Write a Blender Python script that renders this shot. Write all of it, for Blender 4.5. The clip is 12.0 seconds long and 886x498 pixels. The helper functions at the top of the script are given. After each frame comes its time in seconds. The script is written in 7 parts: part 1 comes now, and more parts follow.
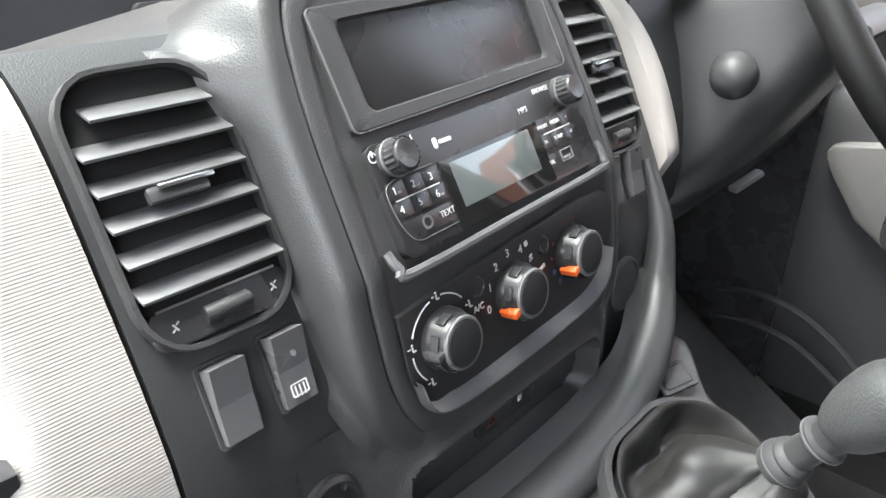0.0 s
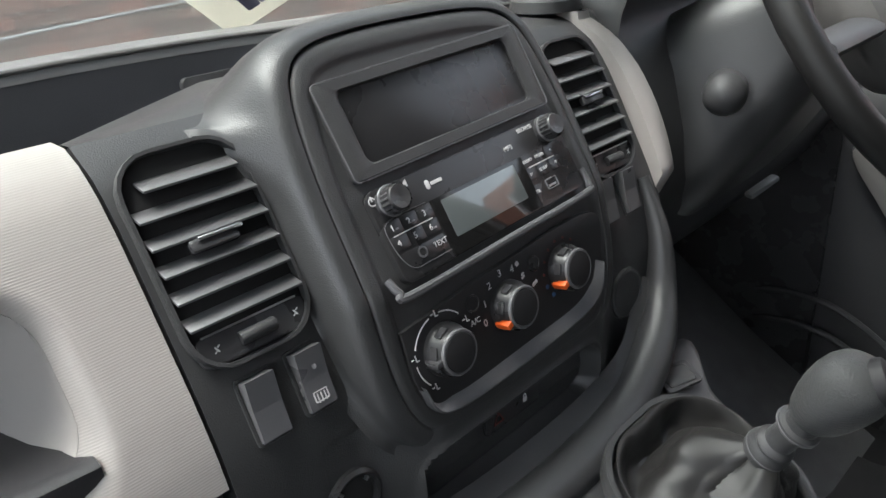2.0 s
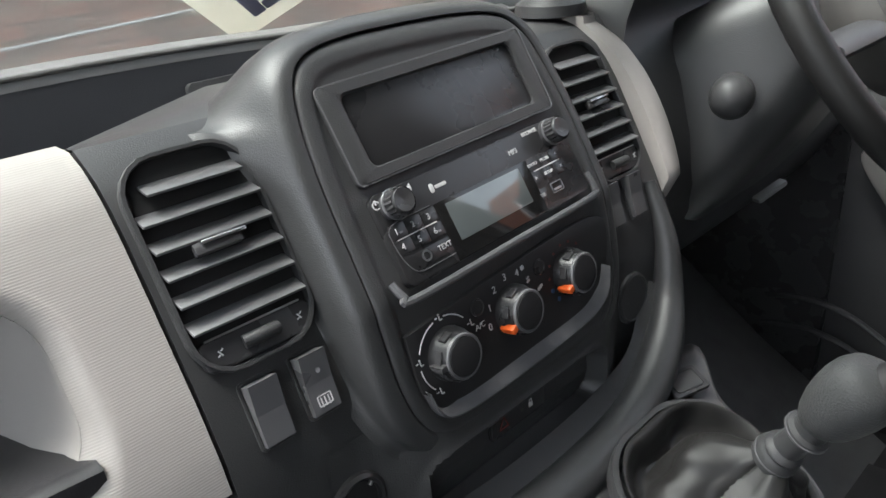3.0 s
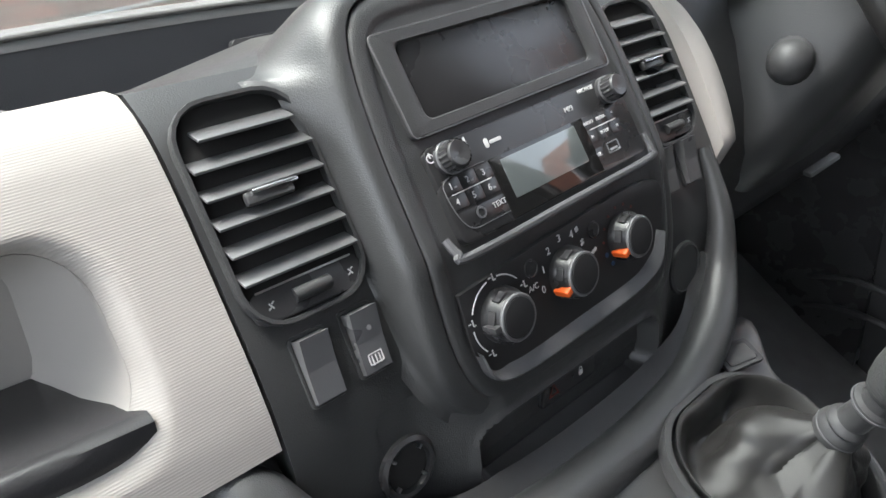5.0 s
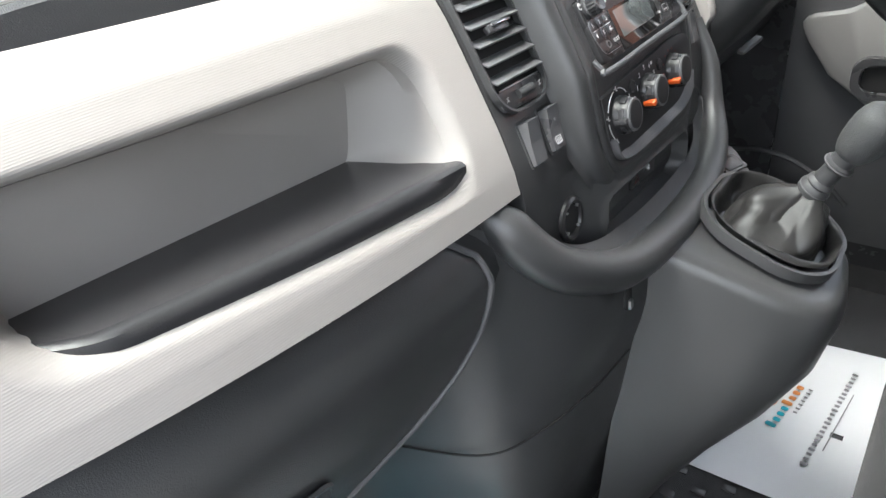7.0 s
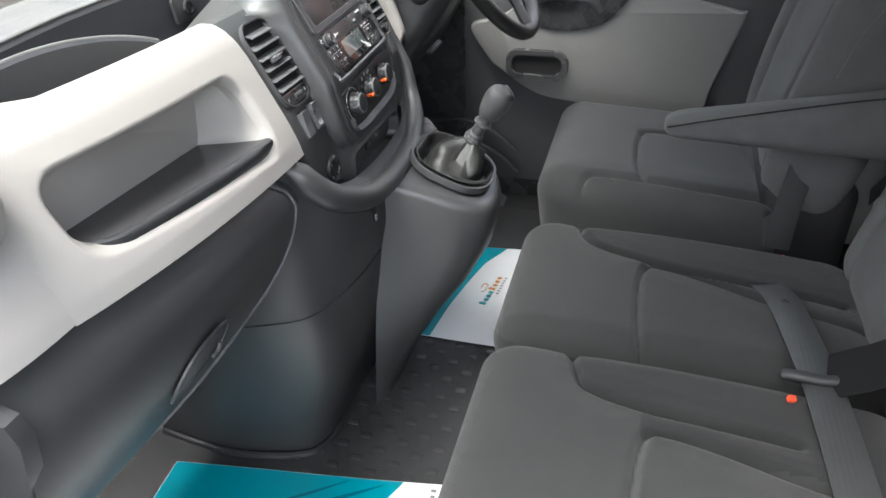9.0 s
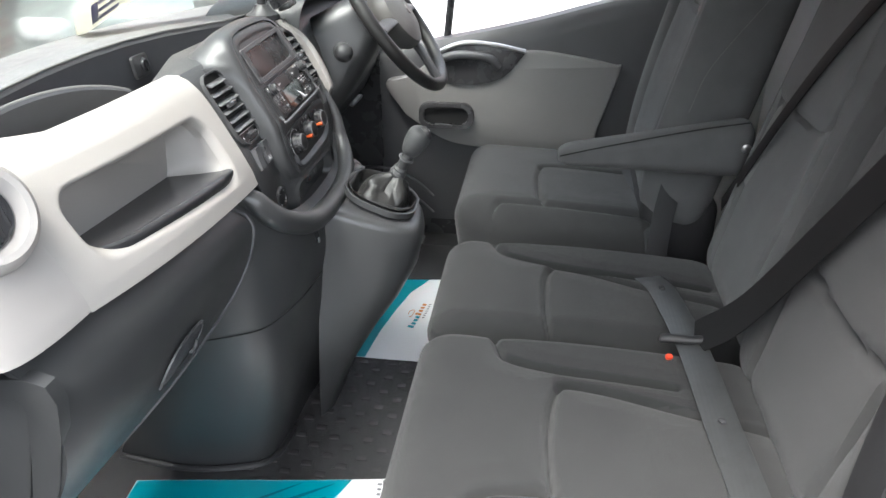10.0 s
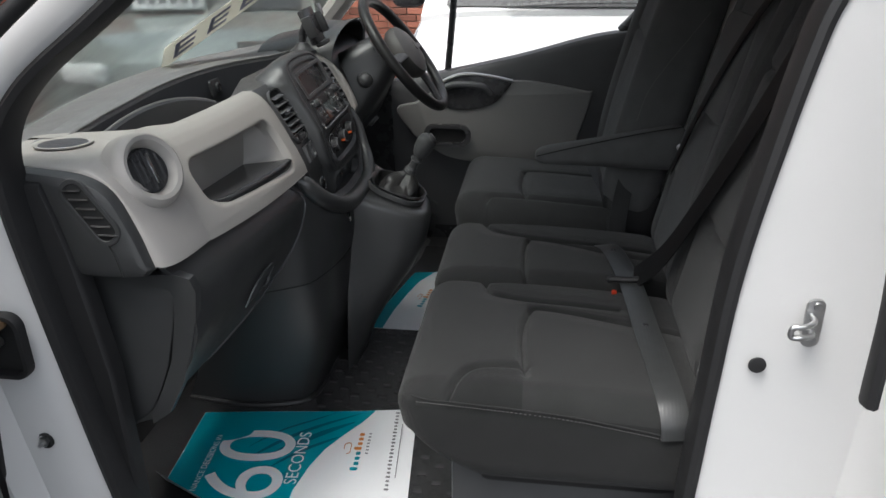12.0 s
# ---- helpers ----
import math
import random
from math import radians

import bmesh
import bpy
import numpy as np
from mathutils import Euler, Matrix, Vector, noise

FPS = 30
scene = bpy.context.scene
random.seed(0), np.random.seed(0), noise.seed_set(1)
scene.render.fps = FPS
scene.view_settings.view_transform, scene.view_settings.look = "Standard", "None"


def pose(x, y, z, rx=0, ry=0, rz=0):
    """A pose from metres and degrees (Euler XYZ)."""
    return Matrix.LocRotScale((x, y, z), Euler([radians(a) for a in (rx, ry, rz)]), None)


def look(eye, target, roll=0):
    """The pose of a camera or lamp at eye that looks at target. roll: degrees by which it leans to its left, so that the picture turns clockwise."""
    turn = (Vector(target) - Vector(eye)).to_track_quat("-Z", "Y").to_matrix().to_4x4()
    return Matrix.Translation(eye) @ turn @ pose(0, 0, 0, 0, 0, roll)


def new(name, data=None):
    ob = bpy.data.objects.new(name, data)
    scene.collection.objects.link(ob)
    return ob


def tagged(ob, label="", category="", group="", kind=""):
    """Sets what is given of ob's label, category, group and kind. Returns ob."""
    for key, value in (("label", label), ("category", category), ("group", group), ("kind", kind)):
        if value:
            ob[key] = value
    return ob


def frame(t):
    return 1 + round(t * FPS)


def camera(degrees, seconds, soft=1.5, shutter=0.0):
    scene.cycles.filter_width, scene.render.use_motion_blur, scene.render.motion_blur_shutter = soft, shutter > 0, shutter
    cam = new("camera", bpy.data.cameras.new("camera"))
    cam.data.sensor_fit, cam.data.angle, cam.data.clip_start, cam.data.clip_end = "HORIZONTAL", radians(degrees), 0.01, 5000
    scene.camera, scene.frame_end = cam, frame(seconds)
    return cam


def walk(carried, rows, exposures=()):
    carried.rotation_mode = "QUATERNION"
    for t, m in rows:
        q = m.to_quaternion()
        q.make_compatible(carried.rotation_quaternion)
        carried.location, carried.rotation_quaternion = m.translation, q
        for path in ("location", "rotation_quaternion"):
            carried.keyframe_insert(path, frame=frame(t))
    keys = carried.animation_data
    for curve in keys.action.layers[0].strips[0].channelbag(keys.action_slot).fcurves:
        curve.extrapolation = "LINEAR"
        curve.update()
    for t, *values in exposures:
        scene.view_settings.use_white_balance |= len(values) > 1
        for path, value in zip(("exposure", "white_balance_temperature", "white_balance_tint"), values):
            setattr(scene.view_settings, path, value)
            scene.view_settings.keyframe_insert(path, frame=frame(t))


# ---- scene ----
cam = camera(62.5, 12.0)
PATH = [
    (0, (0.266, -0.337, 0.854), (-0.892, 1.034, -0.03), 1.7),
    (0.5, (0.317, -0.354, 0.864), (-0.819, 1.027, -0.032), 2.2),
    (1, (0.334, -0.353, 0.886), (-0.885, 0.968, 0.01), -1.0),
    (1.5, (0.339, -0.359, 0.891), (-0.933, 0.922, 0.031), -3.0),
    (2, (0.34, -0.354, 0.891), (-0.961, 0.908, 0.047), -4.0),
    (2.5, (0.345, -0.353, 0.888), (-0.971, 0.903, 0.056), -4.3),
    (4.3, (0.323, -0.349, 0.889), (-1.013, 0.895, 0.072), -4.6),
    (4.5, (0.324, -0.352, 0.884), (-1.028, 0.865, 0.053), -4.9),
    (5, (0.321, -0.361, 0.867), (-1.034, 0.833, 0.008), -4.4),
    (5.5, (0.297, -0.402, 0.857), (-1.027, 0.826, -0.003), -4.1),
    (6, (0.265, -0.501, 0.844), (-0.917, 0.799, -0.113), -2.8),
    (6.5, (0.283, -0.615, 0.846), (-0.786, 0.738, -0.168), -2.5),
    (6.7, (0.295, -0.659, 0.86), (-0.78, 0.704, -0.133), -3.2),
    (8.3, (0.363, -0.847, 0.895), (-0.518, 0.55, -0.233), -5.5),
    (8.5, (0.418, -0.934, 0.938), (-0.393, 0.478, -0.224), -3.5),
    (9, (0.469, -1.092, 1.035), (0.016, 0.55, -0.013), -0.8),
    (9.5, (0.431, -1.182, 1.055), (0.299, 0.58, 0.119), 0.4),
    (10, (0.48, -1.305, 1.055), (0.245, 0.467, 0.159), 0.0),
    (10.5, (0.603, -1.506, 1.077), (0.117, 0.234, 0.219), -0.4),
    (11, (0.499, -1.675, 1.081), (0.074, 0.094, 0.251), -0.2),
    (11.5, (0.43, -1.743, 1.089), (0.137, 0.059, 0.272), -0.4),
    (12, (0.533, -1.729, 1.087), (0.286, 0.093, 0.299), -0.6),
]
EXPOSURES = [(0.0, 3.45, 6350, 8), (0.5, 3.95, 6350, 8), (1.0, 3.45, 6350, 8), (1.5, 2.65, 6350, 8), (2.0, 2.3, 6350, 8), (2.5, 2.3, 6350, 8), (4.5, 2.35, 6350, 8), (5.0, 2.8, 6350, 8), (5.5, 2.8, 6350, 8), (6.0, 2.55, 6350, 8), (6.5, 2.9, 6350, 8), (8.5, 3.1, 6350, 8), (9.0, 2.9, 6350, 8), (9.5, 3.45, 6350, 8), (10.0, 2.95, 6350, 8), (10.5, 2.0, 6350, 8), (11.0, 1.65, 6350, 8), (11.5, 1.4, 6350, 8), (12.0, 1.2, 6350, 8)]
walk(cam, [(t, look(eye, target, roll)) for t, eye, target, roll in PATH], EXPOSURES)

# ---- light: an overcast day ----
world = bpy.data.worlds.new("overcast_sky")
scene.world = world
world.use_nodes = True
wn = world.node_tree
sky = wn.nodes.new("ShaderNodeTexSky")
sky.sky_type, sky.sun_disc = "NISHITA", False
sky.sun_elevation, sky.sun_rotation = radians(66), radians(221)
sky.air_density, sky.dust_density = 1.0, 6.0
hsv = wn.nodes.new("ShaderNodeHueSaturation")
hsv.inputs["Saturation"].default_value = 0.4
wn.links.new(sky.outputs[0], hsv.inputs["Color"])
wn.links.new(hsv.outputs[0], wn.nodes["Background"].inputs["Color"])
wn.nodes["Background"].inputs["Strength"].default_value = 0.15
sun = new("sun", bpy.data.lights.new("sun", "SUN"))
sun.data.energy, sun.data.angle, sun.data.color = 0.6, radians(30), (1.0, 0.985, 0.96)
sun.matrix_world = look((-2.0, -2.3, 7), (0, 0, 0))


# ---- materials ----
def mat(name, color, rough=0.5, metal=0.0, grain=0.0, grain_size=900.0, spot=0.0, spot_size=12.0, coat=0.0, sheen=0.0, rough_var=0.0, spec=0.5):
    """A principled material: patchy colour at a coarse scale, bump and roughness at a fine one. Scales are per metre."""
    m = bpy.data.materials.new(name)
    m.use_nodes = True
    nt = m.node_tree
    b = nt.nodes["Principled BSDF"]
    b.inputs["Base Color"].default_value = (*color, 1)
    b.inputs["Roughness"].default_value = rough
    b.inputs["Metallic"].default_value = metal
    b.inputs["Coat Weight"].default_value = coat
    b.inputs["Coat Roughness"].default_value = 0.08
    b.inputs["Sheen Weight"].default_value = sheen
    b.inputs["Specular IOR Level"].default_value = spec
    tc = nt.nodes.new("ShaderNodeTexCoord")
    if spot:
        n = nt.nodes.new("ShaderNodeTexNoise")
        n.inputs["Scale"].default_value, n.inputs["Detail"].default_value = spot_size, 6
        nt.links.new(tc.outputs["Object"], n.inputs["Vector"])
        mix = nt.nodes.new("ShaderNodeMix")
        mix.data_type = "RGBA"
        mix.inputs["A"].default_value = (*[c * (1 - spot) for c in color], 1)
        mix.inputs["B"].default_value = (*[min(1, c * (1 + spot)) for c in color], 1)
        nt.links.new(n.outputs["Fac"], mix.inputs["Factor"])
        nt.links.new(mix.outputs["Result"], b.inputs["Base Color"])
    if rough_var:
        n2 = nt.nodes.new("ShaderNodeTexNoise")
        n2.inputs["Scale"].default_value, n2.inputs["Detail"].default_value = 25, 8
        nt.links.new(tc.outputs["Object"], n2.inputs["Vector"])
        mr = nt.nodes.new("ShaderNodeMapRange")
        mr.inputs["To Min"].default_value, mr.inputs["To Max"].default_value = rough - rough_var, rough + rough_var
        nt.links.new(n2.outputs["Fac"], mr.inputs["Value"])
        nt.links.new(mr.outputs[0], b.inputs["Roughness"])
    if grain:
        v = nt.nodes.new("ShaderNodeTexNoise")
        v.inputs["Scale"].default_value, v.inputs["Detail"].default_value = grain_size, 3
        nt.links.new(tc.outputs["Object"], v.inputs["Vector"])
        bp = nt.nodes.new("ShaderNodeBump")
        bp.inputs["Strength"].default_value, bp.inputs["Distance"].default_value = grain, 0.001
        nt.links.new(v.outputs["Fac"], bp.inputs["Height"])
        nt.links.new(bp.outputs[0], b.inputs["Normal"])
    return m


def wave_bump(m, axis, per_metre, strength, distance=0.0006, turn=(0, 0, 0)):
    """Fine parallel ribs as relief."""
    nt = m.node_tree
    b = nt.nodes["Principled BSDF"]
    tc = nt.nodes.new("ShaderNodeTexCoord")
    mp = nt.nodes.new("ShaderNodeMapping")
    mp.inputs["Rotation"].default_value = turn
    w = nt.nodes.new("ShaderNodeTexWave")
    w.bands_direction = axis
    w.inputs["Scale"].default_value = per_metre / 3.1416 / 2 * 2
    w.inputs["Distortion"].default_value = 0.0
    bp = nt.nodes.new("ShaderNodeBump")
    bp.inputs["Strength"].default_value, bp.inputs["Distance"].default_value = strength, distance
    nt.links.new(tc.outputs["Object"], mp.inputs["Vector"])
    nt.links.new(mp.outputs[0], w.inputs["Vector"])
    nt.links.new(w.outputs["Fac"], bp.inputs["Height"])
    old = b.inputs["Normal"].links
    if old:
        nt.links.new(old[0].from_socket, bp.inputs["Normal"])
    nt.links.new(bp.outputs[0], b.inputs["Normal"])
    return m


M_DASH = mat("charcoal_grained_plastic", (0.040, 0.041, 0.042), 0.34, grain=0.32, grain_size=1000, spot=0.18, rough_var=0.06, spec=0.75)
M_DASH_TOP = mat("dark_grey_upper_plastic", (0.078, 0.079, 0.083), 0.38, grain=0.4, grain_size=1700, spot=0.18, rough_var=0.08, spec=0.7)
# dark upper plastic with the sky's reflection put into a paler base colour
M_SHELF = mat("grey_shelf_plastic_skylit", (0.155, 0.155, 0.154), 0.42, grain=0.4, grain_size=1700, spot=0.15, rough_var=0.08, spec=0.7)
M_BULKHEAD = mat("pale_grey_bulkhead_paint", (0.4, 0.4, 0.39), 0.6, grain=0.1, spot=0.06)
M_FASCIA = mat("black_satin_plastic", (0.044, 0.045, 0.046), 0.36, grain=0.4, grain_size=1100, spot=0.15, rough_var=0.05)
M_GLOSS = mat("gloss_black_plastic", (0.024, 0.024, 0.025), 0.28, spot=0.2, rough_var=0.05)
M_BLACK = mat("matt_black_plastic", (0.045, 0.045, 0.047), 0.27, grain=0.1, spot=0.2, rough_var=0.08)
M_KNOB = mat("black_soft_knob_plastic", (0.022, 0.022, 0.023), 0.55, grain=0.1, spot=0.2, spec=0.4)
M_WORN = mat("worn_grey_knob_skin", (0.055, 0.057, 0.057), 0.5, grain=0.8, grain_size=650, spot=0.2, spot_size=40, rough_var=0.1)
# black plastic lightened for the sky that slats and rockers reflect; also satin rims
M_SLAT = mat("dark_grey_slat_plastic_brightened", (0.11, 0.111, 0.115), 0.3, grain=0.1, spot=0.15, rough_var=0.08, spec=0.8)
M_BIN = mat("blue_black_bin_plastic", (0.048, 0.050, 0.055), 0.45, grain=0.4, grain_size=900, spot=0.15, rough_var=0.06)
M_CARPET = mat("dark_grey_carpet", (0.105, 0.107, 0.110), 0.9, grain=0.9, grain_size=700, spot=0.3, spot_size=30, sheen=0.2)
# near-black that paints the shade in openings; also used for joint lines
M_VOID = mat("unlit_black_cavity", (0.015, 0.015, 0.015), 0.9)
M_SILVER = wave_bump(mat("ribbed_light_grey_plastic", (0.375, 0.358, 0.332), 0.5, spot=0.04, rough_var=0.05), "Z", 640, 0.26, 0.0005, turn=(0, 0.5, 0))
M_SILVER_PLAIN = mat("smooth_light_grey_plastic", (0.385, 0.367, 0.343), 0.5, grain=0.1, spot=0.05, rough_var=0.05)
M_TRAY = mat("black_tray_liner", (0.036, 0.036, 0.038), 0.22, grain=0.2, spot=0.05, rough_var=0.04)
M_FABRIC = mat("charcoal_woven_fabric", (0.0165, 0.0168, 0.0168), 0.92, grain=0.9, grain_size=1100, spot=0.22, spot_size=18, sheen=0.1, spec=0.2)
M_FABRIC_PALE = mat("charcoal_flat_weave", (0.024, 0.0243, 0.024), 0.9, grain=0.9, grain_size=1300, spot=0.2, spot_size=18, sheen=0.12, spec=0.2)
# two lighter copies of the charcoal fabric; missing light is put into their colour
M_FABRIC_LIT = mat("charcoal_weave_brightened", (0.040, 0.0406, 0.0406), 0.9, grain=0.9, grain_size=1100, spot=0.22, spot_size=18, sheen=0.1, spec=0.2)
M_FABRIC_SIDE_LIT = mat("side_fabric_brightened", (0.092, 0.0932, 0.0936), 0.92, grain=0.6, grain_size=1600, spot=0.22, spot_size=18, sheen=0.07, spec=0.2)
# paler grey that paints the lit area on the middle backrest
M_FABRIC_LIT_PATCH = mat("lit_grey_fabric", (0.135, 0.136, 0.134), 0.92, grain=0.7, grain_size=1200, spot=0.2, spot_size=18, sheen=0.12, spec=0.2)
M_STITCH = mat("pale_grey_thread", (0.13, 0.13, 0.125), 0.8, spot=0.1)
M_BELT = wave_bump(mat("seat_belt_webbing", (0.032, 0.0335, 0.034), 0.40, spot=0.3, spot_size=60, spec=0.5), "X", 160, 0.12, 0.0010)
M_BELT_DULL = wave_bump(mat("dull_grey_webbing", (0.032, 0.033, 0.034), 0.6, spot=0.15, spec=0.3), "X", 900, 0.4)
M_BELT_DARK = wave_bump(mat("black_belt_webbing", (0.007, 0.007, 0.0075), 0.75, spot=0.1, spec=0.2), "X", 1500, 0.1)
M_MAT = wave_bump(wave_bump(mat("ribbed_black_rubber", (0.038, 0.038, 0.039), 0.24, grain=0.15, grain_size=500, spot=0.3, rough_var=0.06, spec=0.5), "X", 330, 0.55, 0.0009, turn=(0, 0, 0.6)), "X", 330, 0.4, 0.0007, turn=(0, 0, -0.9))
M_STUD = mat("worn_rubber_stud", (0.045, 0.045, 0.046), 0.24, grain=0.2, grain_size=500, spot=0.3, spot_size=40, rough_var=0.08)
M_RUBBER = mat("black_rubber_mat", (0.026, 0.026, 0.027), 0.42, grain=0.4, grain_size=500, spot=0.3, rough_var=0.1)
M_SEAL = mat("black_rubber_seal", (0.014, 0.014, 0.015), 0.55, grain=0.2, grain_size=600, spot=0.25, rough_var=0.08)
M_WHITE = mat("white_car_paint", (0.61, 0.61, 0.605), 0.25, coat=0.6, spot=0.02, rough_var=0.04)
M_LEATHER = mat("black_leatherette", (0.017, 0.017, 0.0165), 0.33, grain=0.35, grain_size=1500, spot=0.3, rough_var=0.1)
M_CHROME = mat("satin_chrome", (0.65, 0.65, 0.66), 0.18, metal=1.0, spot=0.05)
M_STEEL = mat("zinc_plated_steel", (0.5, 0.5, 0.5), 0.35, metal=1.0, spot=0.15, rough_var=0.1)
M_ORANGE = mat("orange_marker_plastic", (0.75, 0.12, 0.02), 0.4, spot=0.05)
M_RED = mat("red_plastic", (0.7, 0.07, 0.03), 0.4, spot=0.05)
M_PRINT = mat("white_print", (0.6, 0.6, 0.6), 0.5, spot=0.05)
M_PRINT_DIM = mat("dim_red_print", (0.12, 0.02, 0.015), 0.5, spot=0.05)
M_DOORGREY = mat("mid_grey_door_plastic", (0.175, 0.173, 0.168), 0.5, grain=0.3, grain_size=900, spot=0.06, rough_var=0.05)
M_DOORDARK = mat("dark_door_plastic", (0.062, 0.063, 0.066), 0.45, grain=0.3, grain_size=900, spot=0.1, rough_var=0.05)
M_PAPER = mat("white_coated_paper", (0.78, 0.79, 0.8), 0.35, spot=0.03, rough_var=0.04)
M_TEAL = mat("teal_print", (0.0, 0.29, 0.36), 0.33, spot=0.08, spot_size=8)
M_TEAL_DK = mat("dark_teal_print", (0.0, 0.13, 0.19), 0.33, spot=0.1, spot_size=8)
M_BROWN = mat("orange_brown_print", (0.6, 0.22, 0.05), 0.4, spot=0.05)
M_GREY_PRINT = mat("grey_print", (0.2, 0.2, 0.21), 0.5, spot=0.05)
M_BRICK = mat("red_brick", (0.34, 0.13, 0.085), 0.85, grain=0.6, grain_size=120, spot=0.35, spot_size=9)
M_MORTAR = mat("grey_mortar", (0.3, 0.28, 0.25), 0.9, grain=0.5, grain_size=150, spot=0.2)
M_ASPHALT = mat("worn_asphalt", (0.06, 0.06, 0.062), 0.9, grain=0.8, grain_size=160, spot=0.3, spot_size=3)
M_ROOFLINER = mat("grey_headlining", (0.55, 0.55, 0.53), 0.95, grain=0.5, grain_size=700, spot=0.06)
M_CARGREY = mat("grey_green_car_paint", (0.24, 0.275, 0.265), 0.25, metal=0.3, coat=0.7, spot=0.06)
M_LENS = mat("black_display_lens", (0.012, 0.012, 0.012), 0.08, spot=0.1)
M_DISPLAY = mat("grey_lcd_glass", (0.11, 0.125, 0.125), 0.06, spot=0.06)
M_DISPLAY.node_tree.nodes["Principled BSDF"].inputs["Coat Weight"].default_value = 1.0


def glass(name, tint, dust_haze=0.0):
    """A thin pane: clear, mirroring a little, under a film of dust and painted glare haze."""
    m = bpy.data.materials.new(name)
    m.use_nodes = True
    nt = m.node_tree
    nt.nodes.remove(nt.nodes["Principled BSDF"])
    out = nt.nodes["Material Output"]
    clear, gloss, mix = [nt.nodes.new(k) for k in ("ShaderNodeBsdfTransparent", "ShaderNodeBsdfGlossy", "ShaderNodeMixShader")]
    clear.inputs["Color"].default_value = (*tint, 1)
    gloss.inputs["Roughness"].default_value = 0.02
    mix.inputs[0].default_value = 0.07
    nt.links.new(clear.outputs[0], mix.inputs[1])
    nt.links.new(gloss.outputs[0], mix.inputs[2])
    film, veil = nt.nodes.new("ShaderNodeBsdfDiffuse"), nt.nodes.new("ShaderNodeMixShader")
    film.inputs["Color"].default_value = (0.58, 0.61, 0.595, 1)
    noise, span = nt.nodes.new("ShaderNodeTexNoise"), nt.nodes.new("ShaderNodeMapRange")
    noise.inputs["Scale"].default_value, noise.inputs["Detail"].default_value = 6, 6
    span.inputs["To Min"].default_value, span.inputs["To Max"].default_value = dust_haze * 0.5, dust_haze * 1.5
    nt.links.new(noise.outputs["Fac"], span.inputs["Value"])
    nt.links.new(span.outputs[0], veil.inputs[0])
    nt.links.new(mix.outputs[0], veil.inputs[1])
    nt.links.new(film.outputs[0], veil.inputs[2])
    nt.links.new(veil.outputs[0], out.inputs["Surface"])
    return m


# most of the windscreen's film is glare painted as a pale veil
M_SCREEN = glass("dusty_hazed_windscreen_glass", (0.86, 0.93, 0.90), 0.58)
M_GLASS = glass("window_glass", (0.95, 0.97, 0.96), 0.02)


# ---- helpers for building ----
def part(name, bm, material, parent=None, label="", smooth=True):
    """Links a bmesh as one mesh object under a thing or a part."""
    me = bpy.data.meshes.new(name)
    bmesh.ops.recalc_face_normals(bm, faces=bm.faces)
    bm.to_mesh(me)
    bm.free()
    if smooth:
        me.shade_smooth()
    me.materials.append(material)
    ob = new(name, me)
    if smooth:
        me.set_sharp_from_angle(angle=radians(38))
    if parent is not None:
        ob.parent = parent
    if label:
        ob["label"] = label
    return ob


def thing(name, at, label, category, group="", kind=""):
    """An Empty at a thing's base that parents its parts."""
    e = new(name)
    e.empty_display_size = 0.02
    e.location = at
    bpy.context.view_layer.update()
    return tagged(e, label, category, group, kind)


def put(ob, parent):
    """Parents ob, built in world places, under a thing that stands elsewhere."""
    ob.parent = parent
    bpy.context.view_layer.update()
    ob.matrix_parent_inverse = parent.matrix_world.inverted()
    return ob


def piece(name, bm, material, parent, label="", smooth=True):
    return put(part(name, bm, material, None, label, smooth), parent)


def grid(rows, close_u=False, close_v=False, cap=False):
    """A surface through rows of points."""
    bm = bmesh.new()
    vs = [[bm.verts.new(p) for p in r] for r in rows]
    nu, nv = len(vs), len(vs[0])
    for i in range(nu if close_u else nu - 1):
        for j in range(nv if close_v else nv - 1):
            a, b, c, d = vs[i][j], vs[(i + 1) % nu][j], vs[(i + 1) % nu][(j + 1) % nv], vs[i][(j + 1) % nv]
            bm.faces.new((a, b, c, d))
    if cap:
        bm.faces.new(vs[0])
        bm.faces.new(list(reversed(vs[-1])))
    return bm


def spline(pts, n):
    """n points along a smooth curve through pts."""
    pts = [Vector(p) for p in pts]
    out = []
    m = len(pts) - 1
    for k in range(n):
        u = k / (n - 1) * m
        i = min(int(u), m - 1)
        t = u - i
        p1, p2 = pts[i], pts[i + 1]
        p0 = pts[i - 1] if i else p1 * 2 - p2
        p3 = pts[i + 2] if i + 2 <= m else p2 * 2 - p1
        out.append(0.5 * ((2 * p1) + (p2 - p0) * t + (2 * p0 - 5 * p1 + 4 * p2 - p3) * t * t + (3 * p1 - p0 - 3 * p2 + p3) * t**3))
    return out


def frames(path):
    """Upright frames along a path: (point, side, up)."""
    out, up = [], None
    for i, p in enumerate(path):
        d = (path[min(i + 1, len(path) - 1)] - path[max(i - 1, 0)]).normalized()
        if up is None:
            up = Vector((0, 0, 1)) if abs(d.z) < 0.9 else Vector((1, 0, 0))
        side = d.cross(up).normalized()
        up = side.cross(d).normalized()
        out.append((p, side, up))
    return out


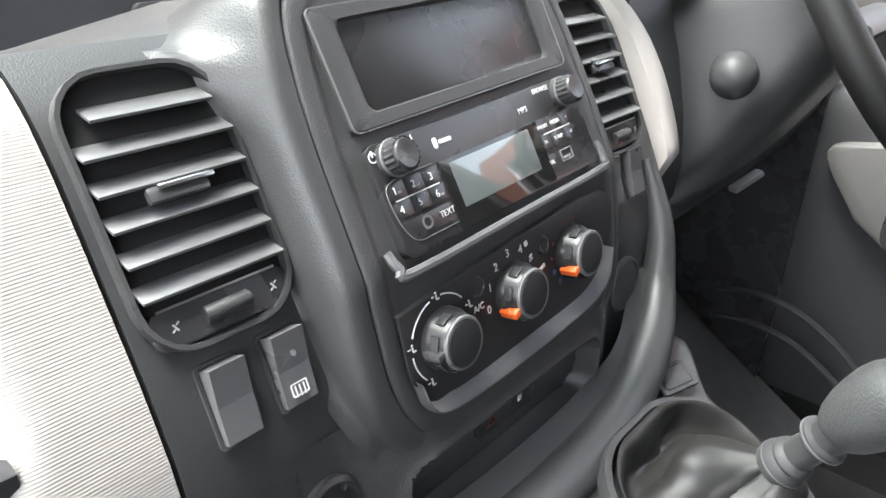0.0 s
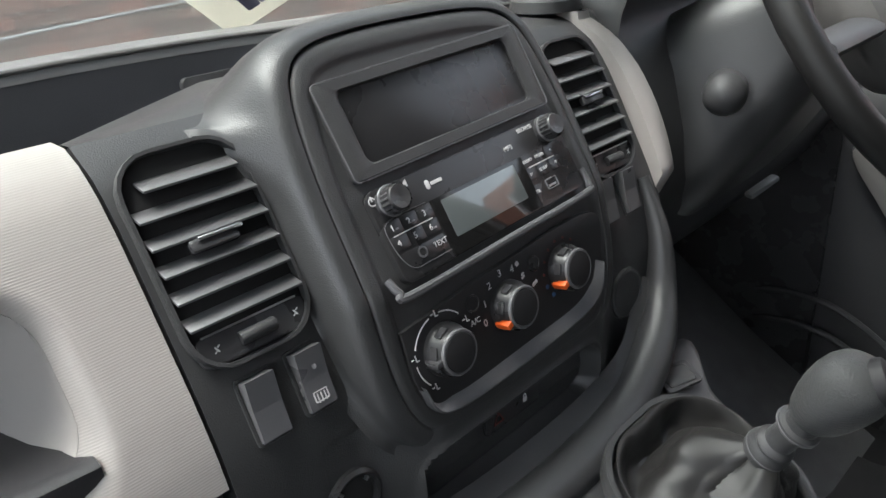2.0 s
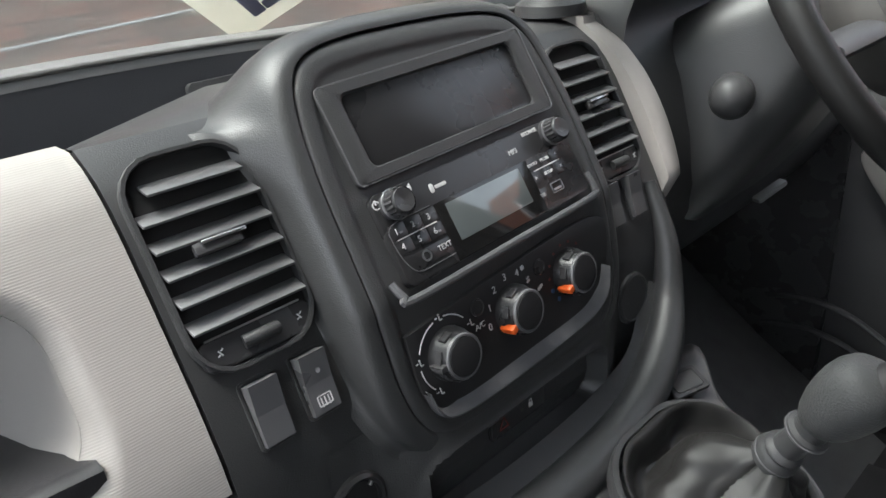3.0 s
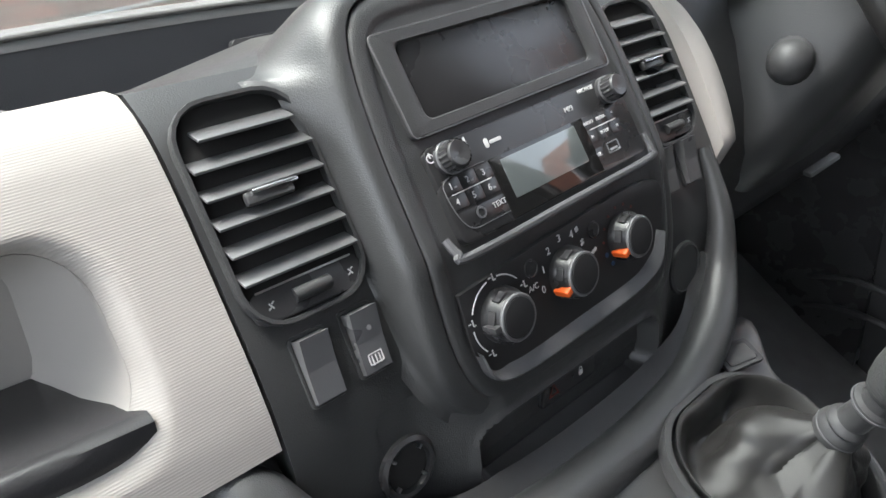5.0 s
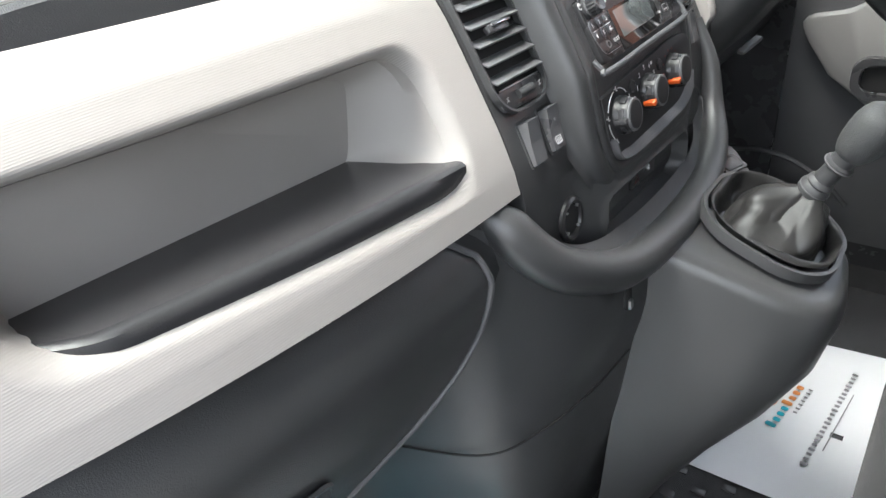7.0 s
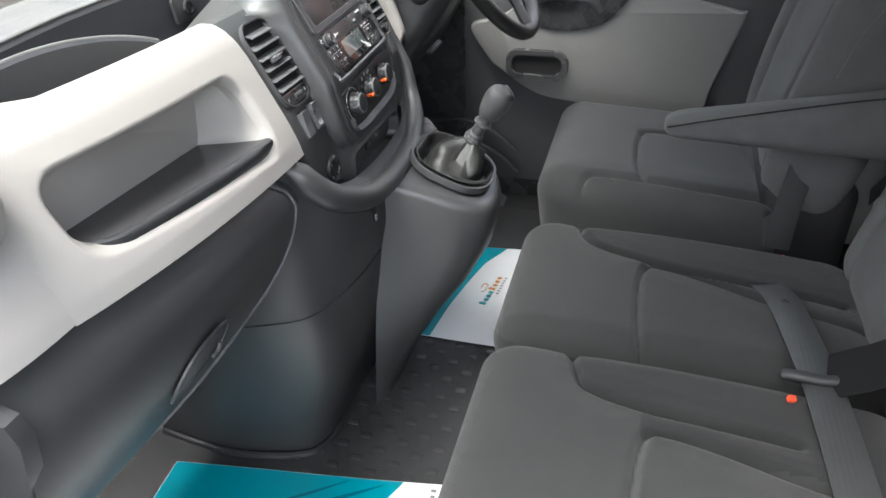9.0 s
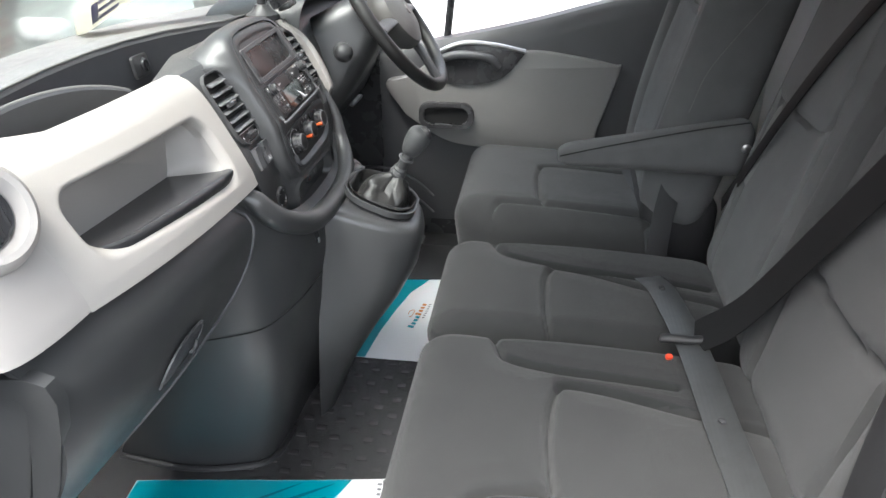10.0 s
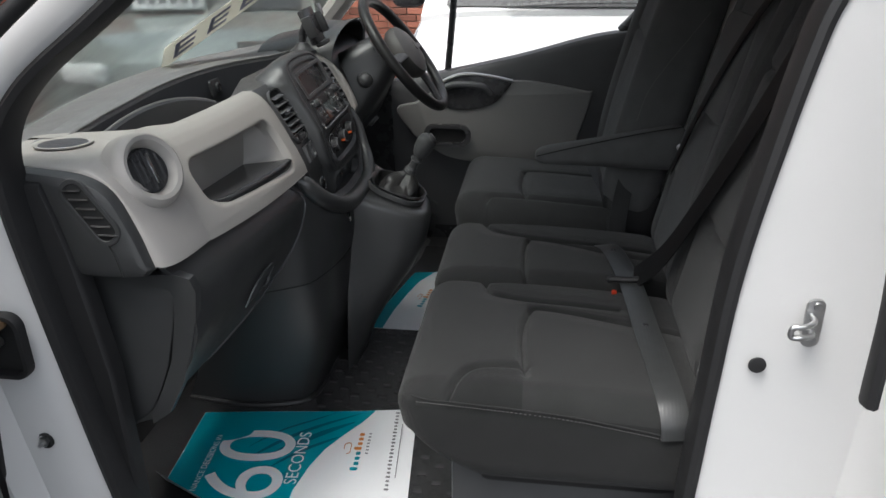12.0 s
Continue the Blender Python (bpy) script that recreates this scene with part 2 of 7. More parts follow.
def tube(pts, r, n=40, sides=10, flat=1.0, taper=None, up=None):
    """A round (or flattened) bar along a smooth curve."""
    path = spline(pts, n) if n else [Vector(p) for p in pts]
    rows = []
    for i, (p, s, u) in enumerate(frames(path)):
        if up is not None:
            d = s.cross(u)
            s = d.cross(Vector(up)).normalized() * -1
            u = s.cross(d) * -1 if False else Vector(up).normalized()
        k = taper(i / (len(path) - 1)) if taper else 1
        rows.append([p + s * math.cos(a) * r * k + u * math.sin(a) * r * k * flat for a in [2 * math.pi * j / sides for j in range(sides)]])
    return grid(rows, close_v=True, cap=True)


def ribbon(pts, width, thick, across, n=40):
    """A flat strap along a curve; across: the direction of its width, or one for each end."""
    path = spline(pts, n)
    a0, a1 = (Vector(across[0]), Vector(across[1])) if isinstance(across[0], (tuple, list)) else (Vector(across), Vector(across))
    rows = []
    for i, p in enumerate(path):
        d = (path[min(i + 1, n - 1)] - path[max(i - 1, 0)]).normalized()
        w = a0.lerp(a1, i / (n - 1))
        w = (w - d * w.dot(d)).normalized()
        nn = d.cross(w)
        e = width / 2
        rows.append([p + w * e - nn * thick / 2, p + w * e * 0.9 - nn * thick, p - w * e * 0.9 - nn * thick, p - w * e - nn * thick / 2, p - w * e + nn * thick / 2, p - w * e * 0.9 + nn * thick, p + w * e * 0.9 + nn * thick, p + w * e + nn * thick / 2])
    return grid(rows, close_v=True, cap=True)


def rrect(w, h, r, n=5):
    """The outline of a rectangle with round corners, counter-clockwise."""
    r = min(r, w / 2 - 1e-5, h / 2 - 1e-5)
    out = []
    for cx, cy, a0 in ((w / 2 - r, h / 2 - r, 0), (-w / 2 + r, h / 2 - r, 90), (-w / 2 + r, -h / 2 + r, 180), (w / 2 - r, -h / 2 + r, 270)):
        for k in range(n + 1):
            a = radians(a0 + 90 * k / n)
            out.append((cx + r * math.cos(a), cy + r * math.sin(a)))
    return out


def plate(outline, m, depth, edge=0.001, z0=0.0):
    """A slab with that outline, rising depth along m's z, its upper rim rounded by edge."""
    c = Vector((sum(p[0] for p in outline) / len(outline), sum(p[1] for p in outline) / len(outline)))
    def ring(shrink, z):
        res = []
        for p in outline:
            d = Vector(p) - c
            L = d.length
            q = c + d * max(0.0, (L - shrink) / L) if L > 1e-9 else c
            res.append(m @ Vector((q.x, q.y, z)))
        return res
    rows = [ring(0, z0), ring(0, z0 + depth - edge), ring(edge * 0.3, z0 + depth - edge * 0.3), ring(edge, z0 + depth)]
    return grid(rows, close_v=True, cap=True)


def rim(outer, inner, m, depth, edge=0.001, z0=0.0, inner_z=None):
    """A frame between two outlines with as many points each."""
    zi = z0 + depth if inner_z is None else inner_z
    def ring(o, z, k=0.0, oo=None):
        return [m @ Vector((p[0] + (q[0] - p[0]) * k, p[1] + (q[1] - p[1]) * k, z)) for p, q in zip(o, oo or o)]
    rows = [ring(outer, z0), ring(outer, z0 + depth - edge), ring(outer, z0 + depth, 0.12, inner), ring(inner, max(zi, z0 + depth * 0.9), 0.12, outer), ring(inner, zi - edge), ring(inner, z0)]
    return grid(rows, close_v=True, close_u=True)


def box(w, d, h, m, edge=0.002, seg=2):
    """A box with rounded edges; its base's centre is at m's origin."""
    bm = bmesh.new()
    bmesh.ops.create_cube(bm, size=1)
    for v in bm.verts:
        v.co = Vector((v.co.x * w, v.co.y * d, (v.co.z + 0.5) * h))
    if edge:
        bmesh.ops.bevel(bm, geom=bm.edges[:], offset=edge, segments=seg, affect="EDGES", profile=0.5)
    bmesh.ops.transform(bm, matrix=m, verts=bm.verts)
    return bm


def lathe(profile, m, n=32, squash=1.0):
    """A turned body: profile of (radius, height)."""
    rows = [[m @ Vector((max(r, 1e-5) * math.cos(2 * math.pi * k / n), max(r, 1e-5) * squash * math.sin(2 * math.pi * k / n), z)) for k in range(n)] for r, z in profile]
    return grid(rows, close_v=True, cap=True)


def basis(origin, right, up):
    """A pose whose x is right and whose y is up."""
    x = Vector(right).normalized()
    y = (Vector(up) - x * Vector(up).dot(x)).normalized()
    z = x.cross(y)
    m = Matrix((x, y, z)).transposed().to_4x4()
    m.translation = origin
    return m


def lettering(name, text, m, size, material, parent, label="", align="CENTER", extrude=0.0002):
    """Raised print in the built-in font, as a mesh."""
    cu = bpy.data.curves.new(name, "FONT")
    cu.body, cu.size, cu.align_x, cu.align_y, cu.extrude, cu.resolution_u = text, size, align, "CENTER", extrude, 3 if size < 0.03 else 12
    tmp = bpy.data.objects.new(name, cu)
    scene.collection.objects.link(tmp)
    bpy.context.view_layer.update()
    me = bpy.data.meshes.new_from_object(tmp.evaluated_get(bpy.context.evaluated_depsgraph_get()))
    bpy.data.objects.remove(tmp)
    me.transform(m)
    me.materials.clear()
    me.materials.append(material)
    ob = new(name, me)
    if label:
        ob["label"] = label
    return put(ob, parent)


def lerp_table(tab, v):
    """Straight interpolation in rows of (key, value), keys rising."""
    if v <= tab[0][0]:
        return tab[0][1]
    for (a, x), (b, y) in zip(tab, tab[1:]):
        if v <= b:
            return x + (y - x) * (v - a) / (b - a)
    return tab[-1][1]



def at(m, x, y, z=0.0):
    return m @ Matrix.Translation((x, y, z))



# ---- the van's shell and the yard round it ----
def slab(x0, x1, y0, y1, z0, z1, edge=0.0):
    return box(x1 - x0, y1 - y0, z1 - z0, pose((x0 + x1) / 2, (y0 + y1) / 2, z0), edge)


tagged(part("ground", slab(-120, 120, -120, 120, -0.75, -0.5), M_ASPHALT), "grey worn asphalt yard under the van", "ground", kind="structure")
tagged(part("floor", slab(-0.5, 1.1, -0.80, 0.94, -0.04, 0.0), M_SEAL), "black rubber covered cab floor", "floor", kind="structure")
tagged(part("wall_rear", slab(1.10, 1.14, -0.78, 0.9, -0.04, 1.36), M_BULKHEAD), "pale grey bulkhead behind the seats", "wall", kind="structure")
tagged(part("ceiling", slab(0.12, 1.14, -0.76, 0.8, 1.30, 1.36), M_ROOFLINER), "light grey fabric headlining", "ceiling", kind="structure")
tagged(part("wall_right_sill", slab(-0.06, 1.1, 0.90, 0.95, -0.3, 0.10), M_BLACK), "dark driver side door sill", "sill", kind="structure")
tagged(part("wall_right_lower", slab(-0.56, 0.0, 0.86, 0.92, -0.3, 0.74), M_BLACK), "dark inner wing panel on the driver side", "panel", kind="structure")
tagged(part("wall_front", slab(-0.56, -0.5, -0.86, 0.9, -0.04, 0.72), M_BLACK), "black firewall under the windscreen", "wall", kind="structure")

# opening of the passenger's door: the line of its rubber seal
SEAL = [(0.30, -0.845, 0.015), (0.0, -0.85, 0.02), (-0.10, -0.85, 0.10), (-0.135, -0.85, 0.25), (-0.165, -0.85, 0.45), (-0.188, -0.85, 0.62), (-0.203, -0.85, 0.76), (-0.195, -0.848, 0.84), (-0.145, -0.84, 0.912), (-0.045, -0.825, 0.99), (0.10, -0.80, 1.10), (0.28, -0.78, 1.20), (0.5, -0.77, 1.25), (0.72, -0.765, 1.24), (0.86, -0.765, 1.16), (0.885, -0.77, 1.06), (0.862, -0.775, 0.98), (0.835, -0.78, 0.845), (0.808, -0.78, 0.66), (0.797, -0.78, 0.46), (0.789, -0.78, 0.27), (0.78, -0.79, 0.12), (0.72, -0.82, 0.03), (0.5, -0.84, 0.015)]
loop = spline(SEAL + [SEAL[0]], 161)[:-1]
mid = Vector((0.35, -0.82, 0.6))
outs = []
for i, p in enumerate(loop):
    d = (loop[(i + 1) % 160] - loop[i - 1]).normalized()
    o = d.cross(Vector((0, -1, 0))).normalized()
    outs.append(o if o.dot(p - mid) > 0 else -o)


def around(section):
    """A body swept round the door opening; section gives (outward, towards the yard) for each point of the loop."""
    return grid([[p + o * a + Vector((0, -b, 0)) for a, b in section(p)] for p, o in zip(loop, outs)], close_u=True, close_v=True)


def jamb(p):
    k = min(1, max(0, (p.x - 0.1) / 0.5))
    w = 0.105 + 0.135 * k if p.z < 1.15 else 0.11
    if p.x < 0.1 and p.z > 0.85:
        w = 0.072
        return [(0.003, -0.05), (0.003, 0.0), (0.007, 0.010), (0.016, 0.017), (w - 0.024, 0.020), (w - 0.010, 0.016), (w, 0.008), (w + 0.005, -0.006), (w + 0.008, -0.02), (w + 0.01, -0.05)]
    return [(0.004, -0.05), (0.004, -0.004), (0.012, 0.004), (w - 0.03, 0.028 - 0.016 * k), (w - 0.008, 0.034), (w, 0.05), (w + 0.012, 0.075), (w + 0.05, 0.09), (w + 0.08, 0.05), (w + 0.06, -0.05)]


tagged(part("door_frame", around(jamb), M_WHITE), "white painted steel frame of the passenger door opening", "door frame", kind="structure")
tagged(part("door_seal", around(lambda p: [(-0.009, -0.04), (-0.012, -0.006), (-0.007, 0.009), (0.002, 0.012), (0.010, 0.009), (0.012, 0.0), (0.008, -0.03)]), M_SEAL), "black rubber seal round the door opening", "door seal", kind="structure")

# windscreen and its surround
def windscreen():
    rows = []
    for k in range(9):
        t = k / 8
        rows.append([(-0.47 + 0.62 * t + 0.14 * (abs(y) / 0.8) ** 2.2 * (1 - 0.3 * t), y * (1 - 0.12 * t), 0.765 + 0.57 * t - 0.02 * (abs(y) / 0.8) ** 2 + 0.006 * (1 - t) * max(0.0, 1 - (y / 0.45) ** 2)) for y in [-0.84 + 1.68 * j / 24 for j in range(25)]])
    return rows


rows = windscreen()
w = part("window_1", grid(rows), M_SCREEN)
tagged(w, "clear curved windscreen glass, slightly dusty, with glare haze painted in", "windscreen", kind="structure")
w.visible_shadow = False

for side, y in (("left", -0.84), ("right", 0.84)):
    j = 0 if y < 0 else 24
    pts = [Vector(r[j]) + Vector((0.02, -0.02 * (1 if y > 0 else -1), 0)) for r in rows]
    if y > 0:
        tagged(part("trim", tube([pts[0] + Vector((-0.02, 0, -0.05)), *pts[2::2]], 0.05, 24, 10, 0.7), M_SILVER_PLAIN), "pale grey plastic windscreen pillar trim", "pillar trim", kind="structure")

# roof skin and the driver's side
tagged(part("roof", grid([[(x, y, 1.38 + 0.03 * (1 - (y / 0.8) ** 2)) for y in (-0.86, -0.4, 0, 0.4, 0.86)] for x in (0.06, 0.6, 1.4, 4.0)]), M_WHITE), "white painted van roof", "roof", kind="structure")
tagged(part("wall_side", slab(1.02, 4.2, -0.95, -0.92, -0.3, 1.38), M_WHITE), "white painted van side panel", "van side", kind="structure")

# ---- dashboard ----
# face of the dashboard: how far back it stands (x) at each height
FACE = [(0.44, 0.03), (0.50, 0.038), (0.556, 0.037), (0.60, 0.032), (0.63, 0.023), (0.66, 0.010), (0.69, -0.006), (0.72, -0.022), (0.745, -0.036), (0.765, -0.050), (0.778, -0.064), (0.786, -0.080)]


def sweep_back(y):
    k = max(0.0, (-y - 0.23) / 0.55)
    return -0.06 * k**2.5


def face_x(z, y):
    return lerp_table(FACE, z) + sweep_back(y)


dash = thing("dashboard", (-0.1, 0, 0.45), "charcoal moulded plastic van dashboard with a light grey passenger panel", "dashboard")


def face_strip(y0, y1, z0, z1, ny, nz, off=0.0, back=0.02):
    """A curved panel that follows the dashboard's face, with rims that run back into it."""
    rows = []
    for i in range(ny + 1):
        y = y0 + (y1 - y0) * i / ny
        zs = [z0 + (z1 - z0) * k / nz for k in range(nz + 1)]
        r = [(face_x(zs[0], y) + off - back, y, zs[0])] + [(face_x(z, y) + off, y, z) for z in zs] + [(face_x(zs[-1], y) + off - back, y, zs[-1] - back * 0.5)]
        rows.append(r)
    first = [(p[0] - back, p[1], min(p[2], z1 - back * 0.5)) for p in rows[0]]
    last = [(p[0] - back, p[1], min(p[2], z1 - back * 0.5)) for p in rows[-1]]
    return grid([first] + rows + [last])


# centre section with the side vents, dark
piece("centre_panel", face_strip(-0.2255, 0.245, 0.44, 0.786, 24, 24, back=0.10), M_DASH, dash, "black centre section")

# pale passenger panel with an open storage pocket
PK = dict(y0=-0.606, y1=-0.279, z0=0.658, z1=0.733, r=0.024)


def pocket_outline(grow=0.0, n=7):
    w, h = PK["y1"] - PK["y0"] + 2 * grow, PK["z1"] - PK["z0"] + 2 * grow
    cy, cz = (PK["y0"] + PK["y1"]) / 2, (PK["z0"] + PK["z1"]) / 2
    o = rrect(w, h, PK["r"] + grow, n)
    # the bottom edge follows the panel's own fall towards the middle
    return [(cy + a, cz + b - 0.02 * (a / w + 0.5) * (0.5 - b / h)) for a, b in o]


def silver_surface(y, z, off=0.0):
    lift = 0.018 * max(0.0, (-y - 0.23) / 0.55) ** 1.5 * max(0.0, (0.786 - z) / 0.172)
    return Vector((face_x(z, y) + off, y, z + lift))


def bridge(inner, outer, steps, f):
    """Rows of points from one outline to another, laid on a surface."""
    return [[f(a[0] + (b[0] - a[0]) * t, a[1] + (b[1] - a[1]) * t) for a, b in zip(inner, outer)] for t in [k / steps for k in range(steps + 1)]]


inn = pocket_outline(0.010)
cy, cz = (PK["y0"] + PK["y1"]) / 2, (PK["z0"] + PK["z1"]) / 2
# outer outline: cast each inner point out to the panel's border
def cast(p, y0=-0.66, y1=-0.228, z0=0.610, z1=0.786):
    dy, dz = p[0] - cy, p[1] - cz
    best = 9.0
    for lim, d, c in ((y0, dy, cy), (y1, dy, cy), (z0, dz, cz), (z1, dz, cz)):
        if abs(d) > 1e-9 and (lim - c) / d > 0:
            best = min(best, (lim - c) / d)
    return (cy + dy * best, cz + dz * best)


dense = []
for a, b in zip(inn, inn[1:] + inn[:1]):
    n = max(1, int(math.hypot(b[0] - a[0], b[1] - a[1]) / 0.008))
    dense += [(a[0] + (b[0] - a[0]) * k / n, a[1] + (b[1] - a[1]) * k / n) for k in range(n)]
outer = [cast(p) for p in dense]
# square corners, so that the panel meets its top and ends
for corner in ((-0.66, 0.610), (-0.66, 0.786), (-0.228, 0.610), (-0.228, 0.786)):
    k = min(range(len(outer)), key=lambda j: math.hypot(outer[j][0] - corner[0], outer[j][1] - corner[1]))
    outer[k] = corner
rows = bridge(dense, outer, 14, lambda y, z: silver_surface(y, z))
shrunk = [(cy + (p[0] - cy) * (1 - 0.010 / 0.16), cz + (p[1] - cz) * (1 - 0.009 / 0.045)) for p in dense]
halfway = [(cy + (p[0] - cy) * (1 - 0.006 / 0.16), cz + (p[1] - cz) * (1 - 0.0055 / 0.045)) for p in dense]
near = [(cy + (p[0] - cy) * (1 - 0.0025 / 0.16), cz + (p[1] - cz) * (1 - 0.0022 / 0.045)) for p in dense]
rows = [[silver_surface(y, z, -0.016) for y, z in shrunk], [silver_surface(y, z, -0.006) for y, z in halfway], [silver_surface(y, z, -0.0015) for y, z in near]] + rows + [[silver_surface(y, z, -0.02) for y, z in outer]]
piece("passenger_panel", grid(rows, close_v=True), M_SILVER, dash, "light warm grey ribbed plastic passenger panel")

# inside of the pocket: plain back wall and a black liner with a raised lip
back = []
for p in shrunk:
    u, v = (p[0] - cy) / (PK["y1"] - PK["y0"]) * 2, (p[1] - cz) / (PK["z1"] - PK["z0"]) * 2
    k = (abs(u) ** 7 + abs(v) ** 7) ** (1 / 7)
    back.append((cy - 0.002 + u / k * 0.138, cz + v / k * (0.034 if v > 0 else 0.050) - 0.004 * (u / k + 1)))
rows = [[silver_surface(y, z, -0.015) for y, z in shrunk], [silver_surface(y, z, -0.030) for y, z in shrunk]]
for t in (0.3, 0.6, 0.9, 1.0):
    rows.append([silver_surface(a[0], a[1], -0.030).lerp(Vector((-0.078 + 0.10 * (b[1] - 0.7), b[0], b[1])), t) for a, b in zip(shrunk, back)])
bm = grid(rows, close_v=True)
bm.verts.ensure_lookup_table()
bm.faces.new(bm.verts[-len(back):])
piece("storage_pocket", bm, M_SILVER_PLAIN, dash, "smooth light grey open storage pocket")
rows = []
for i in range(41):
    t = i / 40
    y = PK["y0"] + 0.012 + (PK["y1"] - PK["y0"] - 0.014) * t
    zb = 0.658 - 0.0125 * t
    fx = face_x(zb, y) - 0.020 * max(0.0, 1 - 9 * t) ** 2
    nose = min(1.0, 6 * (1 - t) + 0.25, 6 * t + 0.25)
    rows.append([(-0.082, y, zb - 0.022), (-0.082, y, zb + 0.002), (fx - 0.030, y, zb + 0.0065), (fx - 0.012, y, zb + 0.0095), (fx - 0.007, y, zb + 0.0095), (fx - 0.0030, y, zb + 0.0075), (fx - 0.0008 - 0.003 * (1 - nose), y, zb + 0.003), (fx - 0.0008 - 0.004 * (1 - nose), y, zb - 0.006), (fx - 0.006, y, zb - 0.02)])
piece("tray_liner", grid(rows, close_v=True, cap=True), M_TRAY, dash, "black rubbery tray liner with a raised front lip")

# top of the passenger panel, curling forward over the edge of the bin
def ease(t):
    t = min(1.0, max(0.0, t))
    return t * t * (3 - 2 * t)


rows = []
for i in range(49):
    y = -0.228 - 0.432 * i / 48
    x0 = face_x(0.786, y)
    fwd = 0.032 + 0.135 * ease((-y - 0.585) / 0.06)
    e = 1 - ease((-y - 0.48) / 0.10)
    rows.append([(x0, y, 0.786), (x0 - 0.012, y, 0.7905 - 0.0055 * e), (x0 - 0.03, y, 0.792 - 0.013 * e), (x0 - 0.03 - (fwd - 0.03) * 0.5, y, 0.792 - 0.014 * e), (x0 - fwd - 0.01, y, 0.791 - 0.018 * e), (x0 - fwd - 0.02, y, 0.786 - 0.018 * e), (x0 - fwd - 0.024, y, 0.74)])
piece("panel_top", grid(rows), M_SILVER, dash, "light grey top edge of the passenger panel")
# outer end of the pale panel, rounding off towards the door
prof = [silver_surface(-0.66, 0.612 + 0.174 * k / 10) for k in range(11)]
x0 = prof[-1].x
prof = spline(prof + [Vector((x0 - 0.012, -0.66, 0.7905)), Vector((x0 - 0.05, -0.66, 0.792)), Vector((x0 - 0.11, -0.66, 0.792)), Vector((x0 - 0.185, -0.66, 0.787))], 45)
EDGE = [(-0.030, 0.632), (-0.036, 0.655), (-0.043, 0.680), (-0.052, 0.706), (-0.062, 0.731), (-0.076, 0.754), (-0.098, 0.770), (-0.128, 0.779), (-0.165, 0.783), (-0.205, 0.785)]
edge = spline([Vector((x, -0.792, z)) for x, z in EDGE], 45)
rows = []
for k in range(15):
    t = k / 14
    e = t**2.2
    rows.append([Vector((p.x + (q.x - p.x) * e, -0.66 - 0.132 * math.sin(t * math.pi / 2) ** 1.0, p.z + (q.z - p.z) * e)) for p, q in zip(prof, edge)])
rows.append([q + Vector((-0.004, -0.001, -0.004)) for q in edge])
piece("panel_end", grid(rows), M_SILVER_PLAIN, dash, "light grey rounded outer end of the passenger panel")
# shallow cup in the top of it
CUP = pose(-0.205, -0.700, 0.7935, 0, 0, 18) @ Matrix.Scale(1.2, 4)
piece("cup_recess", lathe([(0.036, 0.0), (0.037, 0.0018), (0.034, 0.0024), (0.031, 0.001), (0.0305, 0.0002)], CUP, 40, 0.85), M_SILVER_PLAIN, dash, "pale rim of a shallow cup")
piece("cup_floor", lathe([(0.0308, 0.0008), (0.030, 0.0012), (0.0, 0.0012)], CUP, 40, 0.85), M_BIN, dash, "dark cup floor")

# round vent
RV = basis((-0.068, -0.712, 0.757), (0.28, 0.96, 0.0), (-0.40, 0.10, 0.9))
rvent = thing("round_air_vent", RV.translation, "round air vent with a wide light grey collar and black blades", "air vent")
piece("collar", lathe([(0.064, -0.02), (0.062, 0.004), (0.058, 0.016), (0.052, 0.021), (0.045, 0.019), (0.039, 0.010), (0.036, -0.004)], RV, 48), M_SILVER_PLAIN, rvent, "light grey collar")
piece("barrel", lathe([(0.037, 0.002), (0.0355, 0.007), (0.034, 0.004), (0.0335, -0.006), (0.0, -0.008)], RV, 40), M_BLACK, rvent, "black barrel")
for k in (-2, -1, 0, 1, 2):
    w = math.sqrt(max(0.0, 0.0325**2 - (0.0115 * k) ** 2))
    piece("blade", box(0.0022, 2 * w, 0.013, RV @ pose(0.0115 * k, 0, -0.007, 0, 24, 0), 0.0006), M_BLACK, rvent)
piece("chrome_strip", box(0.0065, 0.050, 0.005, RV @ pose(0.004, 0, 0.0075), 0.0015), M_CHROME, rvent, "chrome strip")

# dark top edge of the centre section
rows = []
for i in range(21):
    y = -0.2255 + 0.4705 * i / 20
    x0 = face_x(0.786, y)
    d = 0.054 + 0.022 * min(1.0, i / 5)
    e = 1 - min(1.0, i / 5)
    rows.append([(x0, y, 0.786), (x0 - 0.012, y, 0.7905 - 0.0055 * e), (x0 - 0.03, y, 0.792 - 0.013 * e), (x0 - d + 0.008, y, 0.791 - 0.016 * e), (x0 - d + 0.002, y, 0.786 - 0.016 * e), (x0 - d, y, 0.665)])
piece("centre_top", grid(rows), M_DASH, dash, "dark grey top of the centre section")

# open bin and the shelf behind it, up to the ridge under the windscreen
def ridge(y):
    """Where the upper ridge runs: (x, z)."""
    return (lerp_table([(-0.85, -0.215), (-0.70, -0.230), (-0.52, -0.252), (-0.40, -0.264), (-0.28, -0.270), (-0.15, -0.268), (-0.05, -0.258), (0.05, -0.238), (0.12, -0.213), (0.18, -0.192), (0.26, -0.172), (0.4, -0.15), (0.9, -0.13)], y), 0.797 - 0.02 * max(0.0, (-y - 0.35) / 0.5) ** 2 + 0.007 * max(0.0, 1 - ((y + 0.1) / 0.3) ** 2))


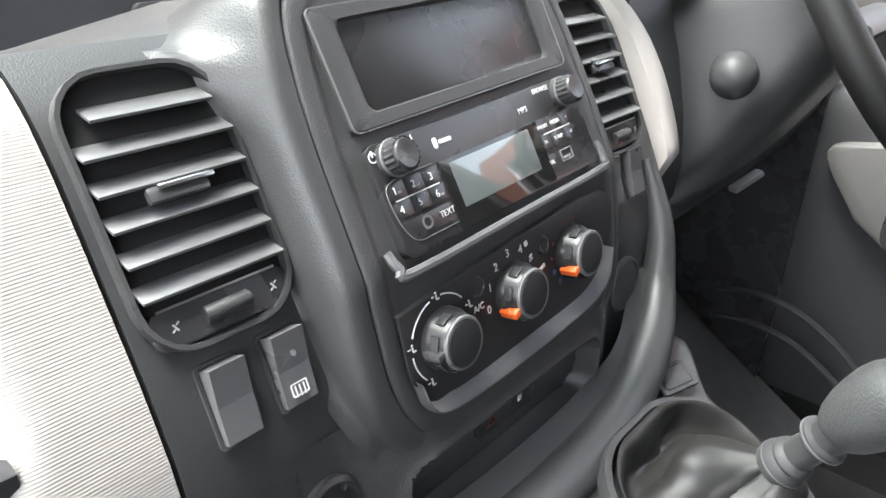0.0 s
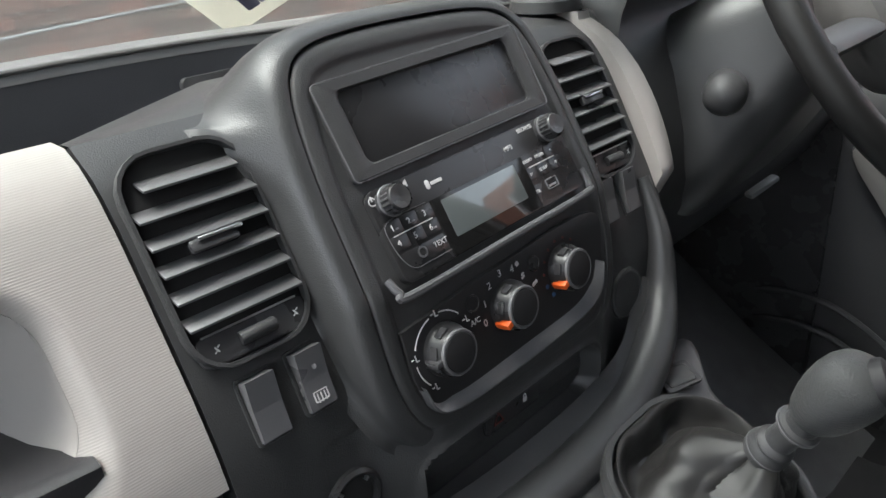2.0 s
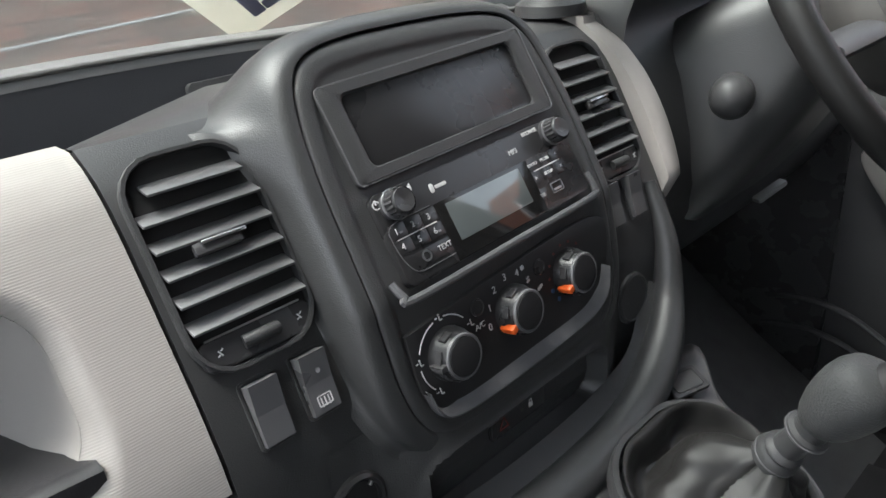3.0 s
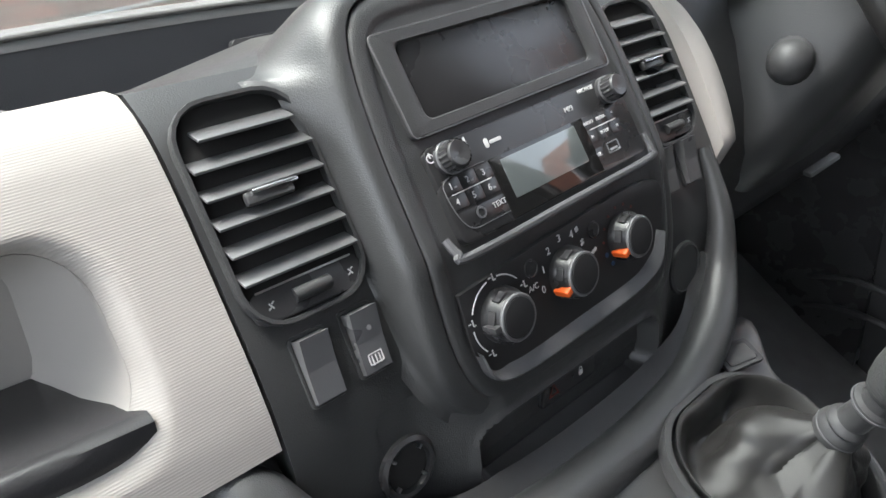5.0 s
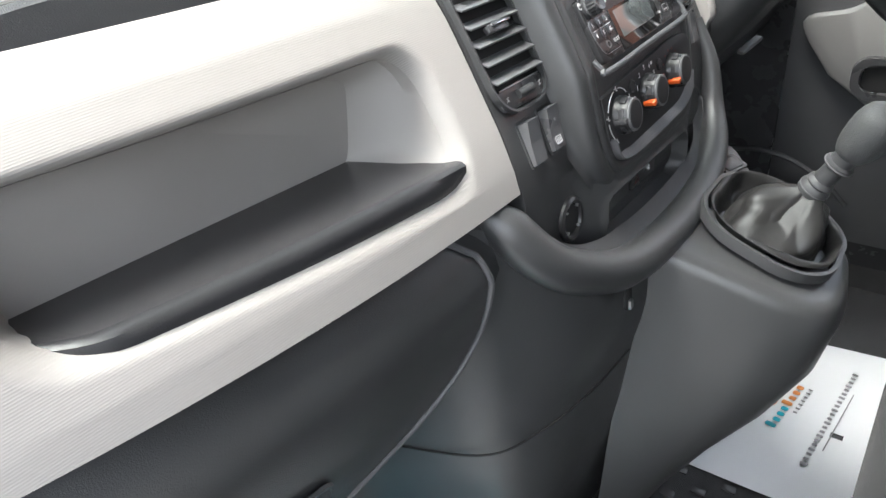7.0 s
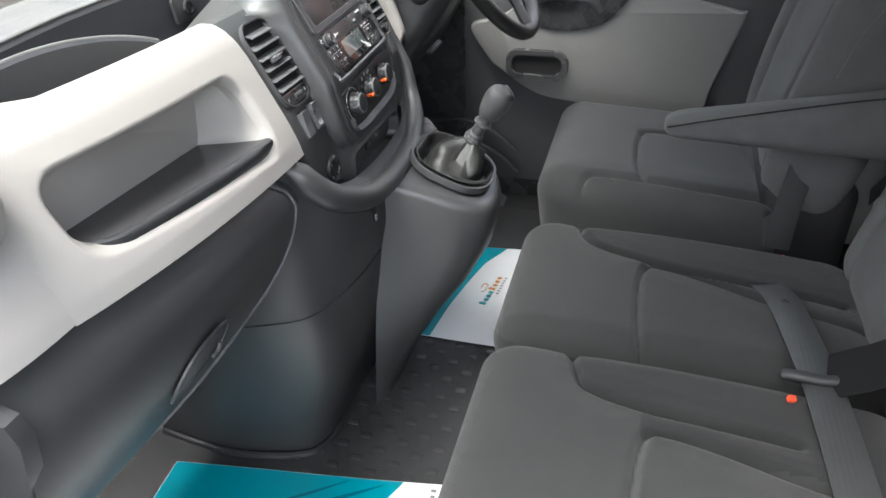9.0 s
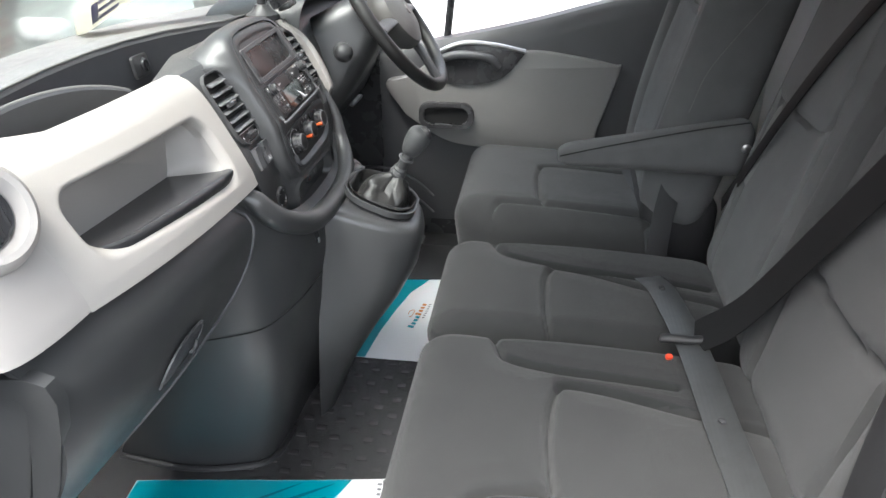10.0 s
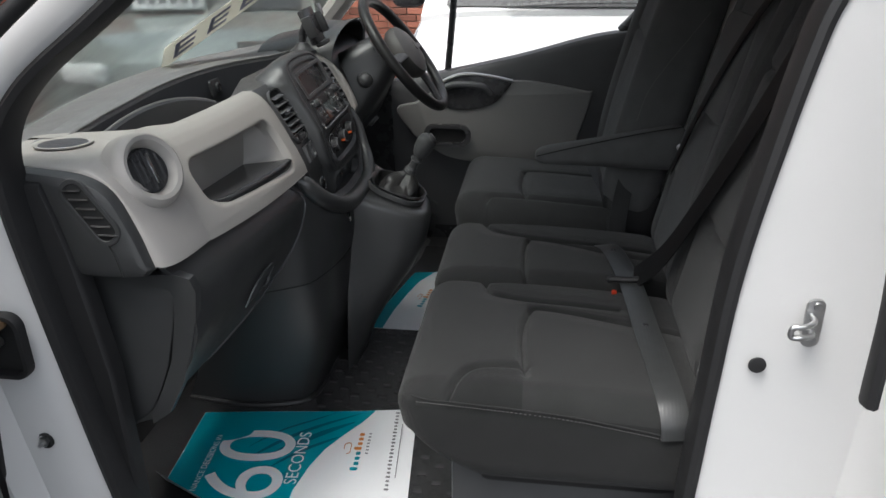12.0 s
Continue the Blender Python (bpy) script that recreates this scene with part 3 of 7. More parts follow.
def screen_base(y):
    return (-0.465 + 0.13 * (abs(y) / 0.8) ** 2.2, 0.774 - 0.012 * (abs(y) / 0.8) ** 2 + 0.006 * max(0.0, 1 - (y / 0.45) ** 2))


ys = [-0.80 + 1.64 * i / 60 for i in range(61)]
rows = []
for y in ys:
    (rx, rz), (bx, bz) = ridge(y), screen_base(y)
    rows.append([(rx + 0.004, y, rz - 0.010), (rx + 0.002, y, rz - 0.004), (rx - 0.004, y, rz), (rx - 0.010, y, rz), (rx - 0.016, y, rz - 0.003), (rx - 0.022, y, rz - 0.002), (rx - 0.04, y, rz + 0.001), (rx + (bx - rx) * 0.4, y, rz + (bz - rz) * 0.35), (rx + (bx - rx) * 0.75, y, rz + (bz - rz) * 0.75), (bx, y, bz), (bx - 0.03, y, bz - 0.02)])
# the shelf's colour is lightened to carry the sky's reflection
piece("dash_top", grid(rows), M_SHELF, dash, "dark grey grained upper dashboard below the windscreen, lightened in colour for sky reflection")
# pale tube added as the highlight on the ridge
piece("ridge_highlight", tube([(ridge(y)[0] + 0.001, y, ridge(y)[1] - 0.0005) for y in ys[6:45]], 0.0022, 0, 8), M_DOORGREY, dash, "thin pale tube as the highlight along the ridge")
piece("bin_back", grid([[(ridge(y)[0] + 0.025, y, 0.66), (ridge(y)[0] + 0.012, y, 0.74), (ridge(y)[0] + 0.0035, y, ridge(y)[1] - 0.0095), (ridge(y)[0] - 0.004, y, ridge(y)[1] - 0.0085)] for y in ys]), M_BIN, dash, "dark back wall of the open bin")
piece("bin_floor", slab(-0.36, -0.125, -0.76, 0.24, 0.66, 0.67), M_BIN, dash, "dark floor of the open bin")
# arched wall of the bin
rows = []
for i in range(41):
    t = i / 40
    y = -0.60 + 0.37 * t
    x = -0.235 + 0.09 * t
    z = 0.70 + 0.098 * math.sin(math.pi * min(1, (0.10 + 0.78 * t))) ** 0.55
    rows.append([(x + 0.004, y, 0.665), (x + 0.002, y, z - 0.004), (x - 0.002, y, z), (x - 0.008, y, z), (x - 0.012, y, z - 0.004), (x - 0.02, y, z - 0.03), (x - 0.03, y, 0.665)])
# highlight along the wall's top, modelled as a pale tube
piece("wall_highlight", tube([(r[2][0] - 0.003, r[2][1], r[2][2] + 0.0004) for r in rows[3:-2]], 0.0024, 0, 8), M_DOORGREY, dash, "thin pale tube as the highlight on the bin wall")
piece("bin_wall", grid(rows), M_BIN, dash, "curved dark wall of the open bin")

# outer end of the dashboard, dark, with a slotted side vent
SIDE = basis((0, -0.775, 0), (1, 0, 0), (0, 0, 1))
poly = [(x - 0.002, z - 0.002) for x, z in EDGE] + [(-0.205, 0.77), (-0.197, 0.735), (-0.180, 0.665), (-0.165, 0.632), (-0.140, 0.618), (-0.085, 0.616), (-0.045, 0.620)]
out = [(p.x, p.y) for p in spline([Vector((a, b, 0)) for a, b in poly + [poly[0]]], 91)][:-1]
piece("end_cap", plate(out, SIDE, 0.040, 0.016), M_DASH, dash, "dark grey outer end of the dashboard")
svent = thing("side_air_vent", (-0.105, -0.815, 0.725), "slim slanted black side window vent", "air vent")
SV = basis((-0.105, -0.8145, 0.725), (0.55, 0, -0.83), (0.83, 0, 0.55))
piece("vent_frame", rim(rrect(0.112, 0.046, 0.021), rrect(0.096, 0.032, 0.015), SV, 0.004, 0.0015, -0.001), M_FASCIA, svent, "dark grey rounded frame")
# black sheet paints the shade behind the slats
piece("duct_shade", plate(rrect(0.098, 0.034, 0.015), SV, 0.0006, 0.0002, 0.0), M_VOID, svent, "black sheet as the shade inside the duct")
for k in range(6):
    piece("slat", box(0.0022, 0.031, 0.004, SV @ pose(-0.040 + 0.016 * k, 0, 0.0004, 0, 25, -33), 0.0006), M_SEAL, svent)
piece("end_line", tube([(-0.088, -0.8155, 0.680), (-0.080, -0.8155, 0.660), (-0.072, -0.8155, 0.622)], 0.0012, 12, 6), M_VOID, dash, "dark joint line")

# lower dashboard behind the glove box lid
LOWER = [(0.612, 0.006), (0.600, 0.014), (0.588, 0.024), (0.575, 0.032), (0.555, 0.036), (0.52, 0.030), (0.46, 0.009), (0.40, -0.025), (0.36, -0.058), (0.33, -0.09), (0.318, -0.12), (0.33, -0.32)]


def lower_point(z, x, y, off=0.0):
    k = max(0.0, (-y - 0.23) / 0.55)
    up = max(0.0, (z - 0.50) / 0.11)
    return Vector((x + sweep_back(y) * (0.35 + 0.45 * up) + off, y, z + 0.018 * k**1.5 * up))


rows = [[lower_point(z, x, -0.755 + 0.56 * i / 32, -0.008) for z, x in LOWER] for i in range(33)]
piece("lower_panel", grid(rows), M_DASH, dash, "charcoal grained lower dashboard")
glove = thing("glove_box", (0.0, -0.53, 0.33), "closed charcoal glove box with a recessed pull", "glove box")


def lid_right(z):
    return lerp_table([(0.30, -0.64), (0.33, -0.60), (0.38, -0.50), (0.42, -0.42), (0.448, -0.352), (0.48, -0.315), (0.506, -0.300), (0.56, -0.291), (0.585, -0.298), (0.612, -0.33)], z)


prof = spline([Vector((x, 0, z)) for z, x in LOWER[:11]], 41)
rows = []
for i in range(41):
    t = i / 40
    r = []
    for p in prof:
        y = -0.768 + (lid_right(p.z) + 0.768) * t
        r.append(lower_point(p.z, p.x, y))
    rows.append(r)
rows = [[p + Vector((-0.012, 0.001, 0)) for p in rows[0]]] + rows + [[p + Vector((-0.002, 0.002, 0)) for p in rows[-1]], [p + Vector((-0.014, 0.003, 0)) for p in rows[-1]]]
piece("lid", grid(rows), M_DASH, glove, "charcoal grained lid")
piece("lid_seam", tube([lower_point(p.z, p.x, lid_right(p.z) + 0.003) + Vector((0.0015, 0, 0)) for p in prof[3:36]], 0.0028, 60, 8), M_DASH_TOP, glove, "rounded satin edge of the lid")
BAND = [(-0.062, 0.606), (-0.015, 0.609), (0.006, 0.602), (0.014, 0.580), (0.006, 0.53), (-0.012, 0.466), (-0.035, 0.405), (-0.067, 0.347), (-0.102, 0.322), (-0.100, 0.345), (-0.072, 0.395), (-0.048, 0.45), (-0.034, 0.51), (-0.024, 0.568), (-0.030, 0.582), (-0.062, 0.586)]
m = basis((0, -0.752, 0), (1, 0, 0), (0, 0, 1))
bm = grid([[m @ Vector((x, z, 0)) for x, z in BAND], [m @ Vector((x, z, 0.014)) for x, z in BAND], [m @ Vector((x * 0.995 - 0.0003, z * 0.998 + 0.001, 0.018)) for x, z in BAND]], close_v=True, cap=True)
piece("lid_end", bm, M_DASH, glove, "thick end of the lid")
KP = [(-0.20, 0.625), (-0.062, 0.625), (-0.062, 0.586), (-0.030, 0.580), (-0.026, 0.56), (-0.040, 0.50), (-0.060, 0.43), (-0.085, 0.375), (-0.108, 0.325), (-0.145, 0.310), (-0.16, 0.315), (-0.20, 0.45)]
piece("kick_panel", plate(KP, basis((0, -0.745, 0), (1, 0, 0), (0, 0, 1)), 0.020, 0.006), M_DASH, dash, "dark grey panel at the end of the lower dashboard")
# the pull: a pointed scoop with a rounded lip at its low corner
PM = basis(lower_point(0.478, 0.016, -0.52) + Vector((0.004, 0, 0)), (0.035, 1, 0), (0.33, 0, 0.94))
scoop = [(-0.062, -0.024), (-0.052, -0.004), (-0.034, 0.014), (-0.006, 0.026), (0.030, 0.028), (0.048, 0.021), (0.050, 0.010), (0.044, -0.004), (0.030, -0.014), (0.010, -0.019), (-0.012, -0.021), (-0.034, -0.024), (-0.062, -0.024)]
scoop = [(p.x, p.y) for p in spline([Vector((a, b, 0)) for a, b in scoop], 61)][:-1]
inner = [(0.004 + (a - 0.004) * 0.93, 0.002 + (b - 0.002) * 0.86) for a, b in scoop]
piece("pull_recess", plate(inner, PM, 0.0012, 0.0003, 0.0), M_BIN, glove, "dark recessed pull")
piece("pull_rim", rim(scoop, inner, PM, 0.003, 0.001, -0.001), M_DASH, glove, "thin moulded rim of the pull")
piece("pull_lip", tube([PM @ Vector(p) for p in ((0.030, -0.001, 0.003), (0.026, -0.010, 0.0045), (0.014, -0.014, 0.004))], 0.0028, 14, 8), M_DASH_TOP, glove, "worn lip")

# switch socket in the wall of the bin
KS = basis((-0.2435, -0.050, 0.757), (0, 1, 0), (-0.15, 0, 1))
piece("socket_plate", plate(rrect(0.052, 0.040, 0.006), KS, 0.006, 0.0015, -0.002), M_FASCIA, dash, "black accessory socket plate")
piece("socket_ring", lathe([(0.0125, 0), (0.012, 0.004), (0.0095, 0.005), (0.009, 0.001), (0.0, 0.001)], at(KS, 0.008, 0, 0.004), 24), M_BLACK, dash, "round black socket")

# driver's side of the dashboard
rows = []
for i in range(25):
    y = 0.262 + 0.60 * i / 24
    rows.append([(-0.11, y, 0.80), (-0.075, y, 0.792), (-0.05, y, 0.765), (-0.03, y, 0.72), (-0.012, y, 0.66), (-0.004, y, 0.61), (-0.01, y, 0.575), (-0.05, y, 0.50), (-0.10, y, 0.44), (-0.20, y, 0.40), (-0.35, y, 0.38)])
piece("driver_panel", grid(rows), M_FASCIA, dash, "black driver side dashboard")
# instrument hood
rows = []
for k in range(9):
    t = k / 8
    x = -0.26 + 0.215 * t
    r = []
    for j in range(25):
        a = math.pi * j / 24
        r.append((x + 0.02 * math.sin(a) * t, 0.475 - 0.205 * math.cos(a), 0.765 + (0.055 + 0.045 * t) * math.sin(a) ** 0.7))
    rows.append(r)
inner = [(p[0] - 0.006, 0.475 + (p[1] - 0.475) * 0.95, 0.765 + (p[2] - 0.765) * 0.93) for p in rows[-1]]
inner2 = [(-0.12, p[1], p[2]) for p in inner]
piece("instrument_hood", grid(rows + [inner, inner2]), M_DASH, dash, "dark grey instrument hood")
piece("instrument_glass", plate(rrect(0.36, 0.10, 0.04), basis((-0.115, 0.475, 0.79), (0, 1, 0), (-0.35, 0, 0.94)), 0.002, 0.0005), M_GLOSS, dash, "dark glossy instrument glass")


# ---- centre console pod ----
CON = basis((0.0, 0.0, 0.7415), (0, 1, 0.045), (-0.494, 0, 0.869))
HEAT = basis((0.0480, 0.0, 0.632), (0, 1, 0.055), (-0.22, 0, 0.975))
SLOT = basis((0.0455, -0.012, 0.557), (0, 1, 0), (-0.06, 0, 0.998))

# face of the console pod by height: how far back it stands
POD = [(0.50, 0.052), (0.535, 0.060), (0.57, 0.058), (0.60, 0.052), (0.632, 0.045), (0.655, 0.040), (0.68, 0.034), (0.71, 0.018), (0.74, 0.001), (0.77, -0.016), (0.80, -0.033), (0.818, -0.045), (0.830, -0.058)]


def on_pod(y, z, off=0.0):
    return Vector((lerp_table(POD, z) + off, y, z))


# seam between the black fascia and the dark grey hood, all the way round
SEAM = [(0.0, 0.8235), (0.05, 0.8225), (0.088, 0.818), (0.106, 0.806), (0.115, 0.785), (0.120, 0.75), (0.1215, 0.71), (0.121, 0.66), (0.117, 0.62), (0.108, 0.595), (0.094, 0.580), (0.075, 0.5745), (0.0, 0.573)]
SEAM = SEAM + [(-y, z) for y, z in reversed(SEAM[1:-1])]
seam = [(p.x, p.y) for p in spline([Vector((a, b, 0)) for a, b in SEAM + [SEAM[0]]], 193)][:-1]
normals = []
for i, p in enumerate(seam):
    q, r = seam[i - 1], seam[(i + 1) % len(seam)]
    d = Vector((r[1] - q[1], q[0] - r[0])).normalized()
    normals.append(d if d.dot(Vector((p[0], p[1] - 0.70))) > 0 else -d)


def hood_row(u, v):
    """One ring of the hood: u of its run outwards, v of its fall back to what surrounds it."""
    row = []
    for (y, z), n in zip(seam, normals):
        top, low = ease_in(n.y), ease_in(-n.y)
        flank = ease_in((z - 0.575) / 0.06)
        run = 0.021 + 0.005 * top - 0.004 * low
        fall = (lerp_table(POD, min(z, 0.80)) - lerp_table(FACE, min(z, 0.786)) + 0.002) * flank * (1 - top) * (1 - low) + 0.105 * top + 0.010 * low + 0.006 * (1 - flank) * (1 - low)
        drop = ease_in((v - 0.12) / 0.88)
        shoulder = ease_in((z - 0.735) / 0.05) * abs(n.x) * 0.020 * drop
        zz = z + n.y * run * u * (1 - 0.45 * top)
        zz += (min(zz, 0.781) - zz) * drop
        row.append(Vector((lerp_table(POD, z) - v * fall, y + n.x * (run * u + shoulder), zz)))
    return row


def ease_in(t):
    t = min(1.0, max(0.0, t))
    return t * t * (3 - 2 * t)


HOOD = [(-0.10, 0.10), (0.0, 0.035), (0.02, 0.0), (0.10, -0.012), (0.28, 0.0), (0.42, 0.03), (0.54, 0.08), (0.64, 0.16), (0.72, 0.27), (0.78, 0.40), (0.83, 0.54), (0.88, 0.68), (0.94, 0.80), (1.02, 0.90), (1.12, 0.97), (1.26, 1.01), (1.40, 1.05)]
piece("console_hood", grid([hood_row(u, v) for u, v in HOOD], close_v=True), M_DASH, dash, "dark grey grained hood of the centre console")

# inner fascia, black, rising from the seam to a rounded border and sinking to its flat field
rows = []
for inset, off in ((0.0006, -0.004), (0.0012, -0.0005), (0.003, 0.0012), (0.006, 0.0018), (0.010, 0.0016), (0.0125, 0.0008), (0.0145, -0.0008), (0.017, -0.0012)):
    rows.append([on_pod(y - n.x * inset, z - n.y * inset, off) for (y, z), n in zip(seam, normals)])
edge_in = [(y - n.x * 0.017, z - n.y * 0.017) for (y, z), n in zip(seam, normals)]
for t in (0.12, 0.3, 0.55, 0.8, 0.97):
    rows.append([on_pod(y * (1 - t), 0.697 + (z - 0.697) * (1 - t), -0.0012) for y, z in edge_in])
piece("console_fascia", grid(rows, close_v=True, cap=True), M_FASCIA, dash, "black satin console fascia")

# bulging surface beneath the fascia with a sunken oddments slot
rows = []
for i in range(141):
    y = -0.170 + 0.340 * i / 140
    g = 1 - ease_in((abs(y) - 0.088) / 0.060)
    r = []
    for k in range(49):
        z = 0.498 + 0.102 * k / 48
        x = lerp_table(FACE, z) + 0.0015 + (lerp_table(POD, z) - lerp_table(FACE, z)) * g
        qy, qz = abs(y + 0.011) - (0.096 - 0.016), abs(z - 0.5385) - (0.0255 - 0.016)
        dist = math.hypot(max(qy, 0), max(qz, 0)) + min(max(qy, qz), 0) - 0.016
        lipv = 0.0022 * math.exp(-((dist - 0.003) / 0.003) ** 2)
        r.append((x + lipv - 0.015 * ease_in(0.5 - dist / 0.005), y, z))
    rows.append(r)
piece("lower_fascia", grid(rows), M_FASCIA, dash, "black lower fascia with a sunken oddments slot")


# storage slot where a screen would be
S0 = at(CON, 0.0, 0.0355)
piece("screen_frame", rim(rrect(0.193, 0.066, 0.004), rrect(0.161, 0.049, 0.006), S0, 0.0055, 0.0015, 0.0005), M_FASCIA, dash, "black bevelled frame")
piece("frame_line", rim(rrect(0.1938, 0.0668, 0.0045), rrect(0.1918, 0.0648, 0.0035), S0, 0.0012, 0.0003, 0.0045), M_SLAT, dash, "thin satin outline")
piece("screen_recess", plate(rrect(0.163, 0.051, 0.006), S0, 0.0012, 0.0004, 0.0012), M_GLOSS, dash, "dark empty display recess")

# radio
radio = thing("car_radio", CON @ Vector((0, -0.04, 0)), "black car radio with a grey display and white lettering", "radio")
R0 = at(CON, -0.001, -0.0375)
piece("faceplate", plate(rrect(0.190, 0.062, 0.006), at(R0, 0, 0.002), 0.0055, 0.001, 0.0005), M_GLOSS, radio, "black satin radio faceplate")
piece("display_glass", plate(rrect(0.094, 0.040, 0.001), at(R0, -0.0045, -0.008), 0.0012, 0.0004, 0.0056), M_LENS, radio, "glossy black display surround")
piece("display", plate(rrect(0.075, 0.0265, 0.001), at(R0, -0.0055, -0.004), 0.0004, 0.0001, 0.0066), M_DISPLAY, radio, "grey reflective display")
for x, y in ((-0.080, 0.0225), (0.0785, 0.0225)):
    k = piece("radio_knob", lathe([(0.0105, 0.0), (0.0105, 0.003), (0.0086, 0.0035), (0.0086, 0.012), (0.0075, 0.0138), (0.005, 0.0136), (0.0, 0.0125)], at(R0, x, y, 0.006), 28), M_BLACK, radio, "small ribbed black knob")
    rows = [[at(R0, x, y, z) @ Vector(((0.0086 + 0.0008 * (q % 2)) * math.cos(2 * math.pi * q / 36), (0.0086 + 0.0008 * (q % 2)) * math.sin(2 * math.pi * q / 36), 0)) for q in range(36)] for z in (0.0098, 0.0185)]
    put(part("knob_grip", grid(rows, close_v=True), M_BLACK, None, "ribbed knob edge", smooth=False), k)
    put(part("knob_rim", lathe([(0.0098, 0.0), (0.0106, 0.0006), (0.0100, 0.0012)], at(R0, x, y, 0.0088), 28), M_SLAT, None, "satin rim"), k)
for i in range(3):
    for j in range(2):
        x, y = -0.0855 + 0.0138 * i, 0.0065 - 0.0102 * j
        piece("preset_button", plate(rrect(0.0134, 0.0096, 0.0012), at(R0, x, y), 0.0006, 0.0002, 0.0056), M_GLOSS, radio)
        lettering("preset_number", str(1 + i + 3 * j), at(R0, x - 0.0015, y, 0.0068), 0.0058, M_PRINT, radio)
        if (i, j) in ((0, 0), (1, 0), (2, 1)):
            piece("preset_mark", plate(rrect(0.0026, 0.0012, 0.0003), at(R0, x + 0.0020, y - 0.0012), 0.0002, 0.0001, 0.0064), M_GREY_PRINT, radio)
piece("preset_line", plate(rrect(0.034, 0.0007, 0.0003), at(R0, -0.0715, 0.0014), 0.0007, 0.0002, 0.0058), M_PRINT, radio, "thin white divider")
piece("preset_outline", tube([at(R0, x, y, 0.0062) @ Vector() for x, y in ((-0.0545, 0.0125), (-0.080, 0.0125), (-0.0905, 0.0100), (-0.0925, 0.003), (-0.0905, -0.012), (-0.084, -0.0215), (-0.070, -0.0225), (-0.0485, -0.0225))], 0.0003, 40, 6), M_SLAT, radio, "thin moulded outline")
piece("text_button", plate(rrect(0.040, 0.0105, 0.0015), at(R0, -0.070, -0.0155), 0.0005, 0.0002, 0.0056), M_GLOSS, radio)
lettering("text_print", "TEXT", at(R0, -0.0575, -0.0150, 0.0066), 0.0050, M_PRINT, radio)
piece("audio_socket", lathe([(0.0038, 0), (0.0038, 0.0012), (0.0026, 0.0012), (0.0024, -0.002)], at(R0, -0.0735, -0.0150, 0.0056), 20), M_SLAT, radio, "small round audio socket")
# small black disc in place of the hole's shade
piece("socket_hole_shade", lathe([(0.0024, 0), (0.0022, 0.0003), (0.0, 0.0003)], at(R0, -0.0735, -0.0150, 0.0062), 16), M_VOID, radio)
for tx, x, y in (("RADIO", 0.0470, 0.0068), ("MEDIA", 0.0612, 0.0068), ("<", 0.0745, 0.0068), ("I<", 0.0455, -0.0032), ("SETUP", 0.0595, -0.0032), (">I", 0.0742, -0.0032), ("TEL", 0.0440, -0.0165)):
    piece("radio_button", plate(rrect(0.0132, 0.0096, 0.0012), at(R0, x, y), 0.0006, 0.0002, 0.0056), M_GLOSS, radio)
    lettering("button_print", tx, at(R0, x, y, 0.0068), 0.0035, M_PRINT, radio)
piece("button_bar", plate(rrect(0.030, 0.0009, 0.0003), at(R0, 0.0612, 0.0018), 0.0008, 0.0002, 0.0058), M_PRINT, radio, "thin white divider")
piece("usb_socket", rim(rrect(0.0130, 0.0080, 0.001), rrect(0.0112, 0.0062, 0.0006), at(R0, 0.0620, -0.0155), 0.0010, 0.0003, 0.0056), M_SLAT, radio, "usb socket with a satin surround")
# small black plate in place of the opening's shade
piece("usb_hole_shade", plate(rrect(0.0112, 0.0062, 0.0006), at(R0, 0.0620, -0.0155), 0.0003, 0.0001, 0.0056), M_VOID, radio)
piece("usb_tongue", plate(rrect(0.0085, 0.0016, 0.0004), at(R0, 0.0620, -0.0170), 0.0004, 0.0001, 0.0058), M_STEEL, radio)
lettering("browse_print", "BROWSE", at(R0, 0.0590, 0.0292, 0.0064), 0.0044, M_PRINT, radio)
lettering("mp3_print", "MP3", at(R0, 0.0350, 0.0210, 0.0064), 0.0052, M_PRINT, radio)
piece("wireless_mark", plate(rrect(0.0035, 0.0064, 0.0017), at(R0, -0.0465, 0.0220), 0.0004, 0.0001, 0.0060), M_PRINT, radio)
piece("wireless_bar", plate(rrect(0.0105, 0.0024, 0.001), at(R0, -0.0385, 0.0218), 0.0004, 0.0001, 0.0060), M_PRINT, radio)
bm = bmesh.new()
bm.faces.new([bm.verts.new(at(R0, -0.0655, 0.0285, 0.0066) @ Vector(p)) for p in ((-0.004, -0.002, 0), (0.004, -0.002, 0), (0.004, 0.003, 0))])
piece("volume_wedge", bm, M_PRINT, radio, smooth=False)
piece("power_mark", rim(rrect(0.0058, 0.0058, 0.0029), rrect(0.0044, 0.0044, 0.0022), at(R0, -0.0915, 0.0265), 0.0004, 0.0001, 0.0060), M_PRINT, radio)
piece("power_stroke", plate(rrect(0.0009, 0.0034, 0.0003), at(R0, -0.0915, 0.0283), 0.0006, 0.0001, 0.0060), M_PRINT, radio)
# satin lip beneath the radio
piece("radio_trim", tube([CON @ Vector(p) for p in ((-0.106, -0.058, 0.003), (-0.104, -0.068, 0.006), (-0.096, -0.0728, 0.007), (0, -0.0730, 0.007), (0.088, -0.0728, 0.007), (0.098, -0.068, 0.006), (0.1005, -0.055, 0.003))], 0.0028, 60, 8), M_DASH_TOP, dash, "satin lip below the radio")

# heater controls
heater = thing("heater_controls", HEAT @ Vector((0, 0, 0)), "black heater control panel with three round knobs and orange pointers", "heater controls")
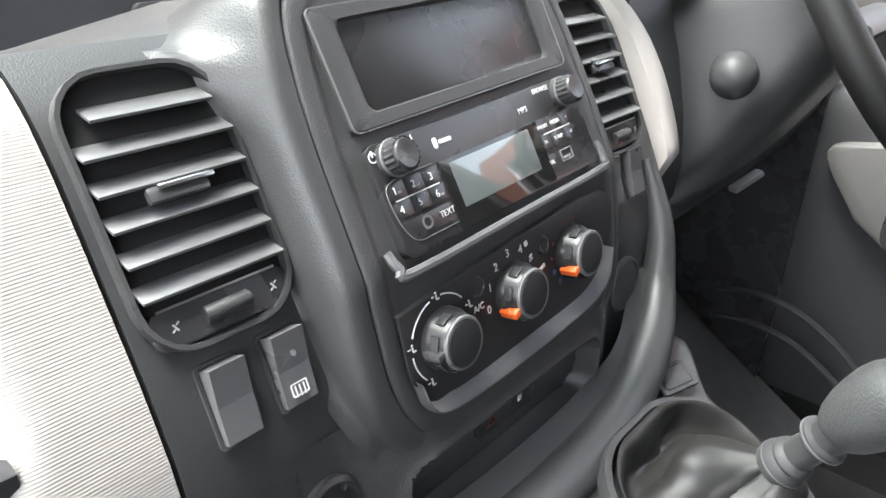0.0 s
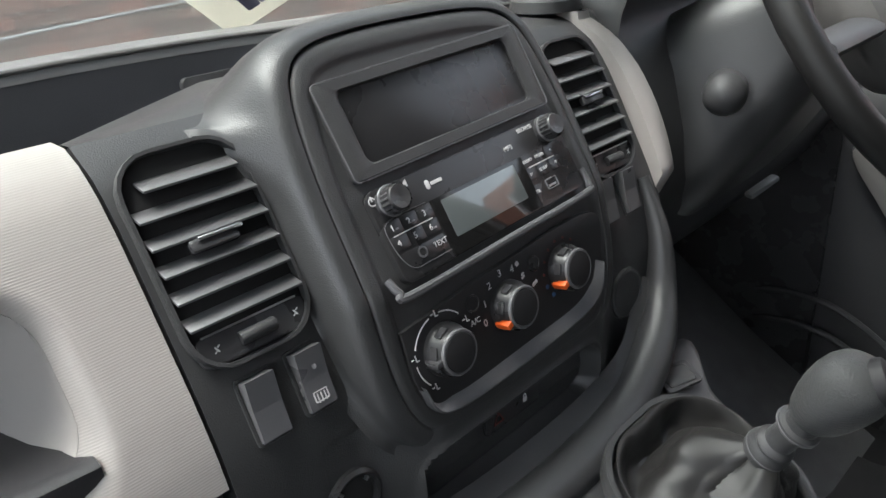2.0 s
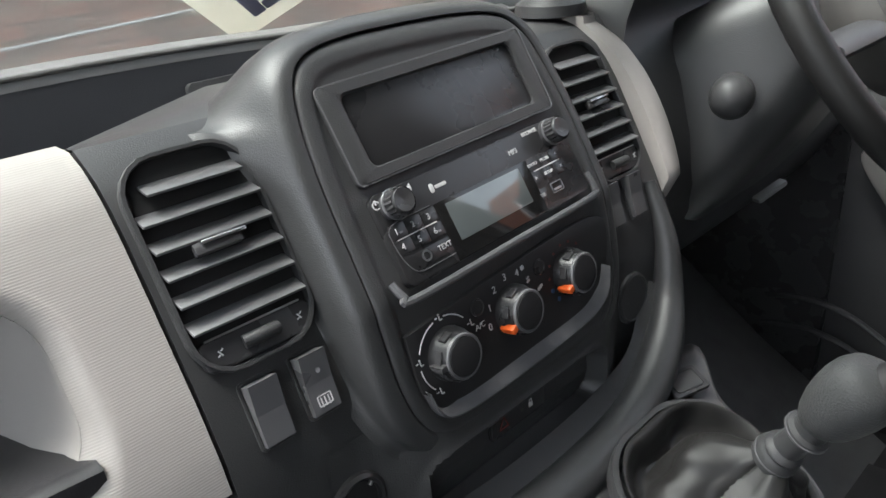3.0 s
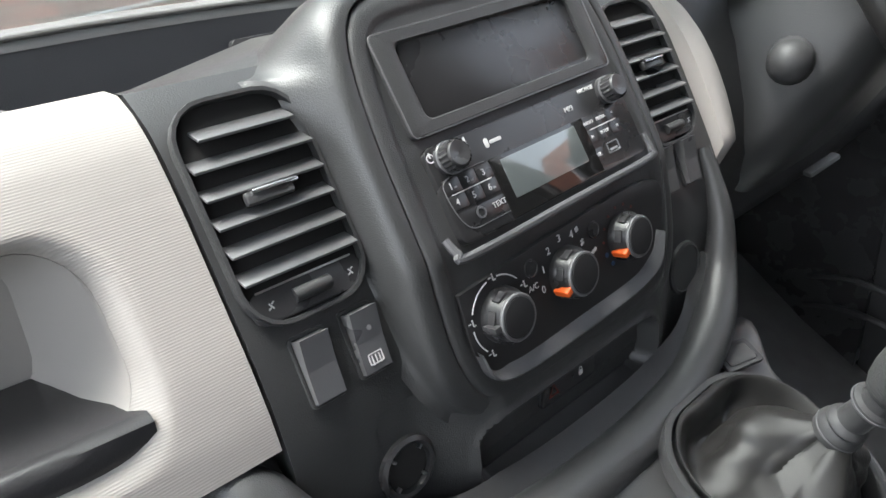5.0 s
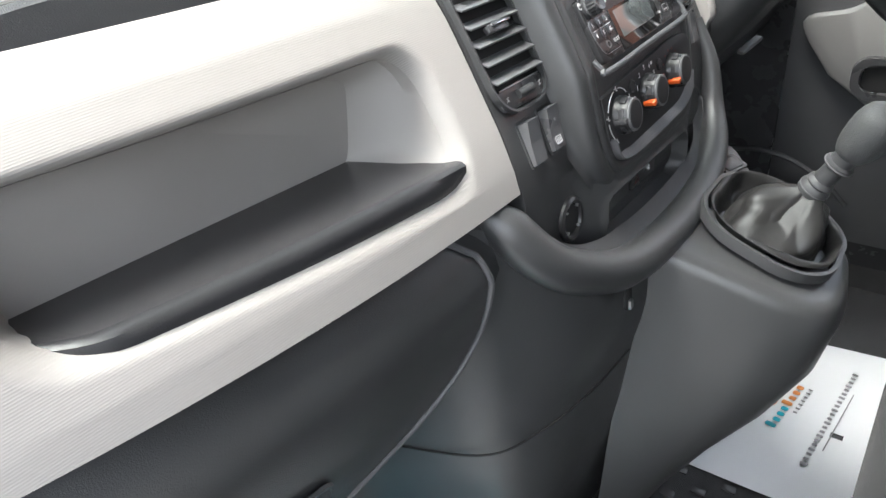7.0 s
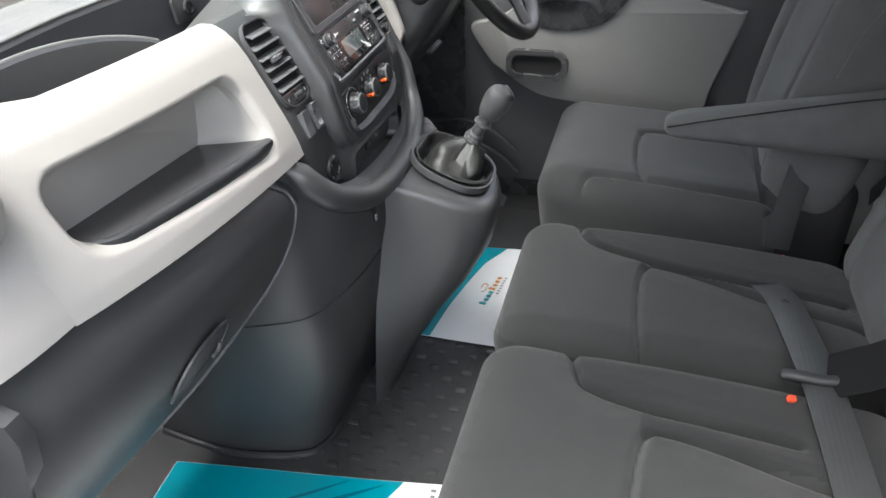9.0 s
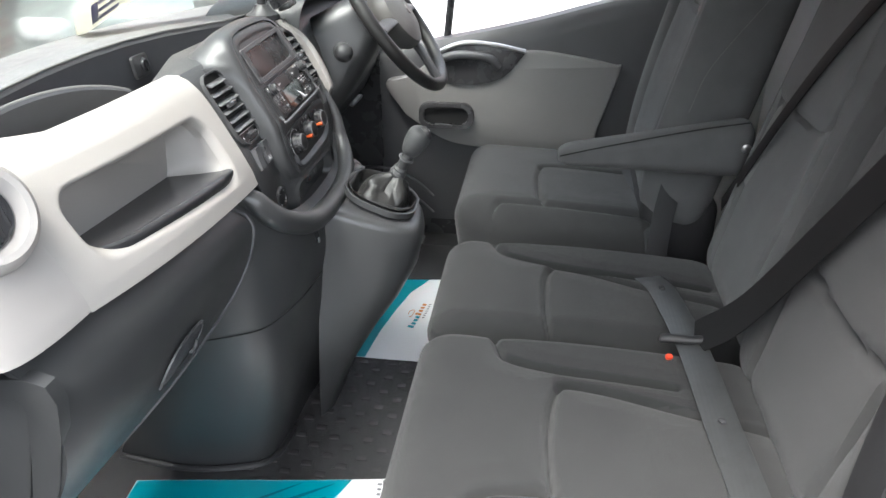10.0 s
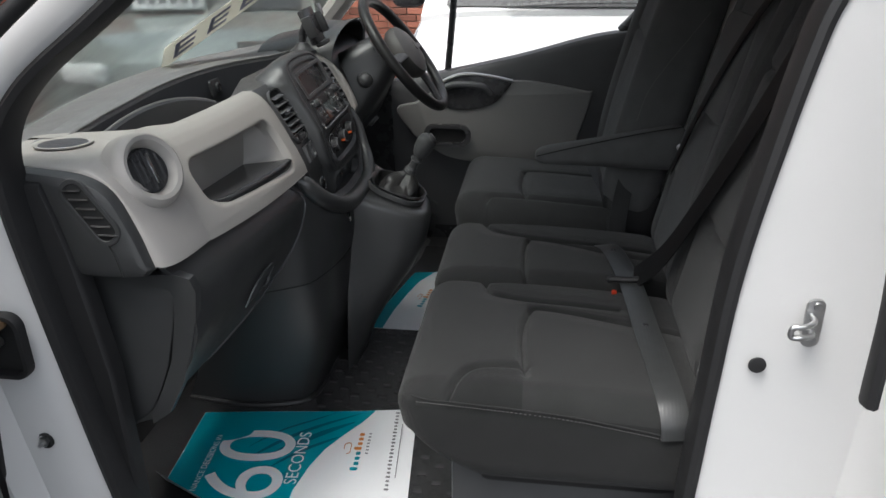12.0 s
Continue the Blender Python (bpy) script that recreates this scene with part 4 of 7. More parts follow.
piece("heater_panel", plate([(p.x, p.y) for p in spline([Vector((a, b, 0)) for a, b in ((-0.105, 0.03), (0, 0.034), (0.103, 0.03), (0.101, -0.012), (0.088, -0.036), (0.06, -0.040), (-0.06, -0.040), (-0.092, -0.036), (-0.104, -0.012), (-0.105, 0.03))], 61)][:-1], HEAT, 0.004, 0.001, -0.0032), M_KNOB, heater, "black control panel")
lo = [(-0.103, -0.010), (-0.0985, -0.026), (-0.088, -0.0345), (-0.060, -0.0385), (0.0, -0.0400), (0.055, -0.0390), (0.078, -0.0345), (0.090, -0.026), (0.097, -0.010)]
rows = []
for p in spline([Vector((a, b, 0)) for a, b in lo], 60):
    d = Vector((-p.x * 0.55, 0.055, 0)).normalized()
    w = 0.0085 * min(1.0, max(0.12, (0.105 - abs(p.x)) / 0.02))
    rows.append([HEAT @ (p - d * 0.0015 + Vector((0, 0, -0.003))), HEAT @ (p - d * 0.0012 + Vector((0, 0, 0.0065))), HEAT @ (p + Vector((0, 0, 0.0075))), HEAT @ (p + d * w * 0.25 + Vector((0, 0, 0.0068))), HEAT @ (p + d * w + Vector((0, 0, 0.0008)))])
piece("heater_trim", grid(rows), M_DASH_TOP, heater, "satin grey sloping lower trim")
for x, orange in ((-0.0757, False), (-0.0105, True), (0.0545, True)):
    K = at(HEAT, x, 0.004, 0.001)
    kn = piece("heater_knob", lathe([(0.0182, 0), (0.0178, 0.005), (0.0162, 0.0070), (0.0156, 0.0125), (0.0148, 0.0140)], K, 40), M_GLOSS, heater, "round glossy black rotary knob")
    put(part("knob_ring", lathe([(0.0150, 0.0132), (0.0154, 0.0146), (0.0148, 0.0156), (0.0136, 0.0158), (0.0132, 0.0150)], K, 40), M_SLAT, None, "satin grey ring"), kn)
    put(part("knob_face", lathe([(0.0133, 0.0148), (0.0127, 0.0160), (0.008, 0.0166), (0.0, 0.0168)], K, 36), M_KNOB, None, "soft black face"), kn)
    for a in (110, 160, 215, 262):
        put(part("knob_facet", box(0.0012, 0.0085, 0.0060, K @ pose(0, 0, 0, 0, 0, a) @ pose(0.0166, 0, 0.0052), 0.0004), M_BLACK, None, "moulded grip"), kn)
    G = K @ pose(0, 0, 0, 0, 0, 202 if orange else 182)
    put(part("pointer", box(0.0105, 0.0050, 0.0125, at(G, 0.0150, 0, 0.002), 0.001), M_ORANGE if orange else M_BLACK, None, "orange pointer" if orange else "black pointer"), kn)
for tx, x, y in (("0", -0.0355, 0.002), ("1", -0.0318, 0.0145), ("2", -0.0238, 0.0245), ("3", -0.0115, 0.0285), ("4", 0.0012, 0.0262), ("A/C", -0.0440, 0.0075)):
    lettering("fan_number", tx, at(HEAT, x, y, 0.0012), 0.0074 if tx != "A/C" else 0.0058, M_PRINT, heater)
for a0, a1 in ((103, 155), (180, 222), (40, 82)):
    pts = [HEAT @ Vector((-0.0757 + 0.0250 * math.cos(radians(a0 + (a1 - a0) * k / 8)), 0.004 + 0.0250 * math.sin(radians(a0 + (a1 - a0) * k / 8)), 0.0010)) for k in range(9)]
    piece("dial_arc", tube(pts, 0.0005, 0, 6), M_PRINT, heater)
for a in (22, 92, 168, 232):
    c, t0 = at(HEAT, -0.0757 + 0.0255 * math.cos(radians(a)), 0.004 + 0.0255 * math.sin(radians(a))), 0.0008
    piece("airflow_mark", plate(rrect(0.0013, 0.0013, 0.0006), at(c, 0.0008, 0.0018), 0.0004, 0.0001, t0), M_PRINT, heater)
    for dx, dy, w, h in ((0.0010, -0.0006, 0.0010, 0.0030), (0.0022, -0.0022, 0.0024, 0.0009), (-0.0016, 0.0002, 0.0022, 0.0008)):
        piece("airflow_mark", plate(rrect(w, h, 0.0003), at(c, dx, dy), 0.0004, 0.0001, t0), M_PRINT, heater)
M_DIM_BLUE = mat("dim_blue_print", (0.03, 0.08, 0.18), 0.5, spot=0.05)
for k in range(8):
    a = radians(222 - 25 * k)
    blue = k < 2
    piece("temperature_dot", lathe([(0.0018 if blue else 0.0011, 0), (0.0018 if blue else 0.0011, 0.0006)], at(HEAT, 0.0545 + 0.0225 * math.cos(a), 0.004 + 0.0225 * math.sin(a), 0.0008), 10), M_DIM_BLUE if blue else M_PRINT_DIM, heater)
for x, y in ((-0.0425, 0.0205), (0.0240, 0.0205)):
    piece("round_button", lathe([(0.0062, 0), (0.0060, 0.0012), (0.0052, 0.0014), (0.0048, 0.0008), (0.0, 0.0006)], at(HEAT, x, y, 0.0008), 24), M_GLOSS, heater)
for x, y, w, h in ((0.0105, 0.0158, 0.0040, 0.0018), (0.0105, 0.0182, 0.0034, 0.0016), (0.0208, 0.0062, 0.0062, 0.0026), (0.0075, 0.0275, 0.0034, 0.0034)):
    piece("symbol", plate(rrect(w, h, 0.0008), at(HEAT, x, y) @ pose(0, 0, 0, 0, 0, 20), 0.0004, 0.0001, 0.0008), M_PRINT, heater)

# open tray beneath with the hazard switch
hz = thing("hazard_switch", SLOT @ Vector((0, 0, 0)), "black hazard and locking switch strip", "switch")
piece("switch_plate", plate(rrect(0.062, 0.020, 0.003), at(SLOT, 0.0, -0.008), 0.003, 0.0006, 0.002), M_GLOSS, hz)
bm = bmesh.new()
tri3 = [(-0.006, -0.005), (0.006, -0.005), (0, 0.006)]
inn3 = [(p[0] * 0.62, p[1] * 0.62 - 0.0003) for p in tri3]
H0 = at(SLOT, -0.017, -0.008, 0.0053)
va, vb = [bm.verts.new(H0 @ Vector((*p, 0))) for p in tri3], [bm.verts.new(H0 @ Vector((*p, 0))) for p in inn3]
for i in range(3):
    bm.faces.new((va[i], va[(i + 1) % 3], vb[(i + 1) % 3], vb[i]))
piece("hazard_triangle", bm, M_PRINT_DIM, hz, "dim red triangle", smooth=False)
piece("lock_mark", plate(rrect(0.0045, 0.004, 0.0005), at(SLOT, 0.014, -0.009), 0.0004, 0.0001, 0.005), M_PRINT, hz)
piece("lock_shackle", rim(rrect(0.0034, 0.004, 0.0015), rrect(0.0020, 0.0028, 0.0009), at(SLOT, 0.014, -0.0062), 0.0004, 0.0001, 0.005), M_PRINT, hz)


# ---- air vents ----
def vent(y0, side):
    """A tall vent of tilted slats with a tab and a thumbwheel."""
    o = basis((face_x(0.7235, -0.2) + 0.0015, y0, 0.7235), (0, 1, 0), (-0.50, 0, 0.866))
    th = thing("air_vent", o.translation, "black air vent with tilted horizontal slats and a chrome tipped tab", "air vent", "air vents beside the console")
    w, h, r = 0.0740, 0.124, 0.022
    piece("vent_frame", rim(rrect(w + 0.006, h + 0.006, r + 0.003), rrect(w, h, r), o, 0.0066, 0.0022, -0.002), M_FASCIA, th, "dark grey rounded frame")
    # shade of the duct, put in as a flat black sheet
    piece("duct_shade", plate(rrect(w + 0.002, h + 0.002, r), o, 0.0006, 0.0002, -0.0012), M_VOID, th, "black sheet as the shade inside the duct")
    for k in range(6):
        v = 0.046 - 0.0158 * k
        hw = w / 2 - 0.0006 - (0.007 if k == 0 else 0.0)
        sl = at(o, 0.002 if k == 0 else 0, v, 0.001) @ pose(0, 0, 0, -50, 0, 0)
        # slat colour includes the sky's reflection
        piece("slat", box(2 * hw, 0.0172, 0.0020, sl, 0.0008), M_SLAT, th)
    tb = piece("vent_tab", box(0.030, 0.008, 0.006, at(o, -0.002 * side, 0.004, 0.004) @ pose(0, 0, 0, -15, 0, 0), 0.002), M_BLACK, th, "black tab")
    put(part("chrome_strip", box(0.028, 0.0026, 0.002, at(o, 0.002, 0.0075, 0.0095) @ pose(0, 0, 0, -15, 0, 0), 0.0008), M_CHROME, None, "chrome strip"), tb)
    piece("vent_base", plate([(p[0], p[1]) for p in rrect(w - 0.002, 0.018, 0.006)], at(o, 0, -0.0515), 0.003, 0.0006, -0.001), M_BLACK, th, "black lower strip")
    piece("thumbwheel", tube([at(o, a, -0.0515, 0.003 + 0.0025 * math.cos(a / 0.011 * 1.2)) @ Vector((0, 0, 0)) for a in (-0.011, -0.005, 0, 0.005, 0.011)], 0.0042, 12, 10), M_FASCIA, th, "ribbed thumbwheel")
    piece("wheel_edge", plate(rrect(0.062, 0.0012, 0.0004), at(o, 0.0, -0.0425), 0.001, 0.0003, 0.002), M_STEEL, th, "thin satin line")
    for x in (-0.025, 0.027):
        for dx, dy, a, b in ((0.0, 0.0, 0.0009, 0.0040), (0.0014, 0.0016, 0.0022, 0.0008), (-0.0012, -0.0012, 0.0020, 0.0008)):
            piece("airflow_mark", plate(rrect(a, b, 0.0003), at(o, x + dx, -0.0515 + dy) @ pose(0, 0, 0, 0, 0, 30), 0.0003, 0.0001, 0.0022), M_PRINT, th)
    return th


vent(-0.1815, 1)
vent(0.187, -1)


def rocker(y, z, marked):
    o = basis((face_x(z, -0.2) + 0.001, y, z), (0, 1, 0), (-0.42, 0, 0.907))
    th = thing("rocker_switch", o.translation, "black rocker switch" + (" with a white heated screen symbol" if marked else ", blank"), "switch", "rocker switches on the dashboard")
    piece("switch_well", rim(rrect(0.0235, 0.042, 0.003), rrect(0.0195, 0.038, 0.002), o, 0.0014, 0.0005, -0.001), M_FASCIA, th)
    rows = [[o @ Vector((x, v, zz)) for x in (-0.0093, 0.0093)] for v, zz in ((-0.0185, 0.0), (-0.0185, 0.004), (0.0, 0.006), (0.0185, 0.0105), (0.0185, 0.0))]
    bm = grid(rows)
    bm.verts.ensure_lookup_table()
    for s in (0, 1):
        bm.faces.new([bm.verts[2 * i + s] for i in range(5)])
    piece("rocker", bm, M_SLAT, th, smooth=False)
    if marked:
        piece("symbol", rim(rrect(0.010, 0.007, 0.001), rrect(0.0084, 0.0054, 0.0008), at(o, 0, -0.011, 0.0048), 0.0004, 0.0001), M_PRINT, th)
        for k in (-1, 0, 1):
            piece("symbol_stroke", plate(rrect(0.0008, 0.006, 0.0003), at(o, 0.0025 * k, -0.012, 0.0049), 0.0003, 0.0001), M_PRINT, th)
        piece("lamp_dot", lathe([(0.0016, 0), (0.0016, 0.0004)], at(o, 0.001, 0.007, 0.0078), 12), M_GREY_PRINT, th)
    return th


rocker(-0.1935, 0.641, False)
rocker(-0.160, 0.642, True)
rocker(0.160, 0.650, False)
rocker(0.195, 0.650, False)

# power socket without its plug
so = basis((face_x(0.556, -0.15) + 0.001, -0.155, 0.556), (0, 1, 0), (-0.1, 0, 1))
sock = thing("power_socket", so.translation, "empty round black power socket", "socket")
piece("socket_rim", lathe([(0.0215, 0), (0.021, 0.003), (0.0185, 0.005), (0.0165, 0.004), (0.0155, 0.001), (0.0150, -0.0005)], so, 40), M_GLOSS, sock, "glossy black rim")
# flat black disc paints the shade of the bore
piece("bore_shade", lathe([(0.0152, 0.001), (0.0148, 0.0016), (0.0, 0.0016)], so, 32), M_VOID, sock, "black disc as the shade inside the bore")
for k in range(4):
    piece("contact", box(0.003, 0.002, 0.003, so @ pose(0, 0, 0, 0, 0, 45 + 90 * k) @ pose(0.0145, 0, 0.0012), 0.0004), M_STEEL, sock)
so2 = basis((face_x(0.565, 0.15) + 0.001, 0.165, 0.565), (0, 1, 0), (-0.1, 0, 1))
cover = thing("socket_cover", so2.translation, "round black blanking cover", "cover")
piece("cover_disc", lathe([(0.024, 0), (0.0235, 0.003), (0.021, 0.004), (0.020, 0.0028), (0.0, 0.003)], so2, 40), M_FASCIA, cover)

# bull-nosed lip that closes the centre section below
LIP = [(0.006, -0.262, 0.605), (0.026000000000000002, -0.25, 0.588), (0.048, -0.23, 0.556), (0.064, -0.198, 0.53), (0.078, -0.13, 0.5), (0.084, -0.05, 0.489), (0.084, 0.05, 0.489), (0.078, 0.115, 0.499), (0.066, 0.172, 0.524), (0.05, 0.207, 0.556), (0.038, 0.22, 0.603), (0.014, 0.226, 0.653)]
piece("console_lip", tube(LIP, 0.0205, 70, 16, 1.0, lambda t: min(1.0, 0.5 + 5 * t, 0.32 + 2.2 * (1 - t))), M_DASH, dash, "thick rounded charcoal lip")
web = []
for p in spline(LIP[2:-2], 60):
    k = min(1.0, max(0.0, (abs(p.y) - 0.11) / 0.06))
    q = Vector((0.060 * (1 - k) + (p.x - 0.022) * k, p.y * (0.88 + 0.06 * k), p.z + 0.030 - 0.012 * k))
    web.append([p + Vector((0.006, 0, 0.012)), p.lerp(q, 0.35) + Vector((0.004, 0, 0)), p.lerp(q, 0.7), q])
piece("lip_web", grid(web), M_FASCIA, dash, "dark surface between the lip and the console")
# skirt behind the lip down to the floor
FOOT = [(-0.33, -0.245, 0), (-0.18, -0.262, 0), (-0.06, -0.240, 0), (-0.015, -0.20, 0), (-0.005, -0.10, 0), (0.0, 0.0, 0), (0.02, 0.10, 0), (0.04, 0.15, 0), (0.06, 0.25, 0)]
KNEE = [(-0.20, -0.315, 0.34), (-0.08, -0.312, 0.345), (0.015, -0.285, 0.36), (0.055, -0.225, 0.37), (0.070, -0.13, 0.37), (0.072, 0.0, 0.37), (0.066, 0.10, 0.37), (0.06, 0.15, 0.37), (0.05, 0.25, 0.37)]
TOPL = [(-0.02, -0.305, 0.602), (0.0, -0.295, 0.598), (0.024, -0.262, 0.588), (0.060, -0.200, 0.522), (0.076, -0.13, 0.490), (0.080, 0.0, 0.478), (0.076, 0.10, 0.480), (0.070, 0.15, 0.492), (0.05, 0.23, 0.54)]
ft, kn, tp = spline(FOOT, 57), spline(KNEE, 57), spline(TOPL, 57)
rows = []
for a, b, c in zip(ft, kn, tp):
    rows.append([c + Vector((-0.01, 0, 0.01)), c, *[c.lerp(b, t) + Vector((0.006, 0, 0)) * math.sin(math.pi * t) for t in (0.25, 0.5, 0.75)], b, *[b.lerp(a, t) + Vector((0.012, 0, 0)) * math.sin(math.pi * t) for t in (0.2, 0.4, 0.6, 0.8)], a])
piece("console_skirt", grid(rows), M_DASH, dash, "charcoal lower console")
piece("skirt_seam", tube([p + Vector((0.004, -0.003, 0)) for p in (kn[6], kn[14], kn[20], kn[26], kn[31])], 0.0012, 30, 6), M_VOID, dash, "dark joint line")
piece("mat_edge", tube([p + Vector((0.006, -0.008, 0.006)) for p in ft[:28]], 0.007, 50, 8), M_RUBBER, dash, "upturned rubber edge at the floor")
latch = basis((0.088, -0.128, 0.470), (0, 1, 0), (-0.1, 0, 1))
# black plate painted as the shade of a small recess
piece("recess_shade", plate(rrect(0.016, 0.024, 0.005), latch, 0.002, 0.0006), M_VOID, dash, "small black plate as the shade of a recess")
piece("screw_tab", box(0.007, 0.010, 0.004, at(latch, 0.001, -0.007, 0.001), 0.001), M_STEEL, dash, "small bright clip")
# pale strip beside the driver's vent
rows = []
for k in range(25):
    z = 0.625 + 0.17 * k / 24
    x = lerp_table(FACE, z) + 0.012 * math.sin(math.pi * (k + 3) / 30) - (0.02 * (1 - k / 4) if k < 4 else 0)
    b = 0.018 * math.sin(math.pi * min(1, (k + 1) / 28))
    rows.append([(x - 0.02, 0.242, z), (x + 0.004, 0.243, z), (x + 0.007, 0.248, z), (x + 0.006, 0.252 + b, z), (x - 0.002, 0.262 + b, z), (x - 0.03, 0.266 + b, z)])
piece("driver_strip", grid(rows), M_SILVER_PLAIN, dash, "pale grey curved strip")


# ---- seats ----
def pad(size, r, m, n=(30, 30, 8), shape=None):
    """An upholstered block: a box with round edges, bent by shape (which works on its own places, base centre at 0)."""
    hx, hy, hz = [s / 2 for s in size]
    pts, faces, idx = [], [], 0
    for ax in range(3):
        u, v = [(1, 2), (2, 0), (0, 1)][ax]
        for sgn in (-1, 1):
            nu, nv = n[u], n[v]
            a, b = np.meshgrid(np.linspace(-1, 1, nu + 1), np.linspace(-1, 1, nv + 1), indexing="ij")
            p = np.zeros((nu + 1, nv + 1, 3))
            p[..., u], p[..., v], p[..., ax] = a, b, sgn
            pts.append(p.reshape(-1, 3))
            for i in range(nu):
                for j in range(nv):
                    q = [idx + i * (nv + 1) + j, idx + (i + 1) * (nv + 1) + j, idx + (i + 1) * (nv + 1) + j + 1, idx + i * (nv + 1) + j + 1]
                    faces.append(q if sgn > 0 else q[::-1])
            idx += (nu + 1) * (nv + 1)
    p = np.concatenate(pts) * (hx, hy, hz)
    half = np.array([hx, hy, hz])
    rr = np.minimum(np.array(r if isinstance(r, (tuple, list)) else (r, r, r)), half * 0.999)
    core = np.clip(p, -(half - rr), half - rr)
    d = (p - core) / rr
    L = np.linalg.norm(d, axis=1, keepdims=True)
    p = core + np.where(L > 1e-9, d / np.maximum(L, 1e-9), 0) * rr
    p[:, 2] += hz
    if shape is not None:
        p = shape(p)
    p = p @ np.array(m.to_3x3()).T + np.array(m.translation)
    me = bpy.data.meshes.new("pad")
    me.from_pydata(p.tolist(), [], faces)
    bm = bmesh.new()
    bm.from_mesh(me)
    bpy.data.meshes.remove(me)
    bmesh.ops.remove_doubles(bm, verts=bm.verts, dist=1e-5)
    return bm


def seam_depth(p, lines, depth=0.012, width=0.0058, axes=(0, 1)):
    """How deep the seams pull in at each place."""
    q = p[:, list(axes)]
    best = np.full(len(q), 1e9)
    for line in lines:
        for a, b in zip(line, line[1:]):
            a, b = np.array(a), np.array(b)
            t = np.clip(((q - a) @ (b - a)) / max((b - a) @ (b - a), 1e-12), 0, 1)
            best = np.minimum(best, np.linalg.norm(q - a - t[:, None] * (b - a), axis=1))
    return depth * np.exp(-((best / width) ** 2)), best


def curve2(*pts, n=24):
    return [(p.x, p.y) for p in spline([Vector((*q, 0)) for q in pts], n)]


def cushion_shape(lines, half, z_top, crown=0.012, tuck=0.0, fall=0.0):
    def f(p):
        p = p.copy()
        up = np.clip((p[:, 2] - 0.6 * z_top) / (0.4 * z_top), 0, 1)
        bx, by = np.clip(1 - (p[:, 0] / half[0]) ** 2, 0, 1), np.clip(1 - (p[:, 1] / half[1]) ** 2, 0, 1)
        p[:, 2] += up * (crown * by * bx - fall * (p[:, 0] / half[0]))
        s, best = seam_depth(p, lines)
        p[:, 2] -= up * s
        p[:, 2] += up * 0.005 * np.clip(best / 0.04, 0, 1) ** 0.6
        low = np.clip(1 - p[:, 2] / z_top, 0, 1)
        p[:, 0] += tuck * low * np.clip(-p[:, 0] / half[0], 0, 1)
        return p
    return f


bench = thing("double_passenger_seat", (0.55, -0.34, 0.0), "dark grey fabric double passenger seat with stitched seams", "seat")
W0, W1 = 0.445, 0.345


def bench_cushion(y, width, seams, patch, crown, label):
    """A bench cushion: seams in places on its plan; patch tells the paler fabric from the bolsters."""
    lines = [[(a - 0.583, b - y) for a, b in l] for l in seams]
    inner = cushion_shape(lines, (0.28, width / 2), 0.185, crown, 0.035, 0.004)

    def f(p):
        p = inner(p)
        low = np.clip(1 - p[:, 2] / 0.10, 0, 1)
        p[:, 2] += low * 0.10 * np.clip((-0.11 - p[:, 0]) / 0.15, 0, 1) ** 1.5
        rear = np.clip((p[:, 0] + 0.05) / 0.30, 0, 1)
        p[:, 2] -= 0.022 * rear ** 1.6 * np.clip(p[:, 2] / 0.185, 0, 1) * np.clip(np.abs(p[:, 1]) / (width / 2), 0, 1) ** 3
        return p
    ob = piece("seat_cushion", pad((0.56, width, 0.185), (0.07, 0.045, 0.055), pose(0.583, y, 0.215), (200, int(width * 340), 18), f), M_FABRIC, bench, label)
    ob.data.materials.append(M_FABRIC_PALE)
    for q in ob.data.polygons:
        if q.normal.z > 0.3 and patch(q.center.x, q.center.y):
            q.material_index = 1
    return ob


TONGUE_HI = curve2((0.428, -0.292), (0.440, -0.346), (0.458, -0.384), (0.523, -0.406), (0.60, -0.414), (0.70, -0.422), n=40)
TONGUE_LO = curve2((0.400, -0.725), (0.410, -0.706), (0.424, -0.674), (0.450, -0.655), (0.500, -0.650), (0.528, -0.654), n=30)
INSERT = curve2((0.82, -0.50), (0.70, -0.478), (0.61, -0.454), (0.555, -0.444), (0.532, -0.450), (0.522, -0.490), (0.518, -0.550), (0.520, -0.610), (0.528, -0.672), n=60)
hi_tab, lo_tab = [(a, b) for a, b in TONGUE_HI], [(a, b) for a, b in TONGUE_LO]
bench_cushion(-0.5145, W0, [TONGUE_HI, TONGUE_LO, INSERT], lambda x, y: y < (lerp_table(hi_tab, x) if x > 0.428 else 0) and (x < 0.524 and (x < 0.40 or y > lerp_table(lo_tab, x)) or x >= 0.524 and y < -0.452 - 0.10 * (x - 0.53)), 0.012, "charcoal fabric outer cushion with a paler centre")
M_TONGUE = curve2((0.408, 0.03), (0.415, 0.0), (0.444, -0.038), (0.524, -0.070), (0.62, -0.090), (0.80, -0.115), n=40)
M_INSERT = curve2((0.82, -0.165), (0.70, -0.138), (0.60, -0.100), (0.540, -0.084), (0.518, -0.092), (0.511, -0.155), (0.515, -0.245), (0.526, -0.300), n=50)
mt_tab = [(a, b) for a, b in M_TONGUE]
bench_cushion(-0.118, W1, [M_TONGUE, M_INSERT], lambda x, y: y < (lerp_table(mt_tab, x) if x > 0.415 else 1), 0.010, "charcoal fabric middle cushion with a paler centre")
piece("seat_base", box(0.40, 0.66, 0.225, pose(0.60, -0.345, 0.0), 0.012), M_DOORDARK, bench, "dark grey seat base")
# black box added as the shade between base and cushion
piece("base_shade", box(0.34, 0.60, 0.06, pose(0.62, -0.40, 0.19), 0.02), M_SEAL, bench, "black box as the shade under the cushion")


